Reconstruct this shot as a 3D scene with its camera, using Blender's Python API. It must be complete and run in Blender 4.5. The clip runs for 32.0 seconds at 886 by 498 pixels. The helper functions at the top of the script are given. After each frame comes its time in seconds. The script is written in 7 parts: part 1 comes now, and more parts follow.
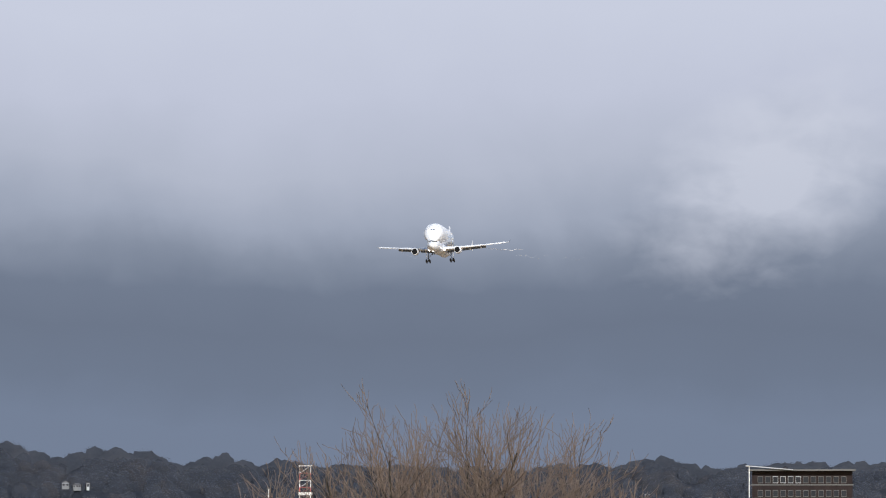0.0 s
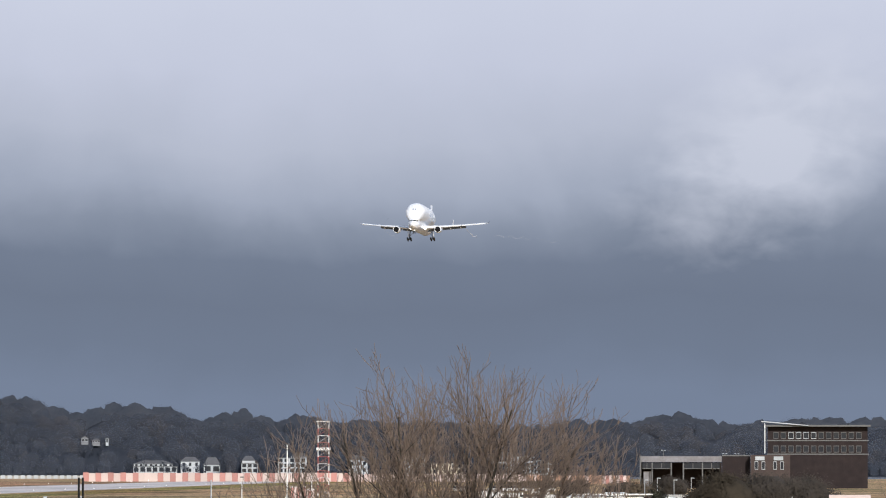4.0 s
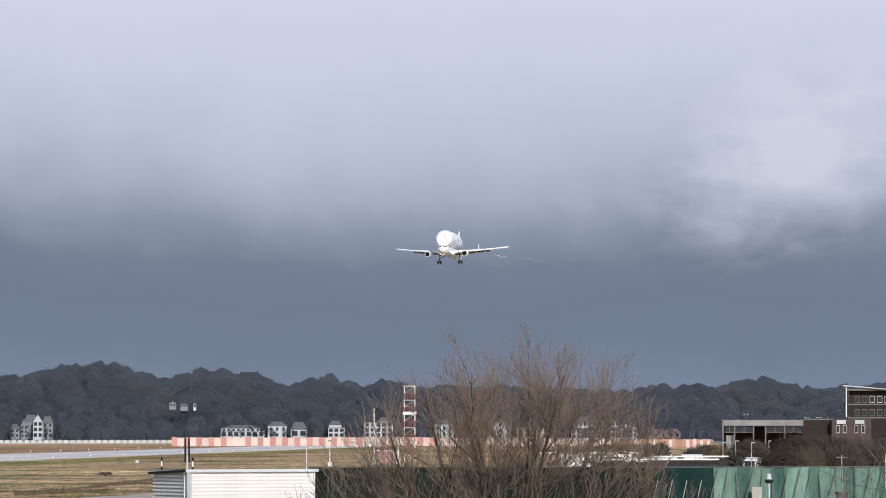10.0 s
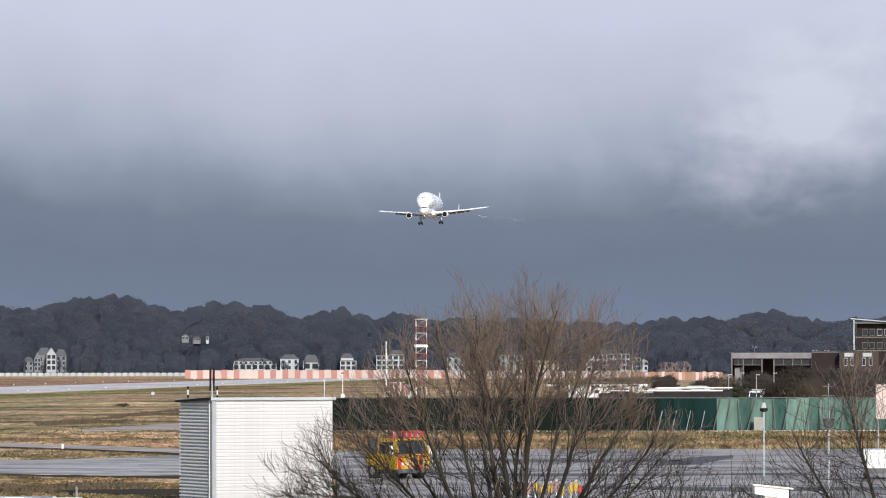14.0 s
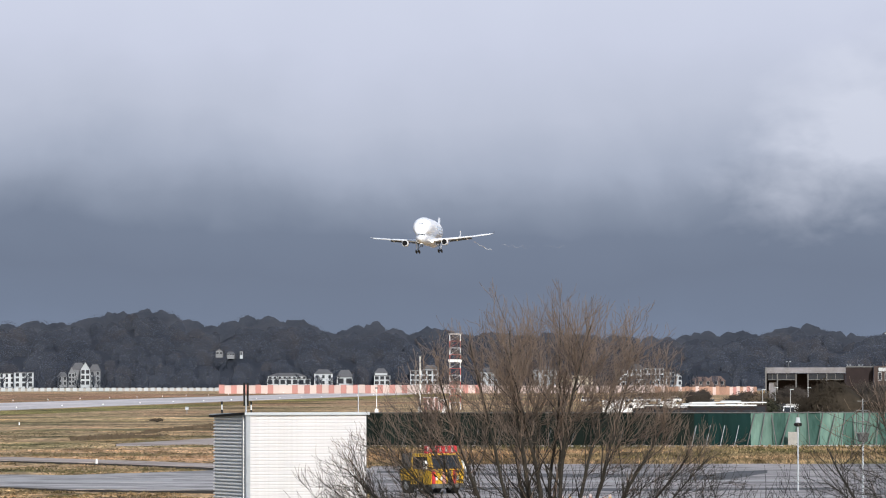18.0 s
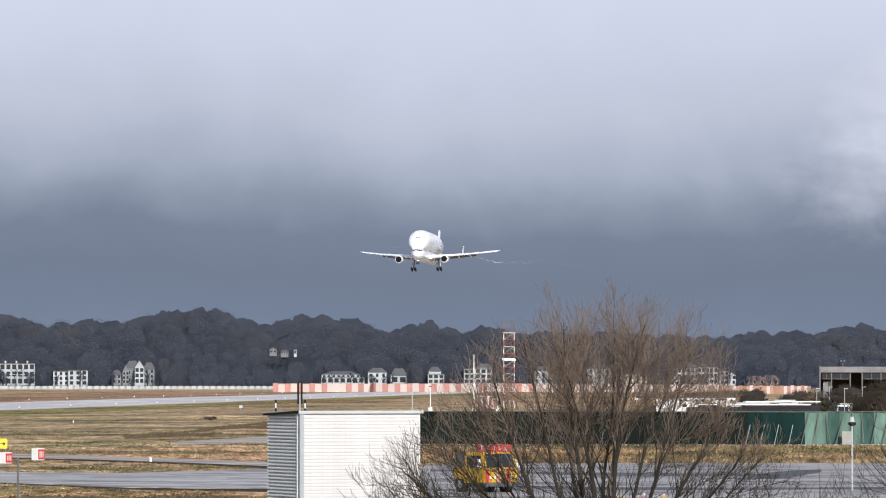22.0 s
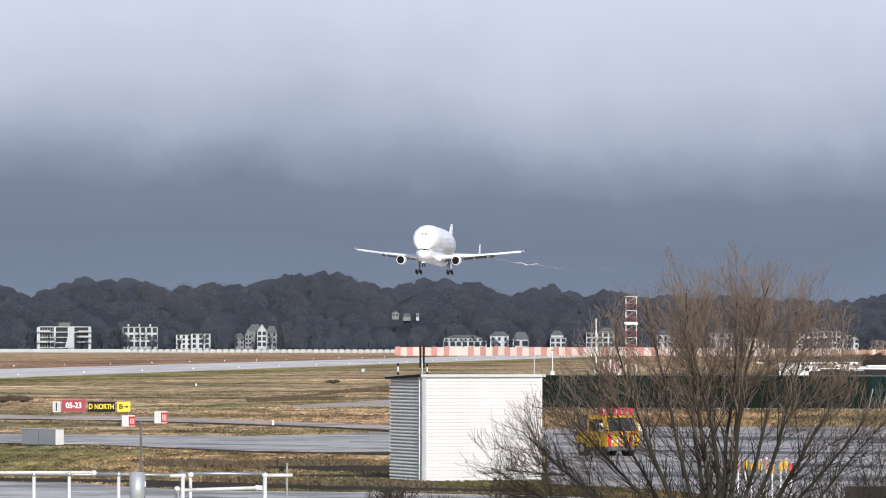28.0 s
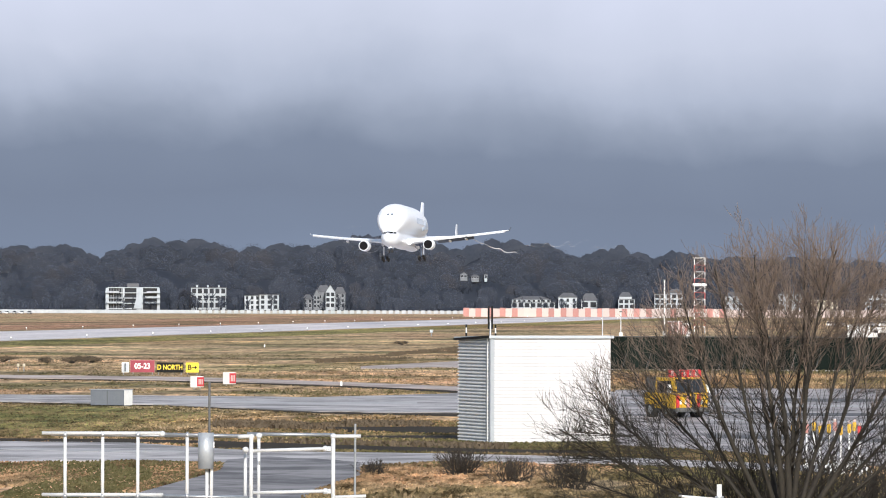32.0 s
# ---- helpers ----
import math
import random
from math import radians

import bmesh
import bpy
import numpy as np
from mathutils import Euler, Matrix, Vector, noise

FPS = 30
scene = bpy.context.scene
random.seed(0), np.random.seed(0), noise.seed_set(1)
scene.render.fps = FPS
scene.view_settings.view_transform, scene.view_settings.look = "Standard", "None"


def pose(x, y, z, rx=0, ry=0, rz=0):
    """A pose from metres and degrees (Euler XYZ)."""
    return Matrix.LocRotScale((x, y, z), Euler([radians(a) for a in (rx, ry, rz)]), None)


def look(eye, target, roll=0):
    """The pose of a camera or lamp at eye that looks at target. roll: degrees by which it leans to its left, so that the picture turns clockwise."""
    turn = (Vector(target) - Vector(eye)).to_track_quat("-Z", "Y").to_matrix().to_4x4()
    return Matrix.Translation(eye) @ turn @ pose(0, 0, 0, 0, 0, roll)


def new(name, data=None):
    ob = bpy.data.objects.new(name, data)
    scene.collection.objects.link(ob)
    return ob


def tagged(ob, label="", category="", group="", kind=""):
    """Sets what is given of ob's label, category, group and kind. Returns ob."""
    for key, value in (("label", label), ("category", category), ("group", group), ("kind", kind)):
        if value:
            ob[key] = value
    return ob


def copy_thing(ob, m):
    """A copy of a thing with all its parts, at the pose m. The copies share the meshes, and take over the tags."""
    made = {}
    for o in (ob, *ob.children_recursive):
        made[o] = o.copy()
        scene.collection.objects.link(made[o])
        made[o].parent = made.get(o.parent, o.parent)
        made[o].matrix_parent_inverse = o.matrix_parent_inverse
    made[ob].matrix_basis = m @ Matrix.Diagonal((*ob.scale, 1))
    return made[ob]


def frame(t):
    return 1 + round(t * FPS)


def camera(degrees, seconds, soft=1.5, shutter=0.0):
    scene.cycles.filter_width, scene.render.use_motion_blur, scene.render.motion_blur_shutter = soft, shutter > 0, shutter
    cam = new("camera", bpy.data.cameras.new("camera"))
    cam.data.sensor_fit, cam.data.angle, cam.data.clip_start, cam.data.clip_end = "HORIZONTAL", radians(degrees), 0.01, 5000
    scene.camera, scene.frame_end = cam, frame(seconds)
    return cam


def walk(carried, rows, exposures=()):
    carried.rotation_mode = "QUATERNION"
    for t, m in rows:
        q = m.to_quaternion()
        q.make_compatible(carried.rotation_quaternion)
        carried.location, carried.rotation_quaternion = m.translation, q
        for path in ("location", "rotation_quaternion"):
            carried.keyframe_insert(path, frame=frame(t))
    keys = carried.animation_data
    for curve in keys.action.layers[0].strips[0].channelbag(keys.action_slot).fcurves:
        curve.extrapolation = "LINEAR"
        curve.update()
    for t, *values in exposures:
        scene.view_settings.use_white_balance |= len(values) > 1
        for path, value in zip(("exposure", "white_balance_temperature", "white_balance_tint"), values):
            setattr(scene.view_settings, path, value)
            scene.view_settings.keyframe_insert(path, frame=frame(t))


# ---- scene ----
# An airfield seen from a dyke: wide meadows, a runway, the wooded bank behind, and a bulbous cargo jet on approach.
# Plan: the eye stands at the origin, 6.8 m up; y points away from it, x to the right.
cam = camera(10.664, 32.0, soft=1.05)

PATH = [  # seconds, place, pan right, tilt up, roll
    (0.0, 0.019, 39.260, 7.170, 1.6535, 3.1472, -0.000),
    (0.5, 0.019, 38.081, 7.159, 1.7235, 3.1058, -0.000),
    (1.0, 0.019, 36.887, 7.147, 1.6881, 3.0615, -0.000),
    (1.5, 0.018, 35.711, 7.136, 1.5901, 2.9861, -0.000),
    (2.0, 0.017, 34.576, 7.126, 1.5117, 2.8677, -0.000),
    (2.5, 0.017, 33.489, 7.115, 1.4665, 2.8023, -0.000),
    (3.0, 0.016, 32.459, 7.106, 1.4598, 2.7077, -0.000),
    (3.5, 0.016, 31.476, 7.096, 1.4601, 2.6623, -0.000),
    (5.5, 0.012, 27.694, 7.056, 1.1821, 2.4795, 0.172),
    (6.0, 0.012, 26.644, 7.049, 1.0331, 2.5246, 0.082),
    (6.5, 0.011, 25.490, 7.040, 0.8776, 2.5617, 0.011),
    (7.0, 0.010, 24.205, 7.025, 0.7964, 2.5127, 0.088),
    (7.5, 0.010, 24.194, 7.014, 0.7943, 2.3843, 0.024),
    (8.0, 0.011, 22.484, 6.997, 0.8284, 2.3257, 0.078),
    (8.5, 0.011, 20.540, 6.980, 0.8075, 2.3175, 0.064),
    (9.0, 0.010, 18.354, 6.964, 0.6484, 2.2608, -0.029),
    (9.5, 0.010, 15.928, 6.942, 0.5024, 2.2197, -0.003),
    (10.0, 0.009, 13.294, 6.921, 0.3974, 2.1866, -0.058),
    (10.5, 0.007, 10.516, 6.896, 0.3400, 2.1741, -0.055),
    (11.0, 0.006, 7.719, 6.873, 0.3016, 2.0926, -0.101),
    (11.5, 0.004, 5.080, 6.849, 0.2983, 2.0244, -0.083),
    (12.0, 0.002, 2.862, 6.829, 0.2864, 1.9391, -0.097),
    (12.5, 0.001, 1.404, 6.816, 0.2798, 1.8860, -0.086),
    (13.0, 0.000, 0.000, 6.800, 0.2755, 1.7788, -0.070),
    (13.5, 0.000, 0.000, 6.800, 0.2672, 1.5724, -0.051),
    (14.0, 0.000, 0.000, 6.800, 0.2569, 1.3789, -0.054),
    (14.5, 0.000, 0.000, 6.800, 0.2248, 1.3271, -0.070),
    (15.0, 0.000, 0.000, 6.800, 0.1634, 1.4604, -0.078),
    (15.5, 0.000, 0.000, 6.800, 0.1191, 1.6133, -0.132),
    (17.5, 0.000, 0.000, 6.800, -0.0176, 1.6313, -0.101),
    (18.0, 0.000, 0.000, 6.800, -0.1511, 1.5586, -0.078),
    (18.5, 0.000, 0.000, 6.800, -0.2878, 1.5371, -0.075),
    (19.0, 0.000, 0.000, 6.800, -0.4575, 1.4964, -0.076),
    (19.5, 0.000, 0.000, 6.800, -0.6766, 1.4031, -0.073),
    (20.0, 0.000, 0.000, 6.800, -0.8199, 1.3311, -0.026),
    (20.5, 0.000, 0.000, 6.800, -0.8805, 1.3274, -0.030),
    (21.0, 0.000, 0.000, 6.800, -0.8849, 1.4023, -0.067),
    (21.5, 0.000, 0.000, 6.800, -0.8524, 1.4801, 0.003),
    (22.0, 0.000, 0.000, 6.800, -0.8033, 1.5428, 0.017),
    (22.5, 0.000, 0.000, 6.800, -0.8140, 1.5718, 0.046),
    (23.0, 0.000, 0.000, 6.800, -0.9095, 1.5361, 0.031),
    (23.5, 0.000, 0.000, 6.800, -1.1283, 1.4375, 0.015),
    (24.0, 0.000, 0.000, 6.800, -1.3664, 1.3026, 0.010),
    (24.5, 0.000, 0.000, 6.800, -1.5579, 1.1810, 0.079),
    (25.0, 0.000, 0.000, 6.800, -1.6727, 1.1086, 0.074),
    (25.5, 0.000, 0.000, 6.800, -1.7350, 1.1189, 0.056),
    (27.5, 0.000, 0.000, 6.800, -2.0944, 1.1566, 0.059),
    (28.0, 0.000, 0.000, 6.800, -2.2782, 1.1029, 0.078),
    (28.5, 0.000, 0.000, 6.800, -2.5085, 1.0711, 0.163),
    (29.0, 0.000, 0.000, 6.800, -2.7273, 1.0557, 0.092),
    (29.5, 0.000, 0.000, 6.800, -2.9367, 1.0200, 0.130),
    (30.0, 0.000, 0.000, 6.800, -3.0401, 0.9663, 0.117),
    (30.5, 0.000, 0.000, 6.800, -3.0427, 0.8961, 0.108),
    (31.0, 0.000, 0.000, 6.800, -3.0197, 0.8203, 0.123),
    (31.5, 0.000, 0.000, 6.800, -3.0283, 0.7329, 0.173),
    (32.0, 0.000, 0.000, 6.800, -3.1027, 0.6330, 0.151),
]

def aim(x, y, z, pan, tilt, roll):
    a, e = radians(pan), radians(tilt)
    way = Vector((math.sin(a) * math.cos(e), math.cos(a) * math.cos(e), math.sin(e)))
    return look((x, y, z), Vector((x, y, z)) + way * 100, roll)


EXPOSURES = [(0.0, -0.13), (2.0, -0.12), (4.0, -0.07), (7.0, -0.01), (13.0, 0.0), (19.0, 0.04), (25.0, 0.10), (28.0, 0.13), (32.0, 0.27)]
walk(cam, [(t, aim(*p)) for t, *p in PATH], EXPOSURES)


# ---- world, sun ----
SUN_TURN, SUN_RISE = 13.0, 24.0  # degrees from straight behind to the right, and above the ground
world = bpy.data.worlds.new("sky")
scene.world = world
world.use_nodes = True
wt = world.node_tree
sky = wt.nodes.new("ShaderNodeTexSky")
sky.sky_type, sky.sun_disc = "NISHITA", False
sky.sun_elevation, sky.sun_rotation = radians(SUN_RISE), radians(180 - SUN_TURN)
wt.links.new(sky.outputs[0], wt.nodes["Background"].inputs[0])
wt.nodes["Background"].inputs[1].default_value = 0.13
sun = new("sun", bpy.data.lights.new("sun", "SUN"))
sun.data.energy, sun.data.angle, sun.data.color = 3.9, radians(0.5), (1.0, 0.965, 0.915)
sa, se = radians(SUN_TURN), radians(SUN_RISE)
sun.matrix_world = look(Vector((math.sin(sa) * math.cos(se), -math.cos(sa) * math.cos(se), math.sin(se))) * 100, (0, 0, 0))


# ---- survey: bearings in 1/8400 radian, 1240 straight ahead; levels in 1/8400 below the eye's line at 535 ----
def place(u, d, z=0.0):
    a = (u - 1240) / 8400
    return Vector((math.sin(a) * d, math.cos(a) * d, z))


def level(v, d):
    return 6.8 - (v - 535) / 8400 * d


def facing(u, d, z=0.0, turn=0.0):
    """A pose whose -y side looks back at the dyke, turned left by so many degrees."""
    p = place(u, d, z)
    return pose(p.x, p.y, p.z, 0, 0, -math.degrees((u - 1240) / 8400) + turn)


# ---- materials ----
def srgb(r, g, b):
    return tuple((c / 255 / 12.92 if c / 255 <= 0.04045 else ((c / 255 + 0.055) / 1.055) ** 2.4) for c in (r, g, b)) + (1.0,)


def rgba(c):
    return (*c, 1.0) if len(c) == 3 else tuple(c)


def material(name, a, b=None, scale=2.0, rough=0.7, metal=0.0, bump=0.2, fine=8.0, stretch=(1, 1, 1), spread=0.25, vary=0.0, spec=0.5):
    """Two tones mixed by coarse stains and fine grain, with relief; vary: change from piece to piece."""
    m = bpy.data.materials.new(name)
    m.use_nodes = True
    t = m.node_tree
    n, l = t.nodes, t.links
    bsdf = n["Principled BSDF"]
    co = n.new("ShaderNodeTexCoord")
    mp = n.new("ShaderNodeMapping")
    mp.inputs["Scale"].default_value = stretch
    l.new(co.outputs["Object"], mp.inputs["Vector"])
    n1, n2 = n.new("ShaderNodeTexNoise"), n.new("ShaderNodeTexNoise")
    n1.inputs["Scale"].default_value, n1.inputs["Detail"].default_value = scale, 4
    n2.inputs["Scale"].default_value, n2.inputs["Detail"].default_value = scale * fine, 6
    l.new(mp.outputs[0], n1.inputs["Vector"])
    l.new(mp.outputs[0], n2.inputs["Vector"])
    add = n.new("ShaderNodeMath")
    add.operation = "MULTIPLY_ADD"
    l.new(n2.outputs[0], add.inputs[0])
    add.inputs[1].default_value = 0.6
    l.new(n1.outputs[0], add.inputs[2])
    ramp = n.new("ShaderNodeMapRange")
    l.new(add.outputs[0], ramp.inputs[0])
    ramp.inputs[1].default_value, ramp.inputs[2].default_value = 0.8 - spread, 0.8 + spread
    mix = n.new("ShaderNodeMix")
    mix.data_type = "RGBA"
    l.new(ramp.outputs[0], mix.inputs[0])
    mix.inputs[6].default_value = rgba(a)
    mix.inputs[7].default_value = rgba(b or a)
    out = mix.outputs[2]
    if vary:
        info = n.new("ShaderNodeObjectInfo")
        hsv = n.new("ShaderNodeHueSaturation")
        mr = n.new("ShaderNodeMapRange")
        l.new(info.outputs["Random"], mr.inputs[0])
        mr.inputs[3].default_value, mr.inputs[4].default_value = 1 - vary, 1 + vary
        l.new(mr.outputs[0], hsv.inputs["Value"])
        l.new(out, hsv.inputs["Color"])
        out = hsv.outputs[0]
    l.new(out, bsdf.inputs["Base Color"])
    rr = n.new("ShaderNodeMapRange")
    l.new(n2.outputs[0], rr.inputs[0])
    rr.inputs[3].default_value, rr.inputs[4].default_value = max(0.02, rough - 0.12), min(1, rough + 0.12)
    l.new(rr.outputs[0], bsdf.inputs["Roughness"])
    bsdf.inputs["Metallic"].default_value = metal
    bsdf.inputs["Specular IOR Level"].default_value = spec
    if bump:
        bp = n.new("ShaderNodeBump")
        bp.inputs["Strength"].default_value = bump
        bp.inputs["Distance"].default_value = 0.05
        l.new(n2.outputs[0], bp.inputs["Height"])
        l.new(bp.outputs[0], bsdf.inputs["Normal"])
    return m


def glow(name, c, strength):
    m = bpy.data.materials.new(name)
    m.use_nodes = True
    b = m.node_tree.nodes["Principled BSDF"]
    b.inputs["Base Color"].default_value = rgba(c)
    b.inputs["Emission Color"].default_value = rgba(c)
    b.inputs["Emission Strength"].default_value = strength
    return m


M_JET = material("white_aircraft_paint", (0.80, 0.84, 0.90), (0.76, 0.80, 0.87), 0.15, 0.32, 0, 0.0, 6)
M_JET_GREY = material("grey_paint_and_flap_shade", (0.11, 0.145, 0.215), (0.085, 0.115, 0.175), 0.4, 0.4, 0, 0.0)
M_BLUE = material("pale_blue_livery", (0.36, 0.42, 0.52), (0.50, 0.55, 0.63), 0.5, 0.35, 0, 0.0)
M_GLASS = material("dark_cockpit_glass", (0.015, 0.018, 0.022), None, 1, 0.1, 0, 0.0)
M_INLET = material("inlet_shade_black", (0.008, 0.008, 0.009), (0.014, 0.014, 0.016), 2, 0.9, 0.0, 0.0, 8, (1, 1, 1), 0.25, 0, 0.05)
M_TYRE = material("black_tyre_rubber", (0.018, 0.018, 0.02), (0.03, 0.03, 0.03), 6, 0.85)
M_STEEL = material("galvanised_steel", (0.48, 0.50, 0.53), (0.36, 0.38, 0.41), 6, 0.42, 0.75, 0.1)
M_DARKSTEEL = material("dark_weathered_steel", (0.09, 0.095, 0.10), (0.14, 0.14, 0.14), 5, 0.6, 0.3, 0.1)
M_WHITE = material("white_painted_metal", (0.80, 0.80, 0.80), (0.66, 0.67, 0.67), 2, 0.45, 0, 0.05)
M_SHEET = material("white_profiled_sheet", (0.63, 0.62, 0.64), (0.55, 0.545, 0.56), 0.8, 0.4, 0.0, 0.03, 10, (1, 1, 0.3))
M_TRIM = material("grey_sheet_trim", (0.42, 0.45, 0.49), (0.34, 0.37, 0.41), 2, 0.45, 0.3)
M_RED = material("red_paint", (0.55, 0.03, 0.04), (0.42, 0.03, 0.04), 3, 0.45)
M_ORANGE = material("faded_red_stripe", (0.44, 0.22, 0.195), (0.37, 0.17, 0.155), 0.3, 0.7, 0, 0.1, 6, (1, 1, 1), 0.3, 0.12)
M_PALE = material("pale_stripe", (0.57, 0.47, 0.45), (0.48, 0.39, 0.37), 0.3, 0.7, 0, 0.1, 6, (1, 1, 1), 0.3, 0.08)
M_YELLOW = material("yellow_paint", (0.62, 0.38, 0.02), (0.45, 0.27, 0.02), 2, 0.4)
M_SIGNYELLOW = material("yellow_sign_face", (0.72, 0.54, 0.025), None, 2, 0.5)
M_BLACK = material("black_paint", (0.012, 0.012, 0.012), (0.02, 0.02, 0.02), 3, 0.6, 0, 0.0, 8, (1, 1, 1), 0.25, 0, 0.08)
M_WALL = material("white_render", (0.47, 0.505, 0.54), (0.34, 0.37, 0.40), 0.12, 0.85, 0, 0.1, 8, (1, 1, 0.4), 0.3, 0.08)
M_CREAM = material("cream_render", (0.66, 0.58, 0.44), (0.56, 0.50, 0.40), 0.12, 0.85, 0, 0.1)
M_ROOF = material("dark_slate_roof", (0.07, 0.075, 0.085), (0.11, 0.11, 0.12), 0.3, 0.7)
M_TILE = material("red_brown_tile_roof", (0.145, 0.098, 0.085), (0.10, 0.072, 0.064), 0.3, 0.8)
M_BRICK = material("dark_brick", (0.024, 0.019, 0.020), (0.036, 0.028, 0.028), 0.4, 0.85, 0, 0.2, 8, (1, 1, 1), 0.25, 0, 0.08)
M_BRICK_WING = material("brown_brick", (0.080, 0.060, 0.056), (0.056, 0.044, 0.042), 0.4, 0.85, 0, 0.2, 8, (1, 1, 1), 0.25, 0, 0.1)
M_WINDOW = material("window_glass", (0.022, 0.026, 0.034), (0.035, 0.04, 0.048), 0.5, 0.14, 0, 0.0, 8, (1, 1, 1), 0.25, 0, 0.1)
M_CONCRETE = material("grey_concrete", (0.36, 0.35, 0.33), (0.26, 0.26, 0.25), 0.5, 0.85)
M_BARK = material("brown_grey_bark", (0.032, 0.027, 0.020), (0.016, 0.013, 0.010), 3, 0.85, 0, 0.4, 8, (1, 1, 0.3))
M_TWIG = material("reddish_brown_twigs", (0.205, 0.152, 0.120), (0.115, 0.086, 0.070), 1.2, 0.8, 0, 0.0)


def thin(m, share=0.5):
    """Lets light through thin leaves and twigs."""
    t = m.node_tree
    n, l = t.nodes, t.links
    b = n["Principled BSDF"]
    tr = n.new("ShaderNodeBsdfTranslucent")
    l.new(b.inputs["Base Color"].links[0].from_socket, tr.inputs[0])
    mx = n.new("ShaderNodeMixShader")
    mx.inputs[0].default_value = share
    l.new(b.outputs[0], mx.inputs[1])
    l.new(tr.outputs[0], mx.inputs[2])
    l.new(mx.outputs[0], n["Material Output"].inputs[0])
    return m


def see_through(m, share):
    """Bare crowns let a share of the view and of the light pass."""
    n, l = m.node_tree.nodes, m.node_tree.links
    out = n["Material Output"].inputs[0]
    clear, mx = n.new("ShaderNodeBsdfTransparent"), n.new("ShaderNodeMixShader")
    mx.inputs[0].default_value = share
    l.new(out.links[0].from_socket, mx.inputs[1])
    l.new(clear.outputs[0], mx.inputs[2])
    l.new(mx.outputs[0], out)
    return m


# blue-grey distance haze is mixed into the base colours of the far bank
M_HILL = material("hazy_woodland_floor", (0.026, 0.032, 0.045), (0.036, 0.041, 0.053), 0.05, 0.95, 0, 0.0, 9, (1, 1, 1), 0.25, 0, 0.05)
M_WOODS = thin(material("hazy_winter_woods", (0.0600, 0.0720, 0.0985), (0.0955, 0.1065, 0.1345), 0.05, 0.95, 0, 0.0, 9, (1, 1, 1), 0.25, 0, 0.05))
M_TAWNY = thin(material("hazy_tawny_woods", (0.071, 0.077, 0.097), (0.105, 0.108, 0.126), 0.05, 0.95, 0, 0.0, 9, (1, 1, 1), 0.25, 0, 0.05))
M_CREST = thin(material("hazy_skyline_woods", (0.0600, 0.0720, 0.0985), (0.0955, 0.1065, 0.1345), 0.05, 0.95, 0, 0.0, 9, (1, 1, 1), 0.25, 0, 0.05))
for wood in (M_WOODS, M_TAWNY, M_CREST):  # crowns differ a little from tree to tree
    if wood != M_CREST:
        see_through(wood, 0.3)
    wn, wl = wood.node_tree.nodes, wood.node_tree.links
    isle, span, shade = wn.new("ShaderNodeNewGeometry"), wn.new("ShaderNodeMapRange"), wn.new("ShaderNodeHueSaturation")
    span.inputs[3].default_value, span.inputs[4].default_value = 0.98, 1.02
    wl.new(isle.outputs["Random Per Island"], span.inputs[0])
    wl.new(span.outputs[0], shade.inputs["Value"])
    base = wn["Principled BSDF"].inputs["Base Color"]
    wl.new(base.links[0].from_socket, shade.inputs["Color"])
    wl.new(shade.outputs[0], base)
M_SHRUB = material("dark_evergreen_leaves", (0.034, 0.036, 0.020), (0.055, 0.054, 0.030), 0.5, 0.8)
M_SPRIG = material("dark_brown_sprigs", (0.043, 0.034, 0.027), (0.027, 0.022, 0.018), 0.8, 0.9)
M_BRUSH = material("dark_brown_brush", (0.046, 0.038, 0.029), (0.030, 0.025, 0.019), 0.6, 0.9, 0, 0.0, 8, (1, 1, 1), 0.25, 0, 0.1)
M_THICKET = material("dry_brown_stalks", (0.11, 0.082, 0.052), (0.075, 0.055, 0.035), 0.8, 0.9)


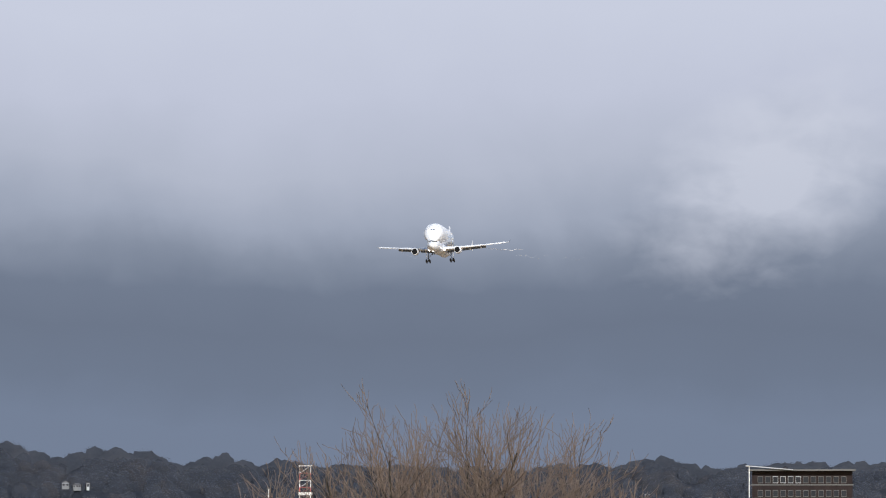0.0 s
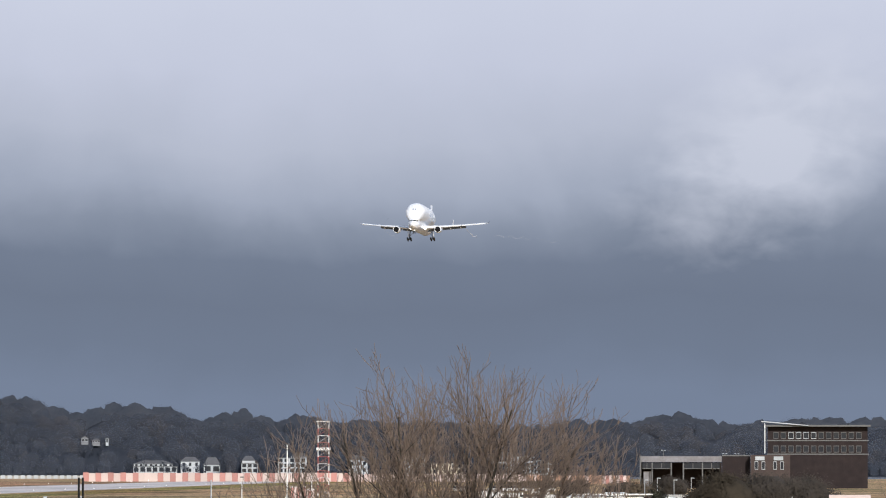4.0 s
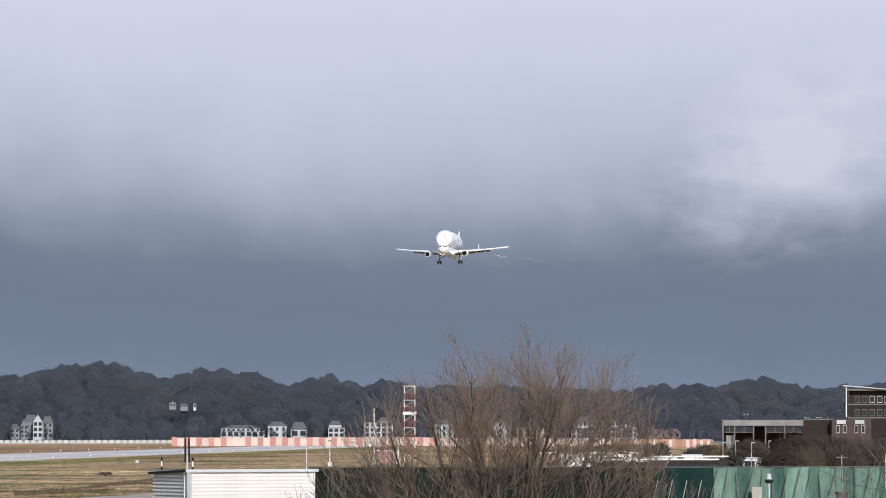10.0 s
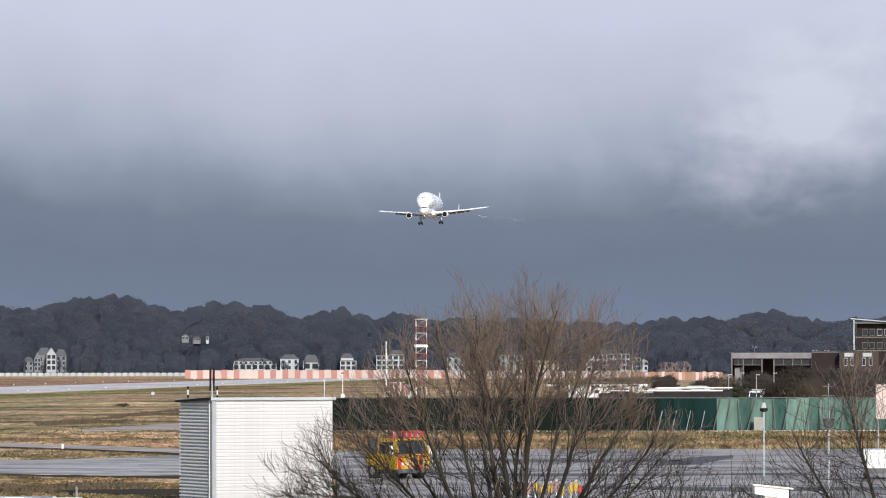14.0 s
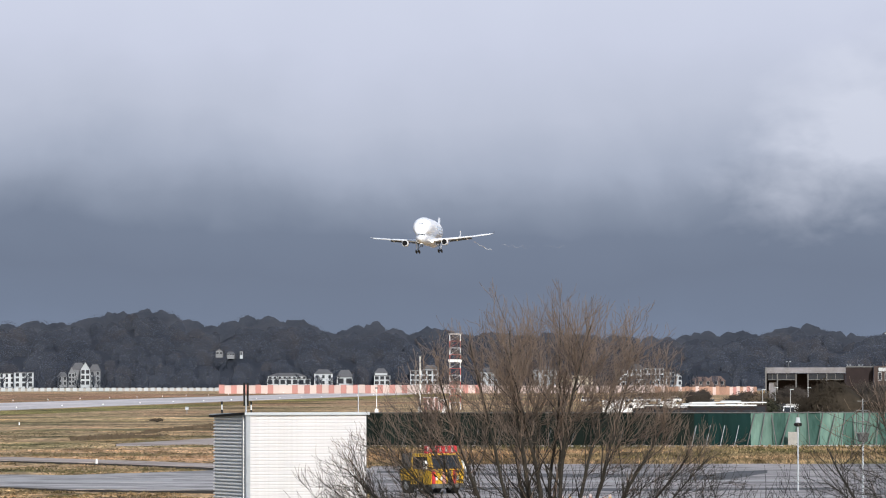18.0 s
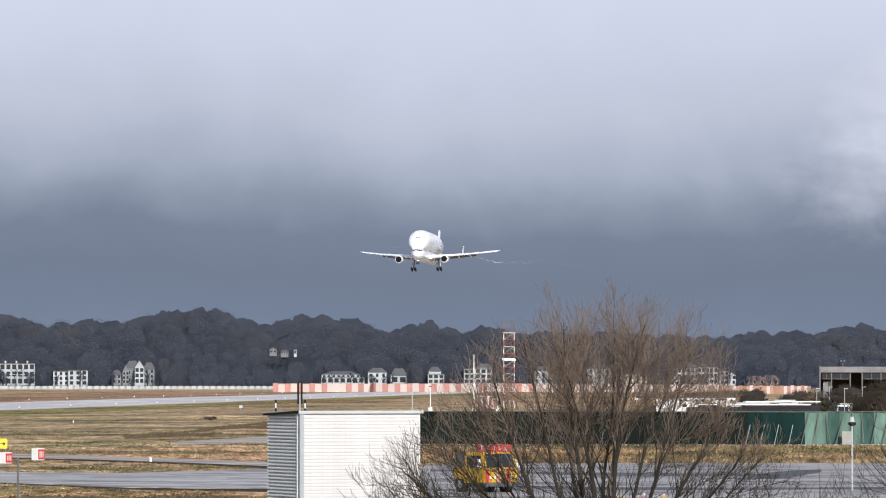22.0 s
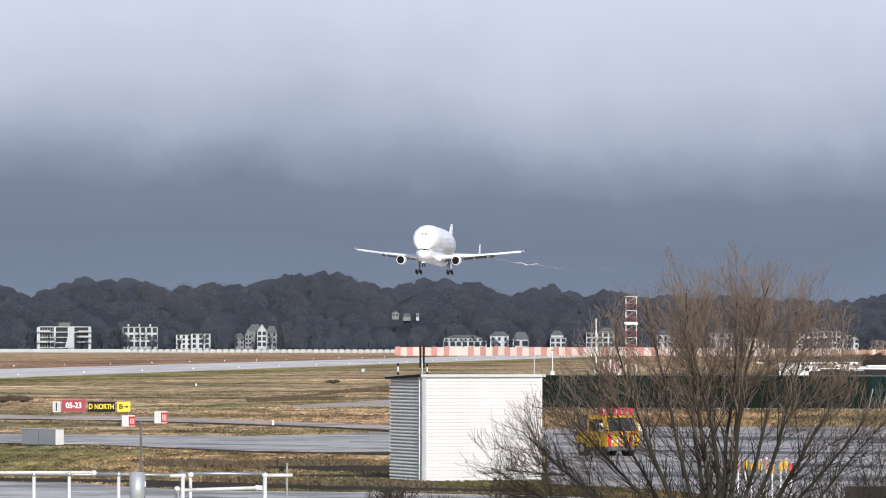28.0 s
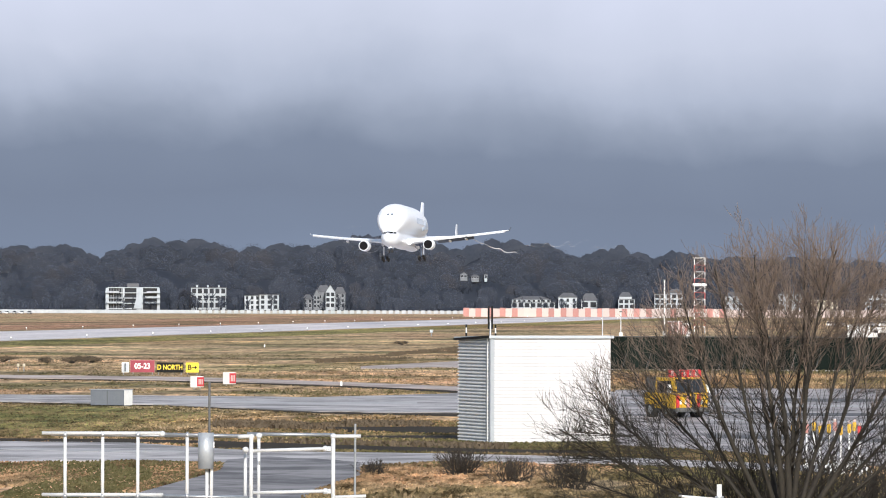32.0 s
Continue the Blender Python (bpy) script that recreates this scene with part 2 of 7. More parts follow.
def meadow(name, bright=1.0, bump=0.5, leaf=False, cast=(1.0, 1.0, 1.0)):
    """Straw, tan, green and dark heath in long drifts, with fine tufts."""
    m = bpy.data.materials.new(name)
    m.use_nodes = True
    t = m.node_tree
    n, l = t.nodes, t.links
    b = n["Principled BSDF"]
    b.inputs["Roughness"].default_value = 0.95
    b.inputs["Specular IOR Level"].default_value = 0.15
    co = n.new("ShaderNodeTexCoord")

    def drift(sx, sy, detail, off):
        mp = n.new("ShaderNodeMapping")
        mp.inputs["Scale"].default_value = (sx, sy, 1)
        mp.inputs["Location"].default_value = (off, off * 2.1, 0)
        l.new(co.outputs["Object"], mp.inputs["Vector"])
        k = n.new("ShaderNodeTexNoise")
        k.inputs["Scale"].default_value, k.inputs["Detail"].default_value, k.inputs["Roughness"].default_value = 1.0, detail, 0.6
        l.new(mp.outputs[0], k.inputs["Vector"])
        return k.outputs[0]

    def tones(fac, stops, gain=1.0):
        r = n.new("ShaderNodeValToRGB")
        el = r.color_ramp.elements
        while len(el) < len(stops):
            el.new(0.5)
        for e, (p, c) in zip(el, stops):
            e.position, e.color = p, tuple(x * gain * h for x, h in zip(c, cast if gain != 1.0 else (1, 1, 1))) + (1,)
        l.new(fac, r.inputs[0])
        return r.outputs[0]

    base = tones(drift(0.045, 0.028, 5, 3.3), [(0.36, (0.19, 0.19, 0.105)), (0.44, (0.33, 0.275, 0.178)), (0.52, (0.52, 0.405, 0.290)), (0.58, (0.45, 0.335, 0.238)), (0.68, (0.26, 0.21, 0.145))], bright)
    tint = tones(drift(0.5, 0.10, 6, 8.1), [(0.34, (0.30, 0.28, 0.23)), (0.46, (0.74, 0.73, 0.69)), (0.60, (1.12, 1.07, 1.02))])
    tuft = tones(drift(1.7, 0.38, 5, 1.1), [(0.34, (0.34, 0.33, 0.29)), (0.5, (0.98, 0.98, 0.96)), (0.66, (1.55, 1.48, 1.38))])
    zone = tones(drift(0.010, 0.0042, 4, 6.2), [(0.38, (0.72, 0.72, 0.60)), (0.46, (0.95, 0.97, 0.90)), (0.54, (1.05, 1.0, 0.95)), (0.64, (0.86, 0.72, 0.66))])
    streak = tones(drift(0.022, 0.034, 5, 2.7), [(0.36, (0.42, 0.40, 0.35)), (0.45, (0.85, 0.82, 0.76)), (0.54, (1.10, 1.03, 0.98)), (0.63, (1.36, 1.18, 1.06))])
    out = base
    for k in (tint, tuft, zone, streak):
        mx = n.new("ShaderNodeMix")
        mx.data_type, mx.blend_type = "RGBA", "MULTIPLY"
        mx.inputs[0].default_value = 1.0
        l.new(out, mx.inputs[6])
        l.new(k, mx.inputs[7])
        out = mx.outputs[2]
    l.new(out, b.inputs["Base Color"])
    if bump:
        bp = n.new("ShaderNodeBump")
        bp.inputs["Strength"].default_value, bp.inputs["Distance"].default_value = bump, 0.12
        l.new(drift(3.5, 2.5, 4, 5.0), bp.inputs["Height"])
        l.new(bp.outputs[0], b.inputs["Normal"])
    return thin(m, 0.4) if leaf else m


M_STRAW = meadow("dry_winter_grass", 0.76, 0.0, True, (0.93, 1.0, 1.03))
M_VERGE = meadow("damp_verge_grass", 0.80, 0.0, True, (0.88, 1.0, 1.03))
M_GREEN = thin(material("short_green_winter_grass", (0.085, 0.088, 0.036), (0.175, 0.15, 0.078), 0.6, 0.9, 0, 0.0, 6, (1, 1, 1), 0.25, 0, 0.15), 0.4)


# ---- mesh helpers ----
def mesh_from(name, verts, faces, mat, smooth=False):
    me = bpy.data.meshes.new(name)
    me.from_pydata([tuple(v) for v in verts], [], [tuple(f) for f in faces])
    me.materials.append(mat)
    if smooth:
        me.polygons.foreach_set("use_smooth", [True] * len(me.polygons))
    me.update()
    return me


def part(name, bm, mat, parent=None, label="", smooth=False):
    """Links a bmesh (or a mesh) as one object under a thing or a part."""
    if isinstance(bm, bmesh.types.BMesh):
        me = bpy.data.meshes.new(name)
        bmesh.ops.recalc_face_normals(bm, faces=bm.faces[:])
        bm.to_mesh(me)
        bm.free()
        me.materials.append(mat)
        if smooth:
            me.polygons.foreach_set("use_smooth", [True] * len(me.polygons))
    else:
        me = bm
    ob = new(name, me)
    if parent is not None:
        ob.parent = parent
    if label:
        ob["label"] = label
    return ob


def thing(name, m, label, category, group="", kind=""):
    ob = new(name)
    ob.empty_display_size = 0.2
    ob.matrix_world = m
    return tagged(ob, label, category, group, kind)


def box(x0, x1, y0, y1, z0, z1, bevel=0.0, bm=None):
    bm = bm or bmesh.new()
    r = bmesh.ops.create_cube(bm, size=1.0, matrix=Matrix.Translation(((x0 + x1) / 2, (y0 + y1) / 2, (z0 + z1) / 2)) @ Matrix.Diagonal((abs(x1 - x0), abs(y1 - y0), abs(z1 - z0), 1)))
    if bevel:
        es = list({e for v in r["verts"] for e in v.link_edges})
        bmesh.ops.bevel(bm, geom=es, offset=bevel, segments=2, affect="EDGES")
    return bm


def tube(p, q, r0, r1=None, sides=10, bm=None):
    bm = bm or bmesh.new()
    p, q = Vector(p), Vector(q)
    d = q - p
    m = Matrix.Translation((p + q) / 2) @ d.to_track_quat("Z", "Y").to_matrix().to_4x4()
    bmesh.ops.create_cone(bm, cap_ends=True, segments=sides, radius1=r0, radius2=r0 if r1 is None else r1, depth=d.length, matrix=m)
    return bm


def ball(c, r, bm=None, stretch=(1, 1, 1), sub=2):
    bm = bm or bmesh.new()
    bmesh.ops.create_icosphere(bm, subdivisions=sub, radius=r, matrix=Matrix.Translation(c) @ Matrix.Diagonal((*stretch, 1)))
    return bm


def loft(rings, close=True):
    """A skin over rings of equal length."""
    bm = bmesh.new()
    vs = [[bm.verts.new(p) for p in ring] for ring in rings]
    n = len(rings[0])
    for a, b in zip(vs, vs[1:]):
        for i in range(n):
            bm.faces.new((a[i], a[(i + 1) % n], b[(i + 1) % n], b[i]))
    if close:
        bm.faces.new(vs[0][::-1])
        bm.faces.new(vs[-1])
    return bm


def tubes(lines, sides=4):
    """Verts and faces of many tapered tubes: each line is (points, radii)."""
    verts, faces, base = [], [], 0
    ang = np.linspace(0, 2 * np.pi, sides, endpoint=False)
    for pts, rad in lines:
        pts = np.asarray(pts)
        d = np.gradient(pts, axis=0)
        d /= np.linalg.norm(d, axis=1)[:, None] + 1e-9
        ref = np.where(np.abs(d[:, 2:3]) < 0.9, np.array([[0, 0, 1.0]]), np.array([[1.0, 0, 0]]))
        a = np.cross(d, ref)
        a /= np.linalg.norm(a, axis=1)[:, None] + 1e-9
        b = np.cross(d, a)
        ring = pts[:, None] + (a[:, None] * np.cos(ang)[None, :, None] + b[:, None] * np.sin(ang)[None, :, None]) * np.asarray(rad)[:, None, None]
        verts.append(ring.reshape(-1, 3))
        k = len(pts)
        for i in range(k - 1):
            for j in range(sides):
                j2 = (j + 1) % sides
                faces.append((base + i * sides + j, base + i * sides + j2, base + (i + 1) * sides + j2, base + (i + 1) * sides + j))
        base += k * sides
    return np.concatenate(verts), faces


def big_mesh(name, verts, quads, mat):
    """Fast mesh of many quads."""
    me = bpy.data.meshes.new(name)
    verts = np.asarray(verts, dtype=np.float32)
    quads = np.asarray(quads, dtype=np.int32)
    me.vertices.add(len(verts))
    me.vertices.foreach_set("co", verts.ravel())
    me.loops.add(quads.size)
    me.loops.foreach_set("vertex_index", quads.ravel())
    me.polygons.add(len(quads))
    me.polygons.foreach_set("loop_start", np.arange(len(quads), dtype=np.int32) * quads.shape[1])
    me.materials.append(mat)
    me.update(calc_edges=True)
    me.validate()
    return me


def crown_mesh(name, centres, outward, sizes, rng, mat, slim=0.5):
    """Small quads of foliage whose shading follows the outward ways of their crown."""
    n = len(centres)
    out = outward / (np.linalg.norm(outward, axis=1)[:, None] + 1e-9)
    face = out + rng.normal(size=(n, 3)) * 0.55
    a = np.cross(face, rng.normal(size=(n, 3)))
    a /= np.linalg.norm(a, axis=1)[:, None] + 1e-9
    b = np.cross(face, a)
    b /= np.linalg.norm(b, axis=1)[:, None] + 1e-9
    s = sizes[:, None]
    v = np.stack([centres - a * s - b * s * slim * 0.7, centres + a * s * 0.7 - b * s * slim, centres + a * s + b * s * slim * 0.7, centres - a * s * 0.7 + b * s * slim], 1)
    me = big_mesh(name, v.reshape(-1, 3), np.arange(n * 4).reshape(n, 4), mat)
    me.polygons.foreach_set("use_smooth", [True] * len(me.polygons))
    me.normals_split_custom_set_from_vertices(np.repeat(out + rng.normal(size=(n, 3)) * 0.16, 4, axis=0).tolist())
    return me


# ---- sky behind: a far bank of rain cloud ----
def cloud_material():
    m = bpy.data.materials.new("rain_cloud")
    m.use_nodes = True
    t = m.node_tree
    n, l = t.nodes, t.links
    n.remove(n["Principled BSDF"])

    def calc(op, a, b=None, c=None):
        k = n.new("ShaderNodeMath")
        k.operation = op
        for i, v in enumerate((a, b, c)):
            if v is None:
                continue
            if isinstance(v, (int, float)):
                k.inputs[i].default_value = v
            else:
                l.new(v, k.inputs[i])
        return k.outputs[0]

    co = n.new("ShaderNodeTexCoord")
    sep = n.new("ShaderNodeSeparateXYZ")
    l.new(co.outputs["Object"], sep.inputs[0])
    u = calc("MULTIPLY", calc("ARCTAN2", sep.outputs[0], sep.outputs[1]), 8.4)
    v = calc("MULTIPLY", sep.outputs[2], 8.4 / 4300)
    uv = n.new("ShaderNodeCombineXYZ")
    l.new(u, uv.inputs[0])
    l.new(v, uv.inputs[1])

    def noise_of(scale, detail, sx=1.0, sy=1.0, off=0.0, warp=0.0):
        mp = n.new("ShaderNodeMapping")
        mp.inputs["Scale"].default_value = (sx, sy, 1)
        mp.inputs["Location"].default_value = (off, off * 0.7, off * 1.3)
        l.new(uv.outputs[0], mp.inputs["Vector"])
        k = n.new("ShaderNodeTexNoise")
        k.inputs["Scale"].default_value, k.inputs["Detail"].default_value = scale, detail
        k.inputs["Distortion"].default_value = warp
        l.new(mp.outputs[0], k.inputs["Vector"])
        return calc("SUBTRACT", k.outputs[0], 0.5)

    big = noise_of(1.6, 3, 1.0, 1.0, 3.1)
    mid = noise_of(4.2, 4, 1.0, 0.8, 7.7, 0.3)
    fine = noise_of(11.0, 4, 0.8, 1.3, 1.9, 0.2)
    h = calc("ADD", v, calc("MULTIPLY", big, 0.15))
    h = calc("ADD", h, calc("MULTIPLY", mid, 0.10))
    h = calc("ADD", h, calc("MULTIPLY", fine, 0.035))
    ramp = n.new("ShaderNodeValToRGB")
    l.new(calc("DIVIDE", h, 1.0), ramp.inputs[0])
    stops = [(0.05, (121, 134, 157)), (0.13, (115, 127, 148)), (0.21, (113, 124, 144)), (0.29, (118, 129, 149)), (0.355, (140, 150, 169)), (0.415, (165, 174, 193)), (0.50, (186, 193, 211)), (0.62, (200, 206, 225)), (0.76, (208, 214, 232))]
    el = ramp.color_ramp.elements
    while len(el) < len(stops):
        el.new(0.5)
    for e, (p, c) in zip(el, stops):
        e.position, e.color = p, srgb(*c)
    # a lighter heap of cloud
    du = calc("MULTIPLY", calc("SUBTRACT", u, 0.65), 5.6)
    dv = calc("MULTIPLY", calc("SUBTRACT", v, 0.49), 5.2)
    along, across = calc("MULTIPLY_ADD", dv, 0.55, du), calc("MULTIPLY_ADD", du, -0.55, dv)
    r2 = calc("ADD", calc("MULTIPLY", calc("MULTIPLY", along, along), 0.45), calc("MULTIPLY", calc("MULTIPLY", across, across), 1.3))
    heap = calc("EXPONENT", calc("MULTIPLY", r2, -0.8))
    heap = calc("MULTIPLY", heap, calc("ADD", calc("MULTIPLY", calc("ADD", mid, fine), 1.6), 0.85))
    heap = calc("MINIMUM", calc("MAXIMUM", calc("MULTIPLY", calc("SUBTRACT", heap, 0.20), 1.5), 0.0), 1.0)
    mix = n.new("ShaderNodeMix")
    mix.data_type = "RGBA"
    l.new(calc("MULTIPLY", heap, 0.72), mix.inputs[0])
    l.new(ramp.outputs[0], mix.inputs[6])
    mix.inputs[7].default_value = srgb(212, 217, 232)
    em = n.new("ShaderNodeEmission")
    l.new(mix.outputs[2], em.inputs[0])
    l.new(em.outputs[0], n["Material Output"].inputs[0])
    return m


def build_clouds():
    rings = []
    for z in (-60, 0, 200, 500, 1000, 1800, 2300):
        rings.append([(math.sin(radians(a)) * 4300, math.cos(radians(a)) * 4300, z) for a in range(-70, 71, 2)])
    verts = [p for r in rings for p in r]
    k = len(rings[0])
    faces = [(i * k + j, i * k + j + 1, (i + 1) * k + j + 1, (i + 1) * k + j) for i in range(len(rings) - 1) for j in range(k - 1)]
    return tagged(new("backdrop_clouds", mesh_from("backdrop_clouds", verts, faces, cloud_material(), True)), "slate grey rain cloud bank lightening upwards", "sky", kind="structure")


CLOUDS = build_clouds()


# ---- ground ----
M_GROUND = meadow("winter_meadow", 1.18, 0.6)
# sky glare on the wet runway is put into its pale base colour
M_RUNWAY = material("wet_glare_runway", (0.74, 0.68, 0.665), (0.46, 0.43, 0.425), 0.08, 0.5, 0, 0.05, 12, (1, 0.12, 1), 0.2, 0, 0.12)
M_ROAD = material("damp_asphalt", (0.54, 0.51, 0.50), (0.22, 0.21, 0.205), 0.60, 0.55, 0, 0.1, 5, (0.22, 0.38, 1), 0.12, 0, 0.06)
# the apron's pale tone includes the sky reflected on wet concrete
M_APRON = material("wet_concrete_sheen_apron", (0.44, 0.40, 0.385), (0.145, 0.136, 0.132), 0.35, 0.5, 0, 0.06, 6, (0.30, 0.5, 1), 0.11, 0, 0.08)
M_TRACK = material("worn_dark_asphalt", (0.27, 0.255, 0.25), (0.095, 0.091, 0.09), 0.60, 0.55, 0, 0.1, 5, (0.3, 0.45, 1), 0.12, 0, 0.12)
M_MUD = material("dark_wet_soil", (0.028, 0.023, 0.017), (0.052, 0.041, 0.028), 0.3, 0.95, 0, 0.4, 8, (1, 1, 1), 0.25, 0, 0.1)


def sheet(name, outline, z, mat, label, category, kind="structure", thick=0.05):
    """A flat slab over an outline of plan points."""
    bm = bmesh.new()
    top = [bm.verts.new((x, y, z)) for x, y in outline]
    low = [bm.verts.new((x, y, z - thick)) for x, y in outline]
    bm.faces.new(top)
    k = len(top)
    for i in range(k):
        bm.faces.new((top[i], low[i], low[(i + 1) % k], top[(i + 1) % k]))
    return tagged(part(name, bm, mat), label, category, kind=kind)


PAVED = []


def band(name, edge, z, mat, label, category, rough=1.0, paved=True):
    """A slab between a far and a near edge, given as (bearing, far level, near level)."""
    if paved:
        PAVED.append(edge)
    us = [edge[0][0] + (edge[-1][0] - edge[0][0]) * k / 60 for k in range(61)]
    fs = [np.interp(u, [e[0] for e in edge], [e[1] for e in edge]) + 0.5 * rough * noise.noise((u * 0.03, 1.7, z * 50)) for u in us]
    qs = [np.interp(u, [e[0] for e in edge], [e[2] for e in edge]) + 0.9 * rough * noise.noise((u * 0.025, 7.7, z * 50)) for u in us]
    far = [place(u, 57120 / (f - 535)).xy for u, f in zip(us, fs)]
    near = [place(u, 57120 / (q - 535)).xy for u, q in zip(us, qs)]
    return sheet(name, [tuple(p) for p in far + near[::-1]], z, mat, label, category)


def build_ground():
    verts, faces = [], []
    ys = [-300, -60, 40, 120, 200, 260, 320, 400, 500, 650, 850, 1100, 1500, 2000, 2600, 3000, 4200]
    xs = [-4000, -1500, -600, -300, -150, -80, -40, 0, 40, 80, 150, 300, 600, 1500, 4000]
    for y in ys:
        for x in xs:
            verts.append((x, y, 0.0))
    k = len(xs)
    for i in range(len(ys) - 1):
        for j in range(k - 1):
            faces.append((i * k + j, i * k + j + 1, (i + 1) * k + j + 1, (i + 1) * k + j))
    tagged(new("ground", mesh_from("ground", verts, faces, M_GROUND)), "straw and green winter airfield meadow", "meadow", kind="structure")


build_ground()


# lies mostly unseen behind the wall; dulls the warm bounce under the jet
M_RIVER = material("grey_river_water", (0.10, 0.115, 0.125), (0.07, 0.08, 0.09), 0.02, 0.2, 0, 0.3, 20)
sheet("river", [(-4000, 2520), (4000, 2520), (4000, 3030), (-4000, 3030)], 0.07, M_RIVER, "grey river water below the wooded bank", "river")


def runway_x(y, off=0.0):
    return -207 + 0.081 * y + off


sheet("runway", [(runway_x(300, -27), 300), (runway_x(300, 27), 300), (runway_x(2100, 27), 2100), (runway_x(2100, -27), 2100)], 0.06, M_RUNWAY, "pale wet concrete runway with white edge lights", "runway")
for off in (-21, 21):
    sheet("runway_edge_line", [(runway_x(300, off - 0.45), 300), (runway_x(300, off + 0.45), 300), (runway_x(2080, off + 0.45), 2080), (runway_x(2080, off - 0.45), 2080)], 0.075, M_WHITE, "white painted runway edge line", "line", thick=0.01)
M_LANE = material("mud_stained_asphalt", (0.58, 0.50, 0.46), (0.30, 0.25, 0.22), 0.5, 0.7, 0, 0.1, 5, (0.22, 0.38, 1), 0.14, 0, 0.06)
band("service_road", [(-500, 666, 671), (0, 667, 672), (300, 670, 676), (500, 675, 681), (700, 682, 688), (805, 686, 693), (1000, 690, 697)], 0.05, M_LANE, "narrow grey service road across the meadow", "road")
band("taxiway", [(-500, 700, 712), (0, 702, 714), (300, 704, 720), (560, 706, 731), (700, 702, 733), (820, 698, 733), (1100, 695, 735)], 0.055, M_ROAD, "wet grey taxiway with a worn surface", "taxiway")
band("taxiway_spur", [(640, 651, 655), (740, 645, 653), (830, 640, 652), (1060, 636, 650)], 0.05, M_LANE, "grey taxiway spur through the grass", "taxiway")
band("perimeter_road", [(-500, 783, 818), (0, 785, 821), (230, 787, 818), (420, 800, 822), (560, 803, 832), (800, 806, 818), (1100, 812, 824), (1500, 826, 838)], 0.05, M_ROAD, "wet asphalt perimeter road", "road")
band("access_road", [(200, 891, 960), (230, 882, 960), (300, 862, 960), (350, 849, 960), (392, 836, 960), (402, 818, 960), (480, 812, 960), (515, 815, 908), (560, 815, 868), (640, 822, 845)], 0.056, M_TRACK, "asphalt access road branching off", "road")
band("apron", [(1090, 692, 790), (1300, 688, 800), (1500, 688, 822), (1700, 688, 830), (2300, 688, 840)], 0.05, M_APRON, "wet concrete apron with darker patches", "apron")
for k, edge in enumerate((
        [(-500, 671.5, 673.5), (0, 672.5, 674.5), (300, 676.4, 678.2), (500, 681.4, 684), (700, 688.4, 691.5), (805, 693.4, 697), (1000, 697.4, 699)],
        [(-500, 712.5, 714), (0, 714.5, 716), (300, 720.5, 722), (560, 731.5, 734), (700, 733.5, 737), (820, 733.5, 738), (1060, 735, 738)],
        [(-500, 778, 782), (0, 779, 784), (230, 780, 786.5), (420, 784, 790)],
        [(520, 760, 760.5), (640, 758, 765), (760, 757, 769), (900, 758, 768)],
        [(560, 775, 775.5), (680, 773, 778), (900, 773, 779)])):
    band("wet_verge", edge, 0.028, M_MUD, "dark wet verge along the road", "verge")
band("drain_ditch", [(380, 783, 797), (600, 790, 799), (820, 796, 803), (1080, 800, 805)], 0.03, M_MUD, "dark wet drain strip in the grass", "ditch")
M_DAMP = material("dark_damp_concrete", (0.050, 0.052, 0.054), (0.095, 0.095, 0.096), 0.4, 0.55, 0, 0.05, 6, (0.3, 0.8, 1), 0.2, 0, 0.1)
for edge in ([(1640, 716, 718), (1700, 705, 717), (1740, 701, 713), (1790, 699, 704)], [(1100, 700, 703), (1400, 706, 711), (1700, 708, 710)], [(1150, 728, 731), (1400, 731, 737), (1650, 733, 736), (1900, 730, 733)], [(1500, 752, 757), (1800, 757, 764), (2100, 754, 760)], [(1250, 770, 776), (1500, 776, 782), (1700, 778, 784)]):
    band("damp_streak", edge, 0.058, M_DAMP, "dark damp streak on the apron", "streak")
# paler bands laid over apron, taxiway and perimeter road
M_STREAK = material("pale_streak_concrete", (0.42, 0.41, 0.40), (0.32, 0.31, 0.305), 0.5, 0.5, 0, 0.05)
for edge in ([(1100, 713, 715), (1500, 718, 720.5), (1900, 716, 718)], [(1250, 744, 746.5), (1600, 746, 750), (2000, 743, 746)], [(300, 710, 712), (560, 716, 719), (740, 714, 718)], [(0, 797, 799), (180, 800, 804), (330, 802, 804)]):
    band("pale_streak", edge, 0.062, M_STREAK, "pale streak on the paving", "streak")


M_DRY = meadow("bleached_straw_grass", 1.75, 0.5)
for k, edge in enumerate((
        [(200, 651, 652), (320, 648, 657), (480, 647, 661), (620, 650, 658), (720, 654, 655)],
        [(-200, 640, 641), (-60, 637, 643), (150, 636, 645), (300, 641, 643)],
        [(380, 607, 608), (520, 604, 611), (700, 602, 610), (860, 606, 607)],
        [(560, 657, 658), (700, 655, 664), (830, 657, 667), (900, 660, 663)],
        [(-100, 719, 721), (100, 719, 729), (320, 724, 733), (480, 731, 734)],
        [(250, 742, 743), (380, 738, 748), (560, 740, 750), (700, 745, 747)],
        [(-200, 620, 621), (0, 616, 624), (240, 617, 623), (360, 620, 621)])):
    band("dry_grass_patch", edge, 0.021 + 0.001 * k, M_DRY, "patch of bleached straw-coloured grass", "grass patch", 3.0, False)
M_MOWN = meadow("mown_green_strip", 0.90, 0.4, False, (0.86, 1.02, 0.62))
M_RUSSET = meadow("russet_winter_grass", 0.95, 0.4, False, (1.10, 0.94, 1.0))
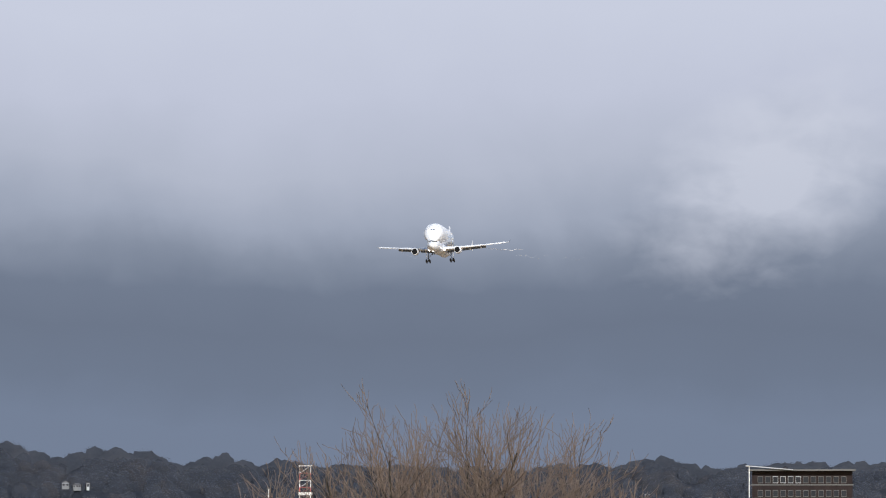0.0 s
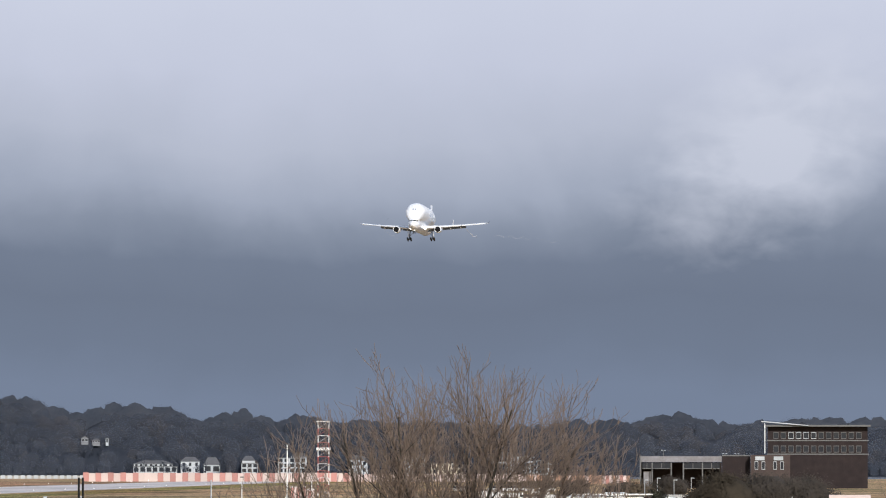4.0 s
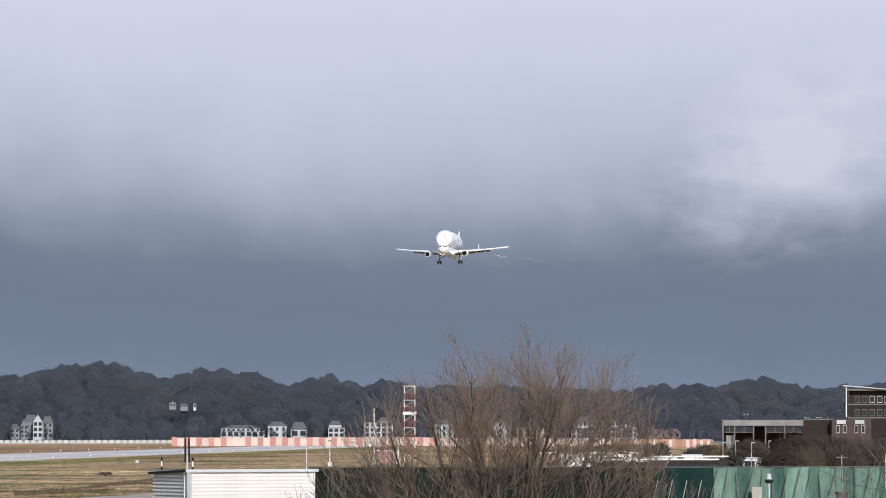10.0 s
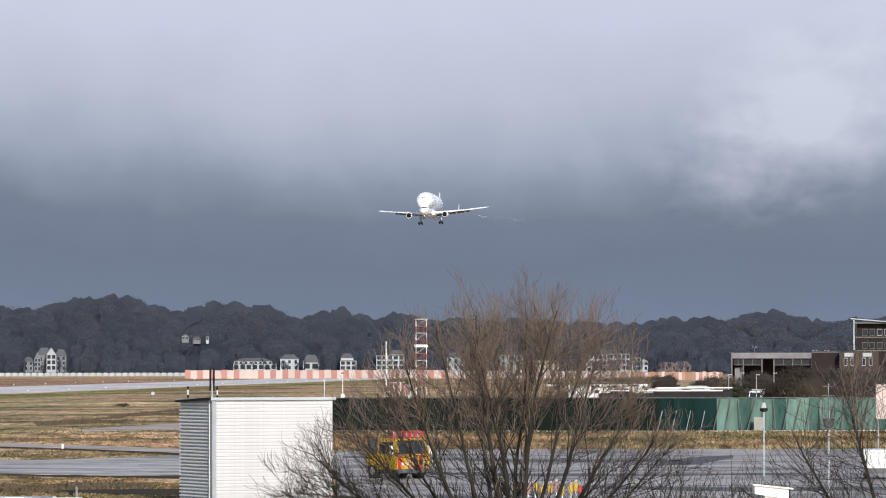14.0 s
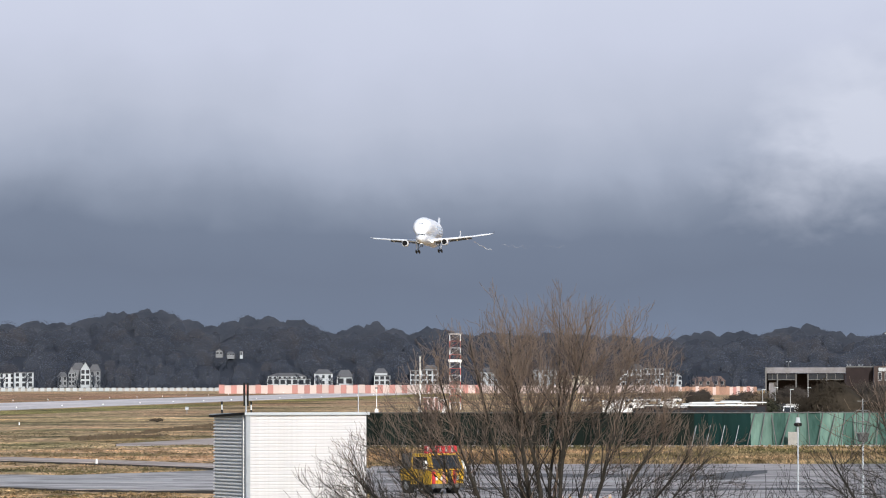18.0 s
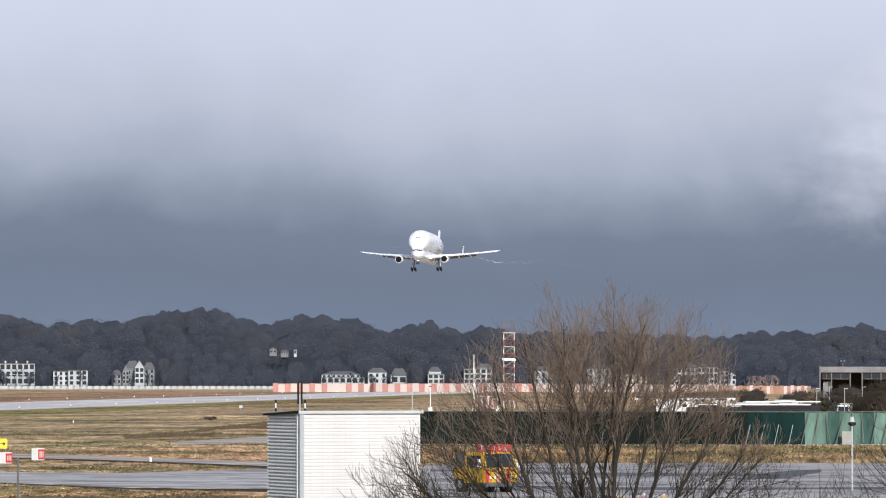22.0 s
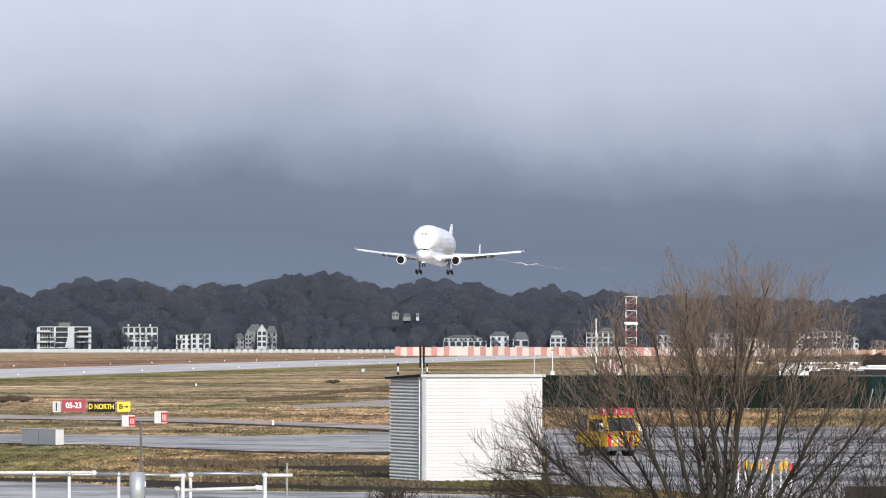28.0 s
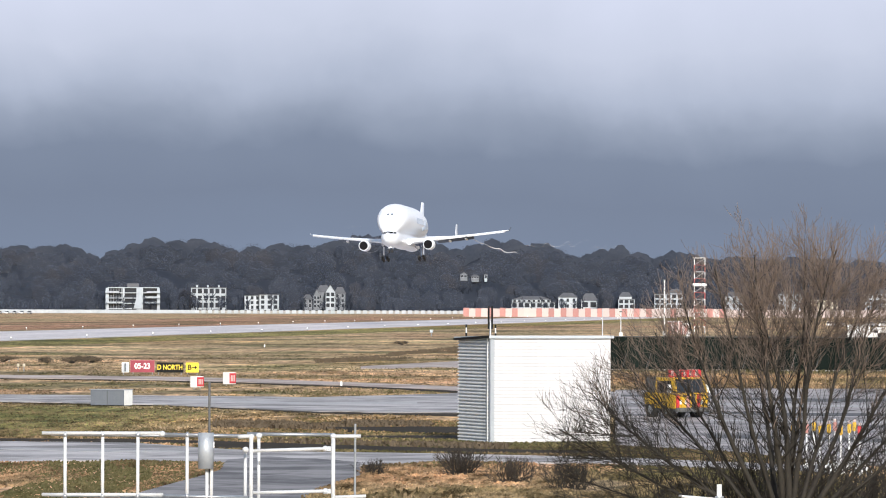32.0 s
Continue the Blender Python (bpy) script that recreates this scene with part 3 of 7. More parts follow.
sheet("russet_strip", [(runway_x(700, -30), 700), (runway_x(2080, -30), 2080), (runway_x(2080, -150), 2080), (runway_x(700, -85), 700)], 0.03, M_RUSSET, "reddish brown winter grass beyond the runway", "grass strip")
band("green_grass_patch", [(-300, 718, 776), (0, 720, 777), (150, 722, 772), (270, 728, 752), (380, 735, 742)], 0.031, M_MOWN, "patch of short green winter grass", "grass patch", 4.0, False)
sheet("mown_strip", [(runway_x(420, 31), 420), (runway_x(420, 52), 420), (runway_x(2100, 52), 2100), (runway_x(2100, 31), 2100)], 0.03, M_MOWN, "mown green grass strip along the runway", "grass strip")


# ---- the wooded bank ----
RIDGE = [(-400, 445), (0, 440), (130, 437), (165, 456), (270, 429), (400, 436), (570, 435), (625, 424), (682, 414), (742, 422), (812, 446), (862, 429), (972, 434), (1022, 452), (1082, 439), (1142, 452), (1230, 450), (1330, 455), (1480, 460), (1606, 466), (1681, 458), (1740, 462), (1796, 452), (1881, 446), (1936, 464), (1990, 456), (2150, 452), (2500, 458)]


def ridge(u):
    return float(np.interp(u, [p[0] for p in RIDGE], [p[1] for p in RIDGE]))


def bank_height(u, d):
    top = level(ridge(u), 3250) - 13.0
    k = min(1, max(0, (d - 3056) / 90))
    return 1 + (top - 1) * (k * k * (3 - 2 * k)) ** 0.8


VILLAS = ((237, 58), (371, 42), (472, 40), (582, 44), (945, 50), (1020, 44), (1110, 26), (1188, 36), (1300, 24), (1398, 28), (1455, 36), (1575, 62), (1632, 22), (1690, 34))


def build_bank():
    us = list(range(-140, 2440, 8))
    ds = [2980, 3046, 3052, 3058, 3064, 3070, 3076, 3082, 3088, 3094, 3100, 3106, 3112, 3118, 3124, 3130, 3136, 3142, 3150, 3300]
    verts = [place(u, d, -0.5 if d < 3000 else bank_height(u, min(d, 3150)) + 4.5 * min(1, max(0, (d - 3064) / 12)) + (2.2 * noise.noise((u * 0.055, d * 0.11, 2.0)) if d > 3064 else 0)) for d in ds for u in us]
    k = len(us)
    faces = [(i * k + j, i * k + j + 1, (i + 1) * k + j + 1, (i + 1) * k + j) for i in range(len(ds) - 1) for j in range(k - 1)]
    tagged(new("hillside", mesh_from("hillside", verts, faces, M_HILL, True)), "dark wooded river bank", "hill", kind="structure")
    rng = np.random.default_rng(4)

    def half_ball(level_):
        """The front half of a round mesh, as unit ways and triangles."""
        bm = bmesh.new()
        bmesh.ops.create_icosphere(bm, subdivisions=level_, radius=1.0)
        bmesh.ops.delete(bm, geom=[v for v in bm.verts if v.co.y > 0.35], context="VERTS")
        bm.verts.index_update()
        v, f = np.array([q.co for q in bm.verts]), np.array([[q.index for q in p.verts] for p in bm.faces])
        bm.free()
        return v, f

    balls = half_ball(2), half_ball(3)
    groups = {"far_woods": ([], [], []), "tawny_woods": ([], [], []), "crest_woods": ([], [], [])}
    fringe, ways, trunks = [], [], []
    for i in range(2100):
        u = rng.uniform(-130, 2420)
        d = 3058 + 92 * rng.random() ** 0.8
        front = i % 8 == 0
        if front:
            d = 3036 + 8 * rng.random()
        if 802 < u < 884 and 3077 < d < 3087:
            continue
        if d < 3072 and rng.random() < 0.93 and any(abs(u - q) < w for q, w in VILLAS):
            continue
        g = bank_height(u, d)
        hgt, r = rng.uniform(8, 13), rng.uniform(3.4, 7.5)
        if front:
            r, hgt = rng.uniform(1.8, 3.2), rng.uniform(5, 9)
        crest = d > 3128
        if crest:
            r = rng.uniform(5.0, 11.0)
            hgt = 7.6 + r * 0.25 + rng.normal() * 1.3
        c = np.array(place(u, d, g + hgt - r * 0.8))
        q, f = balls[1 if crest else 0]
        a = rng.uniform(0, 6.28, 6)
        lump = 1 + 0.12 * np.sin(q[:, 0] * 4.1 + a[0]) * np.cos(q[:, 2] * 3.7 + a[1]) + 0.07 * np.sin(q[:, 0] * 9 + a[2]) * np.sin(q[:, 2] * 8 + a[3]) + 0.05 * np.sin(q[:, 0] * 19 + a[4]) * np.sin(q[:, 2] * 17 + a[5]) + rng.normal(size=len(q)) * 0.022
        spot = q * lump[:, None] * np.array([r, r * 0.28, r * rng.uniform(0.75, 1.05)]) + c
        low = q[:, 2] < 0
        spot[low, 1] = c[1] - 0.28 * r * np.sqrt(np.maximum(0, 1 - q[low, 0] ** 2))
        spot[low, 2] = c[2] + q[low, 2] * r * 2.0
        spot[low, 0] = c[0] + np.sign(q[low, 0]) * np.abs(q[low, 0]) ** 0.5 * r * 0.9
        tawny = noise.noise((u * 0.012, d * 0.03, 8.0)) + 0.2 * rng.normal() > 0.34
        vs, fs, ns = groups["crest_woods" if crest else "tawny_woods" if tawny else "far_woods"]
        ns.append(q * np.array([0.12, 0.1, 0.34]) + np.array([0, -0.85, 0.3]))
        fs.append(f + (fs[-1].max() + 1 if fs else 0))
        vs.append(spot)
        a = rng.uniform(-1.75, 1.75, 150 if crest else 50)
        ring = np.stack([np.sin(a), np.full(len(a), -0.1), np.cos(a)], 1) * rng.uniform(0.86, 1.09, (len(a), 1)) * np.array([r, r * 0.28, r * 0.92])
        fringe.append(ring + c)
        ways.append(ring / r * np.array([0.12, 0.1, 0.34]) + np.array([0, -0.85, 0.3]))
        top = spot[q[:, 2] > 0.3]
        pick = top[rng.integers(0, len(top), 40 if crest else 12)]
        fringe.append(pick + rng.normal(size=pick.shape) * np.array([0.45, 0.25, 0.45]))
        ways.append((pick - c) / r * np.array([0.12, 0.1, 0.34]) + np.array([0, -0.85, 0.3]))
        trunks.append(([place(u, d, g - 1), c, c + np.array([0, 0, r * 0.5])], [0.4, 0.3, 0.1]))
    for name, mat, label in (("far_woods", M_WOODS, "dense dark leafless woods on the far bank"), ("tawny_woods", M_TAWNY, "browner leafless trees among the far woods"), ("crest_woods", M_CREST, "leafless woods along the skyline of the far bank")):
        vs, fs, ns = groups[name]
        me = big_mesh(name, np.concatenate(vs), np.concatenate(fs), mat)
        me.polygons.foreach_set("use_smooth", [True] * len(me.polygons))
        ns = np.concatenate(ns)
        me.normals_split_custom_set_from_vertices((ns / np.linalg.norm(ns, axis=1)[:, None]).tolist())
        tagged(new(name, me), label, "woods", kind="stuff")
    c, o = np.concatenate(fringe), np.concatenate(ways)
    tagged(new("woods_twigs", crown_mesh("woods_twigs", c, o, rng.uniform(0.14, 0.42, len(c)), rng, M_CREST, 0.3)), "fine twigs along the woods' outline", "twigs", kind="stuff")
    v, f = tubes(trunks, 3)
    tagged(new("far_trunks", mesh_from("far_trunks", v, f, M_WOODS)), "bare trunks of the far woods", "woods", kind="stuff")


build_bank()


# ---- houses on the far bank ----
def window_part(parent, x, y, z, w, h):
    fr = part("window", box(x - w / 2 - 0.12, x + w / 2 + 0.12, y - 0.06, y + 0.1, z - 0.12, z + h + 0.12), M_WALL, parent)
    part("pane", box(x - w / 2, x + w / 2, y - 0.09, y - 0.05, z, z + h), M_WINDOW, fr)
    return fr


def house(u, d, z, w, h, deep, storeys, bays, roof, label, wall=None, roof_m=None, roof_h=3.0, turn=0.0, win=(1.2, 1.7), base=4.0):
    wall, roof_m = wall or M_WALL, roof_m or M_ROOF
    t = thing("house", facing(u, d, z, turn), label, "house", "houses on the far bank")
    part("wall", box(-w / 2, w / 2, 0, deep, -base, h), wall, t)
    if roof == "flat":
        part("roof", box(-w / 2 - 0.3, w / 2 + 0.3, -0.3, deep + 0.3, h, h + 0.5), roof_m, t)
    elif roof == "gable":  # gable end to the front
        bm = loft([[(-w / 2 - 0.5, y, h - 0.3), (0, y, h + roof_h), (w / 2 + 0.5, y, h - 0.3), (0, y, h + roof_h - 0.6)] for y in (-0.5, deep + 0.5)])
        part("roof", bm, roof_m, t)
        bm = loft([[(-w / 2, y, h - 0.02), (0, y, h + roof_h - 0.5), (w / 2, y, h - 0.02)] for y in (0.0, deep)])
        part("gable", bm, wall, t)
    else:  # hipped
        bm = loft([[(-w / 2 - 0.5, -0.5, h), (w / 2 + 0.5, -0.5, h), (w / 2 + 0.5, deep + 0.5, h), (-w / 2 - 0.5, deep + 0.5, h)],
                   [(-w / 4, deep * 0.35, h + roof_h), (w / 4, deep * 0.35, h + roof_h), (w / 4, deep * 0.65, h + roof_h), (-w / 4, deep * 0.65, h + roof_h)]])
        part("roof", bm, roof_m, t)
    sh = h / storeys
    for s in range(storeys):
        for b in range(bays):
            x = -w / 2 + (b + 0.5) * w / bays
            window_part(t, x, 0, s * sh + sh * 0.25, min(win[0] * 1.3, w / bays * 0.7), min(win[1] * 1.25, sh * 0.68))
    return t


M_SLATEWALL = material("dark_slate_hung_wall", (0.13, 0.14, 0.16), (0.20, 0.21, 0.23), 0.3, 0.8)


def terrace_house():
    """White slabs over recessed dark glazing, stepping back as it rises."""
    d = 3052
    t = thing("house", facing(237, d, level(549, d)), "white modern terrace house with long balconies and dark glazing", "house", "houses on the far bank")
    part("glazed_core", box(-16, 16.5, 2.0, 12, -4, 13.0), M_WINDOW, t, "recessed dark glazing")
    for k, (a, b) in enumerate(((-17, 5), (-17.5, 17.5), (-17.5, 17.5), (-17, 17.5), (-16, 17))):
        z = k * 3.35
        part("floor_slab", box(a, b, 0 if k < 4 else 0.6, 12, z - 0.25, z + 0.3), M_WALL, t)
    for a, b, z in ((6, 17.5, 3.3), (8, 17.5, 6.7), (9, 17.5, 10.0), (-17.5, -6, 3.3), (-17.5, -9, 10.0)):
        part("balcony", box(a, b, -1.6, 0.0, z, z + 1.1), M_WALL, t)
    for a, b in ((-17.3, -15.3), (-6.5, -5.2), (2.4, 6.6), (15.6, 17.4)):
        part("wall_panel", box(a, b, 0.3, 12, -4, 13.2), M_WALL, t)
    part("stair_block", loft([[(0.5, y, 0), (6.5, y, 0), (6.5, y, 12.5), (4.0, y, 12.5)] for y in (-0.6, 1.0)]), M_WALL, t)
    part("penthouse", box(-3.5, 4, 3, 10, 13.5, 16.2), M_ROOF, t, "dark rooftop storey")
    for k in range(5):
        part("mullion", box(-14 + k * 1.7, -13.8 + k * 1.7, 1.85, 2.05, -1, 13), M_TRIM, t)


terrace_house()
h3 = house(371, 3055, level(550, 3055), 22.5, 13.6, 12, 3, 6, "flat", "white classical villa with tall windows and a balustrade", win=(2.3, 3.2))
for k in range(3):
    part("chimney", box(-8 + 7 * k, -7 + 7 * k, 4, 5, 14, 15.6), M_WALL, h3)
for k in (-3.6, 0, 3.6):
    part("column", tube((k, -1.0, 0), (k, -1.0, 6.5), 0.4), M_WALL, h3)
part("balcony", box(-5, 5, -1.6, 0, 6.5, 7.2), M_WALL, h3)
house(478, 3050, level(551, 3050), 12.5, 9.6, 10, 3, 3, "flat", "small white cubic house with flat roof", win=(1.6, 1.9))
house(448, 3058, level(551, 3058), 10, 9.0, 10, 3, 3, "flat", "grey rendered cubic house", wall=M_TRIM)
house(586, 3050, level(548, 3050), 6.0, 10.5, 12, 3, 2, "gable", "tall white gabled villa with a slate roof", roof_h=5.0, win=(1.7, 2.2))
house(562, 3056, level(548, 3056), 4.2, 8.0, 9, 3, 2, "gable", "narrow slate-hung turret house with white windows", wall=M_SLATEWALL, roof_h=4.5)
house(603, 3056, level(548, 3056), 7, 9.5, 9, 3, 2, "hip", "grey villa wing with a dark hipped roof", wall=M_SLATEWALL, roof_h=4.4)
house(574, 3060, level(548, 3060), 9, 10.5, 9, 2, 2, "hip", "slate roofed villa behind the gable", wall=M_SLATEWALL, roof_h=4.5)
house(546, 3058, level(548, 3058), 6, 6, 8, 2, 2, "hip", "low grey house with a dark roof", wall=M_SLATEWALL)
# high on the bank
house(822, 3086, level(494, 3086), 4.6, 2.6, 6, 1, 2, "gable", "grey house with white windows half hidden high on the bank", wall=M_SLATEWALL, roof_h=1.6, base=1.5, win=(1.3, 1.2))
house(842, 3088, level(495, 3088), 5.0, 1.4, 6, 1, 3, "hip", "low grey house among the trees", wall=M_SLATEWALL, base=2, roof_h=1.4)
house(861, 3087, level(496, 3087), 1.8, 3.0, 6, 1, 1, "flat", "narrow white tower house among the trees", base=1.5, win=(1.3, 1.6))
# behind the runway's end
house(945, 3055, level(548, 3055), 28, 4.2, 11, 1, 7, "flat", "long white row with wide dark windows", win=(2.8, 2.2))
house(942, 3064, level(540, 3064), 25, 3.2, 8, 1, 8, "hip", "dark slate attic storey behind the white row", wall=M_TRIM, roof_h=2.2, base=6)
house(1006, 3058, level(548, 3058), 12, 7.5, 10, 2, 3, "hip", "grey house with a dark hipped roof", wall=M_TRIM, roof_h=3)
house(1044, 3052, level(548, 3052), 10.5, 5.4, 10, 1, 2, "hip", "white house under a tall dark rounded roof", roof_h=4.8, win=(2.8, 2.6))
house(1110, 3055, level(548, 3055), 10.5, 6.2, 8, 2, 3, "flat", "white house with a slate attic", win=(2.2, 1.8))
house(1108, 3062, level(540, 3062), 8, 5.2, 8, 1, 2, "hip", "dark roofed house behind", wall=M_TRIM)
house(1184, 3052, level(548, 3052), 18, 9.6, 10, 3, 5, "flat", "white house with rows of windows", win=(1.9, 2.0))
house(1196, 3060, level(541, 3060), 10, 8, 8, 2, 3, "hip", "white house with a dark roof behind", roof_h=2.6)
house(1300, 3055, level(548, 3055), 12, 8.5, 10, 2, 3, "hip", "white house with a dark hipped roof")
house(1398, 3052, level(550, 3052), 15, 10.5, 10, 3, 3, "hip", "tall plain white house on the river bank", roof_h=2.4)
house(1455, 3054, level(550, 3054), 20, 7.0, 10, 2, 5, "flat", "cream rendered row of houses", wall=M_CREAM)
house(1552, 3050, level(549, 3050), 17, 10.5, 12, 3, 6, "hip", "large white house with rows of windows and a low slate roof", roof_h=3.4, win=(1.5, 1.9))
house(1590, 3046, level(549, 3046), 13, 11.0, 10, 3, 5, "flat", "white house with many windows", win=(1.5, 1.9))
house(1616, 3050, level(549, 3050), 8, 8.5, 10, 3, 3, "flat", "narrow white three-storey house", win=(1.4, 1.7))
house(1536, 3044, level(551, 3044), 9, 6.0, 8, 2, 3, "flat", "low white wing with wide windows", win=(2.0, 1.8))
house(1575, 3038, level(555, 3038), 12, 5.0, 8, 1, 4, "flat", "white boathouse below the villas", win=(2.0, 2.4))
house(1632, 3056, level(549, 3056), 6, 6, 8, 2, 2, "gable", "small white gabled house", roof_h=2.4)
house(1673, 3050, level(549, 3050), 14, 3.0, 10, 1, 3, "hip", "low house with a red-brown tiled roof", roof_m=M_TILE, wall=M_TILE, roof_h=2.8)
house(1700, 3054, level(549, 3054), 12, 3.0, 10, 1, 3, "hip", "low house with a brown tiled roof", roof_m=M_TILE, wall=M_TILE, roof_h=3.2)


# ---- far edge of the airfield ----
def build_far_wall():
    t = thing("flood_wall", facing(310, 2500), "long white flood wall at the airfield's edge", "wall")
    w = 830 * 2500 / 8400 * 1.3
    x1 = (823 - 310) * 2500 / 8400
    part("parapet", box(-w, x1, 0, 1.0, 0, 1.75), M_CONCRETE, t)
    x = -w
    while x < x1 - 1:
        if x > 12:
            part("coping", POST_MESH, M_WALL, t).location = (x, -0.2, 0)
        x += 3.4
    part("cap", box(-w, 12, -0.3, 1.3, 0.25, 2.0), M_WALL, t)


POST_MESH = None


def shared(bm, name, mat):
    me = bpy.data.meshes.new(name)
    bmesh.ops.recalc_face_normals(bm, faces=bm.faces[:])
    bm.to_mesh(me)
    bm.free()
    me.materials.append(mat)
    return me


POST_MESH = shared(box(-1.05, 1.05, -0.2, 1.4, 0.25, 2.0), "coping", M_WALL)
build_far_wall()


def build_barrier():
    t = thing("striped_barrier", facing(1056, 2120), "red and white striped barrier blocks at the runway's end", "barrier")
    a, b = shared(box(-1.24, 1.24, 0, 1.6, 0, 3.9, 0.06), "barrier_block", M_ORANGE), shared(box(-1.44, 1.44, 0, 1.6, 0, 3.85, 0.06), "barrier_block", M_PALE)
    pick = random.Random(8)
    x, k = -58.0, 0
    while x < 60:
        part("barrier_block", (a, b)[k % 2 if pick.random() < 0.8 else 1], None, t).location = (x, pick.uniform(-0.2, 0.2), pick.uniform(-0.15, 0.1))
        x += 2.72
        k += 1
    t2 = thing("block_wall", facing(1330, 2120), "pale concrete block wall with gaps", "wall")
    c = shared(box(-2.3, 2.3, 0, 1.6, 0, 3.4, 0.06), "block", M_PALE)
    for i in range(16):
        part("block", c, None, t2).location = (-8 + i * 5.2, 0, 0)


build_barrier()


# ---- cargo jet: nose to -y, wheels of the main gear at the origin ----
def lobes(y, zl, rl, zu, ru, n=40):
    """Outline of a round lower hull with a wider round hull on top."""
    zm = (zl + zu) / 2 if ru > 0.35 else zl
    ring = []
    for i in range(n):
        a = 2 * math.pi * i / n
        dx, dz = math.sin(a), math.cos(a)
        best = 0.05
        for c, r in ((zl - zm, rl), (zu - zm, ru)):
            k = dz * c
            disc = k * k - c * c + r * r
            if disc >= 0:
                best = max(best, k + math.sqrt(disc))
        ring.append((dx * best, y, zm + dz * best))
    return ring


HULL = [(-27, 5.3, 0.12, 5.8, 0.1), (-26.7, 5.35, 0.6, 5.9, 0.2), (-26, 5.45, 1.15, 6.4, 0.3), (-25, 5.55, 1.65, 7, 0.5), (-24, 5.65, 2.05, 7.7, 1), (-23.3, 5.75, 2.3, 8.8, 2.1),
        (-22.4, 5.8, 2.5, 9.7, 3), (-21.3, 5.85, 2.62, 10.35, 3.6), (-20, 5.9, 2.72, 10.8, 4), (-18.4, 6.05, 2.68, 11.15, 4.3), (-16, 6.05, 2.7, 11.35, 4.5), (-13, 6.18, 2.7, 11.45, 4.6), (-10, 6.18, 2.7, 11.5, 4.62),
        (0, 6.18, 2.7, 11.5, 4.62), (8, 6.18, 2.7, 11.5, 4.6), (14, 6.1, 2.75, 11.5, 4.35), (20, 6.8, 2.4, 11.4, 3.7), (26, 7.6, 1.9, 11.1, 2.8), (31, 8.4, 1.3, 10.8, 1.9), (34.5, 9.1, 0.8, 10.5, 1.1), (36, 9.8, 0.3, 10.2, 0.35)]


def aerofoil(chord, thick, n=9):
    top, low = [], []
    for i in range(n):
        s = i / (n - 1)
        t = thick * (2.4 * math.sqrt(s) * (1 - s) ** 1.1 + 0.02 * s) * 0.85
        top.append((s * chord, t * 1.1))
        low.append((s * chord, -t * 0.75))
    return top + low[-2:0:-1]


def surface(sections):
    """Wing skin: sections of (place of the leading edge, chord, thickness, upright share)."""
    rings = []
    for p, chord, th, up in sections:
        rings.append([(p[0] + (c if up else 0) * 0 + (h if up else 0), p[1] + s, p[2] + (0 if up else h)) for s, h in aerofoil(chord, th) for c in (0,)])
    return loft(rings)


def vapour(name, low, high):
    m = bpy.data.materials.new(name)
    m.use_nodes = True
    t = m.node_tree
    n, l = t.nodes, t.links
    b = n["Principled BSDF"]
    b.inputs["Base Color"].default_value = (0.9, 0.9, 0.92, 1)
    b.inputs["Roughness"].default_value = 1.0
    tr = n.new("ShaderNodeBsdfTransparent")
    mx = n.new("ShaderNodeMixShader")
    k = n.new("ShaderNodeTexNoise")
    k.inputs["Scale"].default_value, k.inputs["Detail"].default_value = 0.22, 3
    co = n.new("ShaderNodeTexCoord")
    l.new(co.outputs["Object"], k.inputs["Vector"])
    mr = n.new("ShaderNodeMapRange")
    l.new(k.outputs[0], mr.inputs[0])
    mr.inputs[1].default_value, mr.inputs[2].default_value, mr.inputs[3].default_value, mr.inputs[4].default_value = 0.34, 0.58, low, high
    l.new(mr.outputs[0], mx.inputs[0])
    l.new(tr.outputs[0], mx.inputs[1])
    l.new(b.outputs[0], mx.inputs[2])
    l.new(mx.outputs[0], n["Material Output"].inputs[0])
    return m


ROPES = []


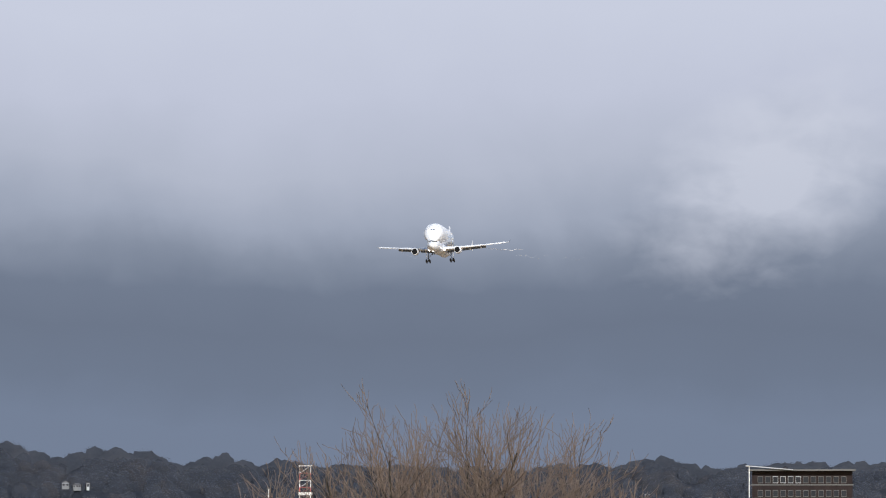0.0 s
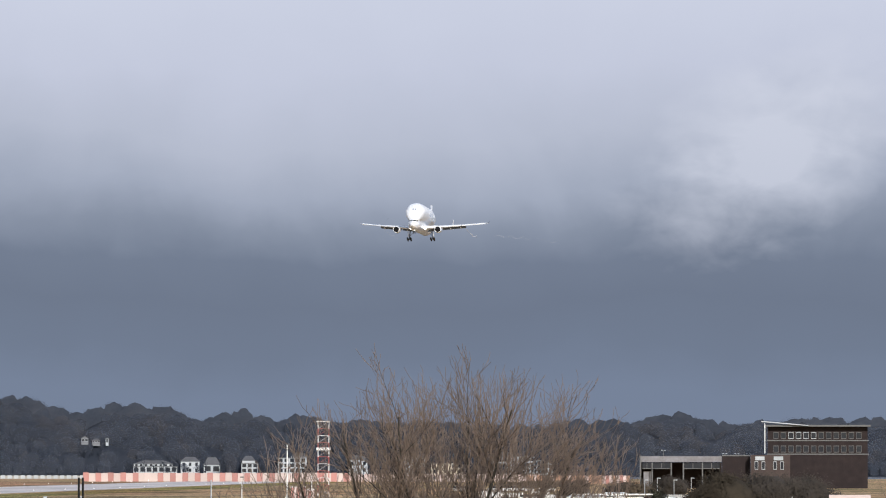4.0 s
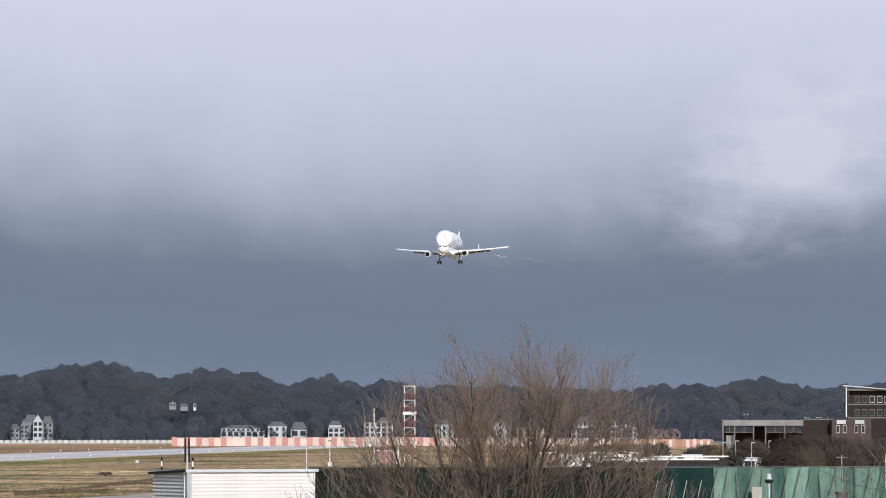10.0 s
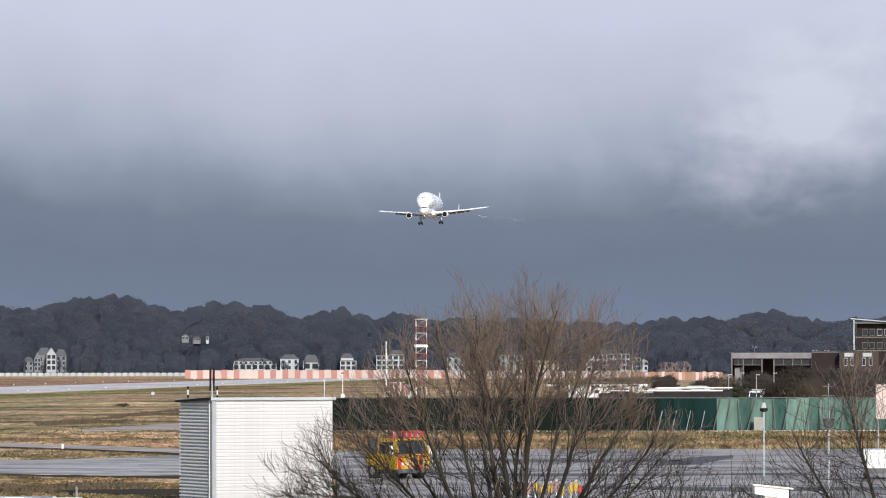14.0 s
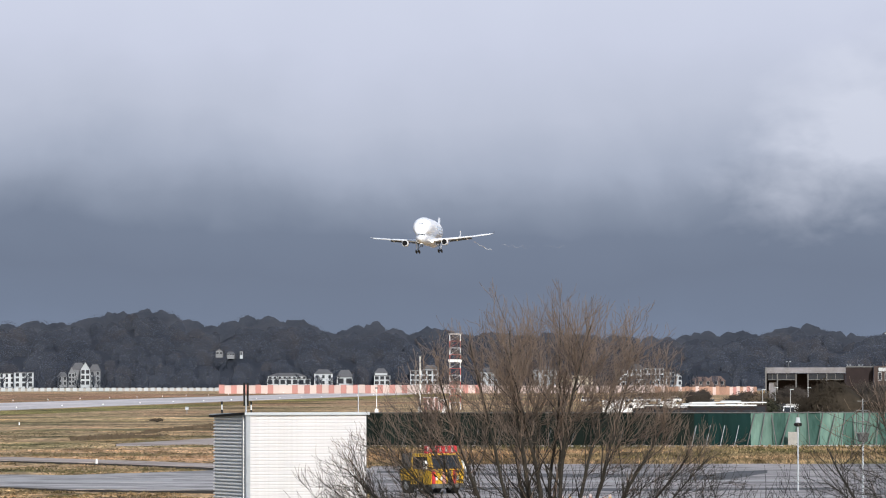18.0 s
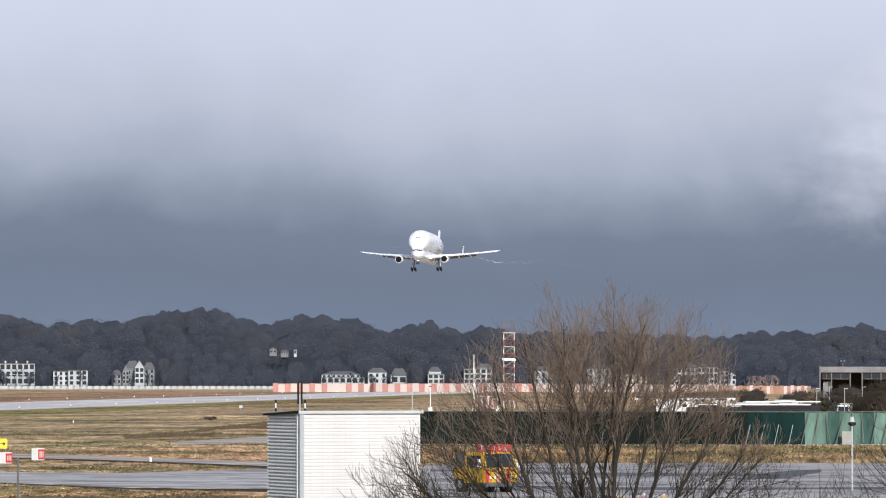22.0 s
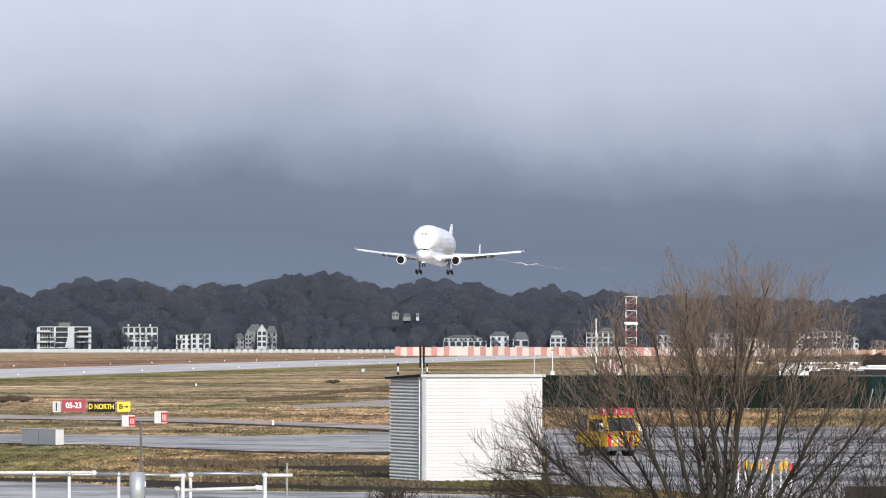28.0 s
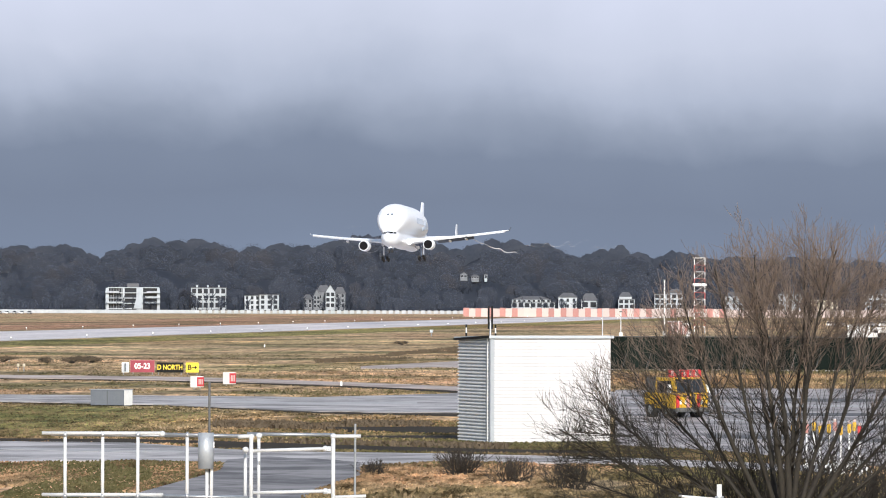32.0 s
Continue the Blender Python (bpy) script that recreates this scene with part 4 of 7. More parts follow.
def build_jet():
    jet = thing("cargo_jet", pose(0, 0, 0), "white bulbous cargo jet on final approach with gear down", "airplane")
    part("fuselage", loft([lobes(*s) for s in HULL]), M_JET, jet, "glossy white two-lobed hull", True)
    # cockpit panes: a dark smiling line round the low nose
    ys = [q[0] for q in HULL]

    def half(y, z):
        """Half the hull's width at a station and a height."""
        zl, rl, zu, ru = (np.interp(y, ys, [q[k] for q in HULL]) for k in (1, 2, 3, 4))
        return math.sqrt(max(rl * rl - (z - zl) ** 2, ru * ru - (z - zu) ** 2, 0.0001))

    for sx in (-1, 1):
        for y0, y1 in ((-25.35, -25.0), (-24.95, -24.4), (-24.35, -23.7), (-23.65, -23.0)):
            front = [(sx * (half(y, z) + o), y, z) for o in (0.06, -0.15) for y, z in ((y0, 6.95), (y1, 6.95), (y1 + 0.1, 7.55), (y0 + 0.1, 7.55))]
            part("cockpit_window", loft([front[:4], front[4:]]), M_GLASS, jet, "dark cockpit pane")
    part("belly_fairing", ball((0, 0, 4.9), 1, None, (3.0, 10.5, 1.5), 3), M_JET, jet, "", True)
    # painted marks on the brow and flanks
    for sx in (-1, 1):
        y = next(k for k in np.linspace(-24, -15, 200) if half(k, 12.5) > 0.7 and 12.5 < np.interp(k, ys, [q[3] + q[4] for q in HULL]) - 0.1)
        part("eye_mark", ball((0.25 + sx * 0.55, y, 12.5), 0.42, None, (1, 0.5, 0.8)), M_JET_GREY, jet, "grey painted eye")
    for i in range(9):
        a = Vector((4.55, -3 + i * 1.75, 11.5))
        part("flank_mark", box(a.x - 0.25, a.x + 0.10, a.y, a.y + 1.1, a.z - 0.7, a.z + 0.9), M_BLUE, jet, "pale blue painted bar")
    for k in range(5):
        part("flank_panel", box(4.35, 4.52, 11 + k * 1.5 - 4, 12.3 + k * 1.5 - 4, 9.2 + 0.2 * k, 10.0 + 0.3 * k), M_BLUE, jet, "pale blue livery patch")
    # wings
    for sx in (-1, 1):
        secs = [((sx * 1.6, -9.0, 5.2), 11.5, 1.35, False), ((sx * 5.0, -6.8, 5.65), 9.4, 1.05, False), ((sx * 9.5, -3.8, 6.15), 7.2, 0.75, False), ((sx * 18, 1.9, 7.2), 4.6, 0.42, False), ((sx * 26, 7.2, 8.3), 3.0, 0.24, False), ((sx * 29.3, 9.5, 8.8), 2.2, 0.16, False)]
        wing = part("wing", surface(secs), M_JET, jet, "", True)
        part("winglet", surface([((sx * 29.3, 9.9, 8.85), 1.6, 0.1, True), ((sx * 29.8, 11.0, 9.8 if sx > 0 else 9.3), 0.7, 0.05, True)]), M_JET_GREY if sx > 0 else M_JET, wing, "upturned winglet")
        # slats along the leading edge, flaps drooped behind
        for a, b in ((2.9, 8.4), (10.8, 18), (18.3, 28.3)):
            def lead(x):
                xs = [abs(s[0][0]) for s in secs]
                return np.interp(x, xs, [s[0][1] for s in secs]), np.interp(x, xs, [s[0][2] for s in secs]), np.interp(x, xs, [s[1] for s in secs])
            r = []
            for x in (a, b):
                y, z, c = lead(x)
                r.append([(sx * x, y - 0.55, z - 0.45), (sx * x, y - 0.75, z - 0.2), (sx * x, y - 0.1, z + 0.22), (sx * x, y + 0.15, z + 0.12)])
            part("slat", loft(r), M_JET, wing)
        for a, b in ((3.0, 9.0), (9.4, 19.5)):
            r = []
            for x in (a, b):
                y, z, c = lead(x)
                r.append([(sx * x, y + c - 0.5, z + 0.05), (sx * x, y + c + 0.9, z - 0.75), (sx * x, y + c + 0.7, z - 0.95), (sx * x, y + c - 0.4, z - 0.2)])
            # flap colour carries the blue-grey shade under the wing
            part("flap", loft(r), M_JET_GREY, wing, "lowered flap")
        for x in (6.5, 13, 17.5):
            y, z, c = lead(x)
            part("flap_fairing", ball((sx * x, y + c - 0.6, z - 0.75), 1, None, (0.28, 2.4, 0.42)), M_JET, wing, "", True)
        # engine
        ex, ey, ez = sx * 9.4, -11.0, 4.25
        prof = [(-1.55, 1.17), (-1.75, 1.29), (-1.6, 1.41), (-1.0, 1.50), (0.4, 1.55), (2.0, 1.5), (3.4, 1.25)]
        eng = part("engine", loft([[(ex + math.sin(a) * r, ey + y, ez + math.cos(a) * r) for a in np.linspace(0, 2 * math.pi, 28, endpoint=False)] for y, r in [(-0.4, 1.12)] + prof], False), M_JET, jet, "", True)
        part("inlet_lip", loft([[(ex + math.sin(a) * r, ey + y, ez + math.cos(a) * r) for a in np.linspace(0, 2 * math.pi, 28, endpoint=False)] for y, r in ((-1.5, 1.14), (-1.8, 1.25), (-1.82, 1.34), (-1.55, 1.45))], False), M_JET, eng, "rounded white inlet lip", True)
        # disc closes the inlet at its lip, black as the shaded depth inside
        part("fan", tube((ex, ey - 1.77, ez), (ex, ey - 0.5, ez), 1.24, 1.24, 28), M_INLET, eng, "fan disc at the lip, blackened as inlet shade")
        part("spinner", tube((ex, ey - 1.9, ez), (ex, ey - 1.77, ez), 0.02, 0.2, 16), M_INLET, eng)
        part("exhaust", tube((ex, ey + 3.2, ez), (ex, ey + 5.4, ez), 1.0, 0.55, 20), M_DARKSTEEL, eng)
        part("pylon", loft([[(ex - 0.2, ey + 0.2, ez + 1.6), (ex + 0.2, ey + 0.2, ez + 1.6), (ex + 0.2, ey + 6.5, ez + 1.0), (ex - 0.2, ey + 6.5, ez + 1.0)], [(ex - 0.18, ey + 5.4, 5.6), (ex + 0.18, ey + 5.4, 5.6), (ex + 0.18, ey + 11, 5.4), (ex - 0.18, ey + 11, 5.4)]]), M_JET, eng)
        # main gear
        gx = sx * 5.34
        gear = part("main_gear", tube((gx, 0, 0.8), (gx * 0.92, -0.3, 4.6), 0.2, 0.27, 12), M_JET_GREY, jet, "main gear leg", True)
        part("gear_door", box(gx + sx * 0.45, gx + sx * 0.55, -1.0, 0.9, 1.9, 4.3), M_JET, gear)
        part("drag_brace", tube((gx, 0.1, 2.0), (gx * 0.6, 0.4, 4.4), 0.1), M_JET_GREY, gear)
        part("bogie_beam", tube((gx, -1.0, 0.95), (gx, 1.0, 0.62), 0.14), M_JET_GREY, gear)
        for wy, wz in ((-1.0, 0.95), (1.0, 0.62)):
            for wx in (-0.7, 0.7):
                bm = loft([[(gx + wx + o, wy + math.sin(a) * r, wz + math.cos(a) * r) for a in np.linspace(0, 2 * math.pi, 20, endpoint=False)] for o, r in ((-0.25, 0.45), (-0.25, 0.62), (-0.15, 0.70), (0.15, 0.70), (0.25, 0.62), (0.25, 0.45))])
                part("wheel", bm, M_TYRE, gear, "black tyre")
        # tailplane with an upright fin near its end
        tp = part("tailplane", surface([((sx * 1.2, 27.5, 8.1), 7.0, 0.6, False), ((sx * 10.0, 32.6, 8.5), 3.0, 0.25, False)]), M_JET, jet, "", True)
        part("auxiliary_fin", surface([((sx * 9.9, 31.6, 7.7), 3.6, 0.18, True), ((sx * 9.9, 31.0, 9.4), 4.4, 0.2, True), ((sx * 9.9, 33.2, 12.2), 2.4, 0.12, True)]), M_JET, tp, "upright auxiliary fin")
    part("tail_fin", surface([((0, 22.0, 11.9), 11.0, 0.5, True), ((0, 27.0, 14.2), 7.8, 0.42, True), ((0, 30.8, 18.8), 4.8, 0.22, True)]), M_JET, jet, "tall white tail fin", True)
    nose = part("nose_gear", tube((0, -20.6, 2.5), (0, -20.9, 4.6), 0.14), M_JET_GREY, jet, "nose gear leg")
    for wx in (-0.36, 0.36):
        part("wheel", tube((wx - 0.16, -20.6, 2.2), (wx + 0.16, -20.6, 2.2), 0.52, 0.52, 18), M_TYRE, nose, "black tyre")
    for sx in (-1, 1):
        part("gear_door", box(sx * 0.55, sx * 0.62, -21.6, -19.4, 2.9, 4.1), M_JET, nose)
        part("landing_light", ball((sx * 3.3, -9.0, 4.9), 0.5), glow("wing_landing_light", (1, 0.98, 0.94), 5.0), jet, "lit landing light")
    part("landing_light", ball((0, -21.0, 3.5), 0.42), glow("landing_light", (1, 0.97, 0.9), 6.0), nose, "lit landing light")
    # thin vapour ropes shed by the flap ends, drifting aside
    bright, mild, faint = vapour("thin_vapour", 0.12, 0.5), vapour("mild_vapour", 0.0, 0.07), vapour("faint_vapour", 0.0, 0.035)
    for p, way, sway, r, mat in (
            ((19.2, 7, 6.3), (9.5, 24, -1.4), 0.32, 0.2, bright), ((28.5, 36, 5.0), (13.5, 30, 0.3), 1.0, 0.18, mild), ((45.0, 66, 5.6), (9.0, 24, 0.8), 0.9, 0.16, faint),
            ((-19.2, 7, 6.3), (8.5, 20, -1.6), 0.4, 0.15, mild),
            ((-20.0, 14, 10.6), (7.5, 36, 1.7), 0.4, 0.14, faint)):
        pts, rad = [], []
        k = 44
        for i in range(k):
            s = i / (k - 1)
            w = sway * (0.35 + s)
            pts.append((way[0] * s + math.sin(s * 17 + p[0]) * w * 0.8, way[1] * s, way[2] * math.sin(s * 2.1) / 0.86 + math.cos(s * 23 + p[0]) * w * 0.75))
            rad.append(r * (0.25 + 0.75 * math.sin(math.pi * min(1, s * 1.1 + 0.05)) ** 0.6 * (0.7 + 0.3 * math.sin(s * 41))) if s < 0.86 else r * 0.2)
        v, f = tubes([(pts, rad)], 6)
        rope = part("vapour_rope", mesh_from("vapour_rope", v, f, mat, True), None, jet, "thin white vapour rope")
        rope.location = p
        ROPES.append((rope, p))
    return jet


JET = build_jet()


# ---- bare trees ----
def grow(rng, p, d, length, r, segs, bend, wild):
    pts, d = [np.array(p)], np.array(d, dtype=float)
    for i in range(segs):
        d = d + np.array([0, 0, bend / segs]) + rng.normal(size=3) * wild / segs
        d /= np.linalg.norm(d)
        pts.append(pts[-1] + d * length / segs)
    rad = r * (1 - 0.75 * np.linspace(0, 1, segs + 1))
    return np.array(pts), rad


def offshoot(rng, pts, k, spread):
    """A start and a way for a branch that leaves a line at its share k."""
    i = min(len(pts) - 2, int(k * (len(pts) - 1)))
    f = k * (len(pts) - 1) - i
    p = pts[i] * (1 - f) + pts[i + 1] * f
    d = pts[i + 1] - pts[i]
    d = d / np.linalg.norm(d)
    s = rng.normal(size=3)
    s -= d * (s @ d)
    s /= np.linalg.norm(s)
    return p, d * math.cos(spread) + s * math.sin(spread)


def bare_tree(m, label, seed, fan, fork, outline, depth, twig_from, density=1.0, girth=0.075):
    """A leafless tree: stems fan out from a low fork and end on an outline of (lean in degrees, reach in metres)."""
    rng = np.random.default_rng(seed)
    t = thing("bare_tree", m, label, "tree")
    heart = np.array([0.0, 0.0, fork])

    def reach(p):
        """How far out a spot lies, 1 on the outline."""
        o = np.asarray(p) - heart
        h = math.hypot(o[0], o[1] * 2.4 / depth)
        a = math.degrees(math.atan2(math.copysign(h, o[0]), max(o[2], 0.01)))
        return math.hypot(h, o[2]) / np.interp(a, [q[0] for q in outline], [q[1] for q in outline])

    def front(p):
        """The same, seen from the front."""
        return reach((p[0], 0.0, p[2]))

    def twist(p, d, length, r0, r1, segs, lift, wild):
        pts, d = [np.array(p, dtype=float)], np.array(d, dtype=float)
        for i in range(segs):
            d = d + np.array([0, 0, lift / segs]) + rng.normal(size=3) * wild / math.sqrt(segs)
            d /= np.linalg.norm(d)
            pts.append(pts[-1] + d * length / segs)
        return np.array(pts), np.linspace(r0, r1, segs + 1)

    limbs, boughs, low, fine = [], [], [], []
    for k, lean in enumerate(fan):
        a = radians(lean + rng.normal() * 0.8)
        side = rng.uniform(-1, 1) * 0.5 * (1 - 0.5 * abs(math.sin(a)))
        way = np.array([math.sin(a), side, math.cos(a)])
        way /= np.linalg.norm(way)
        far = np.interp(lean, [q[0] for q in outline], [q[1] for q in outline]) * rng.uniform(0.84, 0.90) * math.sqrt(1 + side * side * 0.8)
        r = girth * rng.uniform(0.4, 1.1)
        limbs.append(twist(heart + np.array([math.sin(a) * 0.16, rng.normal() * 0.1, rng.uniform(-0.3, 0.1)]), way - np.array([0, 0, 0.04]), far, r, 0.012, 22, 0.02 + 0.14 * abs(math.sin(a)), 0.15))
        limbs.append(([(rng.normal() * 0.1, rng.normal() * 0.1, 0), heart * 0.5, limbs[-1][0][0]], [r * 1.2, r * 1.1, r]))
    def shoot_off(parent, start, gap, lo, hi, spread, lift, ratio, sink, segs, wild, thin_in=-1.0):
        pts, rad = parent
        seg = np.linalg.norm(np.diff(np.asarray(pts), axis=0), axis=1)
        total = seg.sum()
        at = start * total + rng.uniform(0, gap)
        while at < total:
            k = at / total
            p, d = offshoot(rng, np.asarray(pts), k, rng.uniform(*spread))
            d = d + np.array([0, -0.0, 0.18])
            r0 = max(0.0042, np.interp(k, np.linspace(0, 1, len(rad)), rad) * ratio)
            length = rng.uniform(lo, hi) * (1.15 - 0.55 * k)
            over = reach(p + d / np.linalg.norm(d) * length)
            if over > 1.0:
                length *= max(0.25, 1 - (over - 1.0) * 3.0)
            if thin_in > 0 and rng.random() > 0.7 + 0.3 * min(1, max(0, (p[2] - twig_from + 1.2) / 1.6)):
                over = 9.0
            if over < 1.25 and rng.random() < (front(p) - thin_in + 0.45 * min(1, max(0, (twig_from - 0.4 - p[2]) / 1.2))) / 0.45:
                sink.append(twist(p, d, length, r0, 0.0034, segs, lift, wild))
            at += gap * rng.uniform(0.6, 1.4)

    mains = [q for i, q in enumerate(limbs) if i % 2 == 0]
    for q in mains:
        shoot_off(q, 0.3, 0.42, 0.8, 2.2, (0.4, 0.9), 0.10, 0.42, boughs, 10, 0.30, 0.05)
    second = []
    for q in mains + boughs:
        shoot_off(q, 0.25, 0.17 / density, 0.4, 1.1, (0.35, 0.95), 0.20, 0.45, second, 7, 0.34, 0.27)
    # fill the outer crown evenly: twigs bent up to chance spots from the nearest wood
    wood = np.concatenate([q[0] for q in mains + boughs])
    spots, need = [], int(1380 * density)
    edge = max(q[1] for q in outline)
    while len(spots) < need:
        p = heart + np.array([rng.uniform(-edge, edge), rng.uniform(-1, 1) * edge * depth / 3.0, rng.uniform(0, edge)])
        if 0.45 + 0.45 * rng.random() < front(p) and reach(p) < 0.99 and rng.random() < (0.45 + 0.45 * min(1, max(0, (p[2] - twig_from + 1.2) / 1.6)) if p[0] > -1.0 or p[2] > 5.4 else 1.0) * (0.6 if p[0] < -1.6 and p[2] > 5.6 else 1.0):
            spots.append(p)
    for p in spots:
        inner = heart + (p - heart) * max(0.2, 1 - rng.uniform(0.7, 1.3) / np.linalg.norm(p - heart))
        away = np.linalg.norm(wood - inner + np.array([0, 0, 0.12]), axis=1)
        b = wood[rng.choice(np.argsort(away)[:14])]
        if np.linalg.norm(p - b) < 2.3 and p[2] > b[2] - 0.1:
            mid = b * 0.5 + p * 0.5 + np.array([(p - b)[0] * 0.06, (p - b)[1] * 0.06, -0.05 * np.linalg.norm(p - b)]) + rng.normal(size=3) * 0.04
            line = [b * (1 - k) ** 2 + mid * 2 * k * (1 - k) + p * k * k + rng.normal(size=3) * 0.012 for k in np.linspace(0, 1, 7)]
            second.append((np.array(line), np.linspace(0.0075, 0.0032, 7)))
    third = []
    for q in second:
        shoot_off(q, 0.12, 0.14 / density, 0.2, 0.6, (0.25, 0.75), 0.45, 0.75, third, 5, 0.34, 0.26)
    for q in mains + boughs:
        shoot_off(q, 0.6, 0.09 / density, 0.25, 0.8, (0.2, 0.6), 0.5, 0.6, third, 5, 0.4, 0.3)
    for line in limbs + boughs:
        v, f = tubes([line], 6)
        part("limb", mesh_from("limb", v, f, M_BARK, True), None, t)
    # by height: lower twigs take the dark bark tone, upper ones lighter brown
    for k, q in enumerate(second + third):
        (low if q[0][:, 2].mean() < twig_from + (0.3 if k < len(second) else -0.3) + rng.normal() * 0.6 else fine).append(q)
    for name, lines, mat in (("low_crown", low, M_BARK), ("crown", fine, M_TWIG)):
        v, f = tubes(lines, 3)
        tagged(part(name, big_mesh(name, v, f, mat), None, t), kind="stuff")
    return t


def garden_trees():
    """Bare trees that veil the villas."""
    rng = np.random.default_rng(77)
    lines = []
    for q, w in VILLAS + ((842, 30), (842, 30), (842, 30)):
        for i in range(int(w / 5)):
            u, d, h = q + rng.uniform(-1.2, 1.2) * w, rng.uniform(3022, 3036), rng.uniform(5, 12)
            foot = np.array(place(u, d, 0.3))
            if q == 842:  # round the houses high on the bank
                d, h = rng.uniform(3076, 3081), rng.uniform(6, 9)
                foot = np.array(place(u, d, bank_height(u, d)))
            trunk, rad = grow(rng, foot, (0, 0, 1), h, 0.26, 8, 0.0, 0.25)
            lines.append((trunk, rad))
            for k in range(10):
                p, a = offshoot(rng, trunk, rng.uniform(0.25, 0.95), rng.uniform(0.4, 0.9))
                bough, br = grow(rng, p, a, h * rng.uniform(0.2, 0.42), 0.15, 5, 0.4, 0.5)
                lines.append((bough, br))
                for j in range(6):
                    p, a = offshoot(rng, bough, rng.uniform(0.3, 1.0), rng.uniform(0.3, 0.8))
                    twig, tr = grow(rng, p, a, h * rng.uniform(0.08, 0.2), 0.085, 3, 0.4, 0.5)
                    lines.append((twig, tr))
    v, f = tubes(lines, 3)
    tagged(new("garden_trees", mesh_from("garden_trees", v, f, M_HILL)), "bare garden trees before the villas", "trees", kind="stuff")


garden_trees()


WILLOW = [(-88, 4.4), (-78, 5.9), (-66, 6.7), (-52, 6.4), (-40, 6.1), (-30, 6.8), (-22, 7.15), (-17, 7.2), (-11, 7.3), (0, 7.4), (8, 7.5), (14, 7.55), (19, 7.55), (24, 7.4), (32, 6.6), (45, 5.9), (60, 5.8), (75, 5.4), (88, 4.0)]
bare_tree(facing(1392, 110), "leafless brown willow with many upright stems", 12, (-78, -70, -61, -52, -43, -34, -26, -18, -11, -5, 1, 4, 7, 11, 17, 25, 35, 46, 57, 68), 1.35, WILLOW, 2.6, 5.2, 0.98, 0.095)
bare_tree(facing(2092, 104), "leafless tree with thin brown twigs beside the apron", 5, (-60, -46, -32, -18, -5, 12, 30), 1.6, [(-85, 3.6), (-60, 4.3), (-40, 5.3), (-20, 5.6), (0, 5.8), (30, 5.2), (60, 4.2), (85, 3.2)], 2.4, 6.0, 0.30, 0.07)


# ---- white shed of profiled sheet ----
# grey that paints the shade in the gaps between the flank's ribs
M_WEB_SHADE = material("shade_grey_sheet_web", (0.40, 0.43, 0.48), (0.33, 0.36, 0.41), 1.5, 0.5)


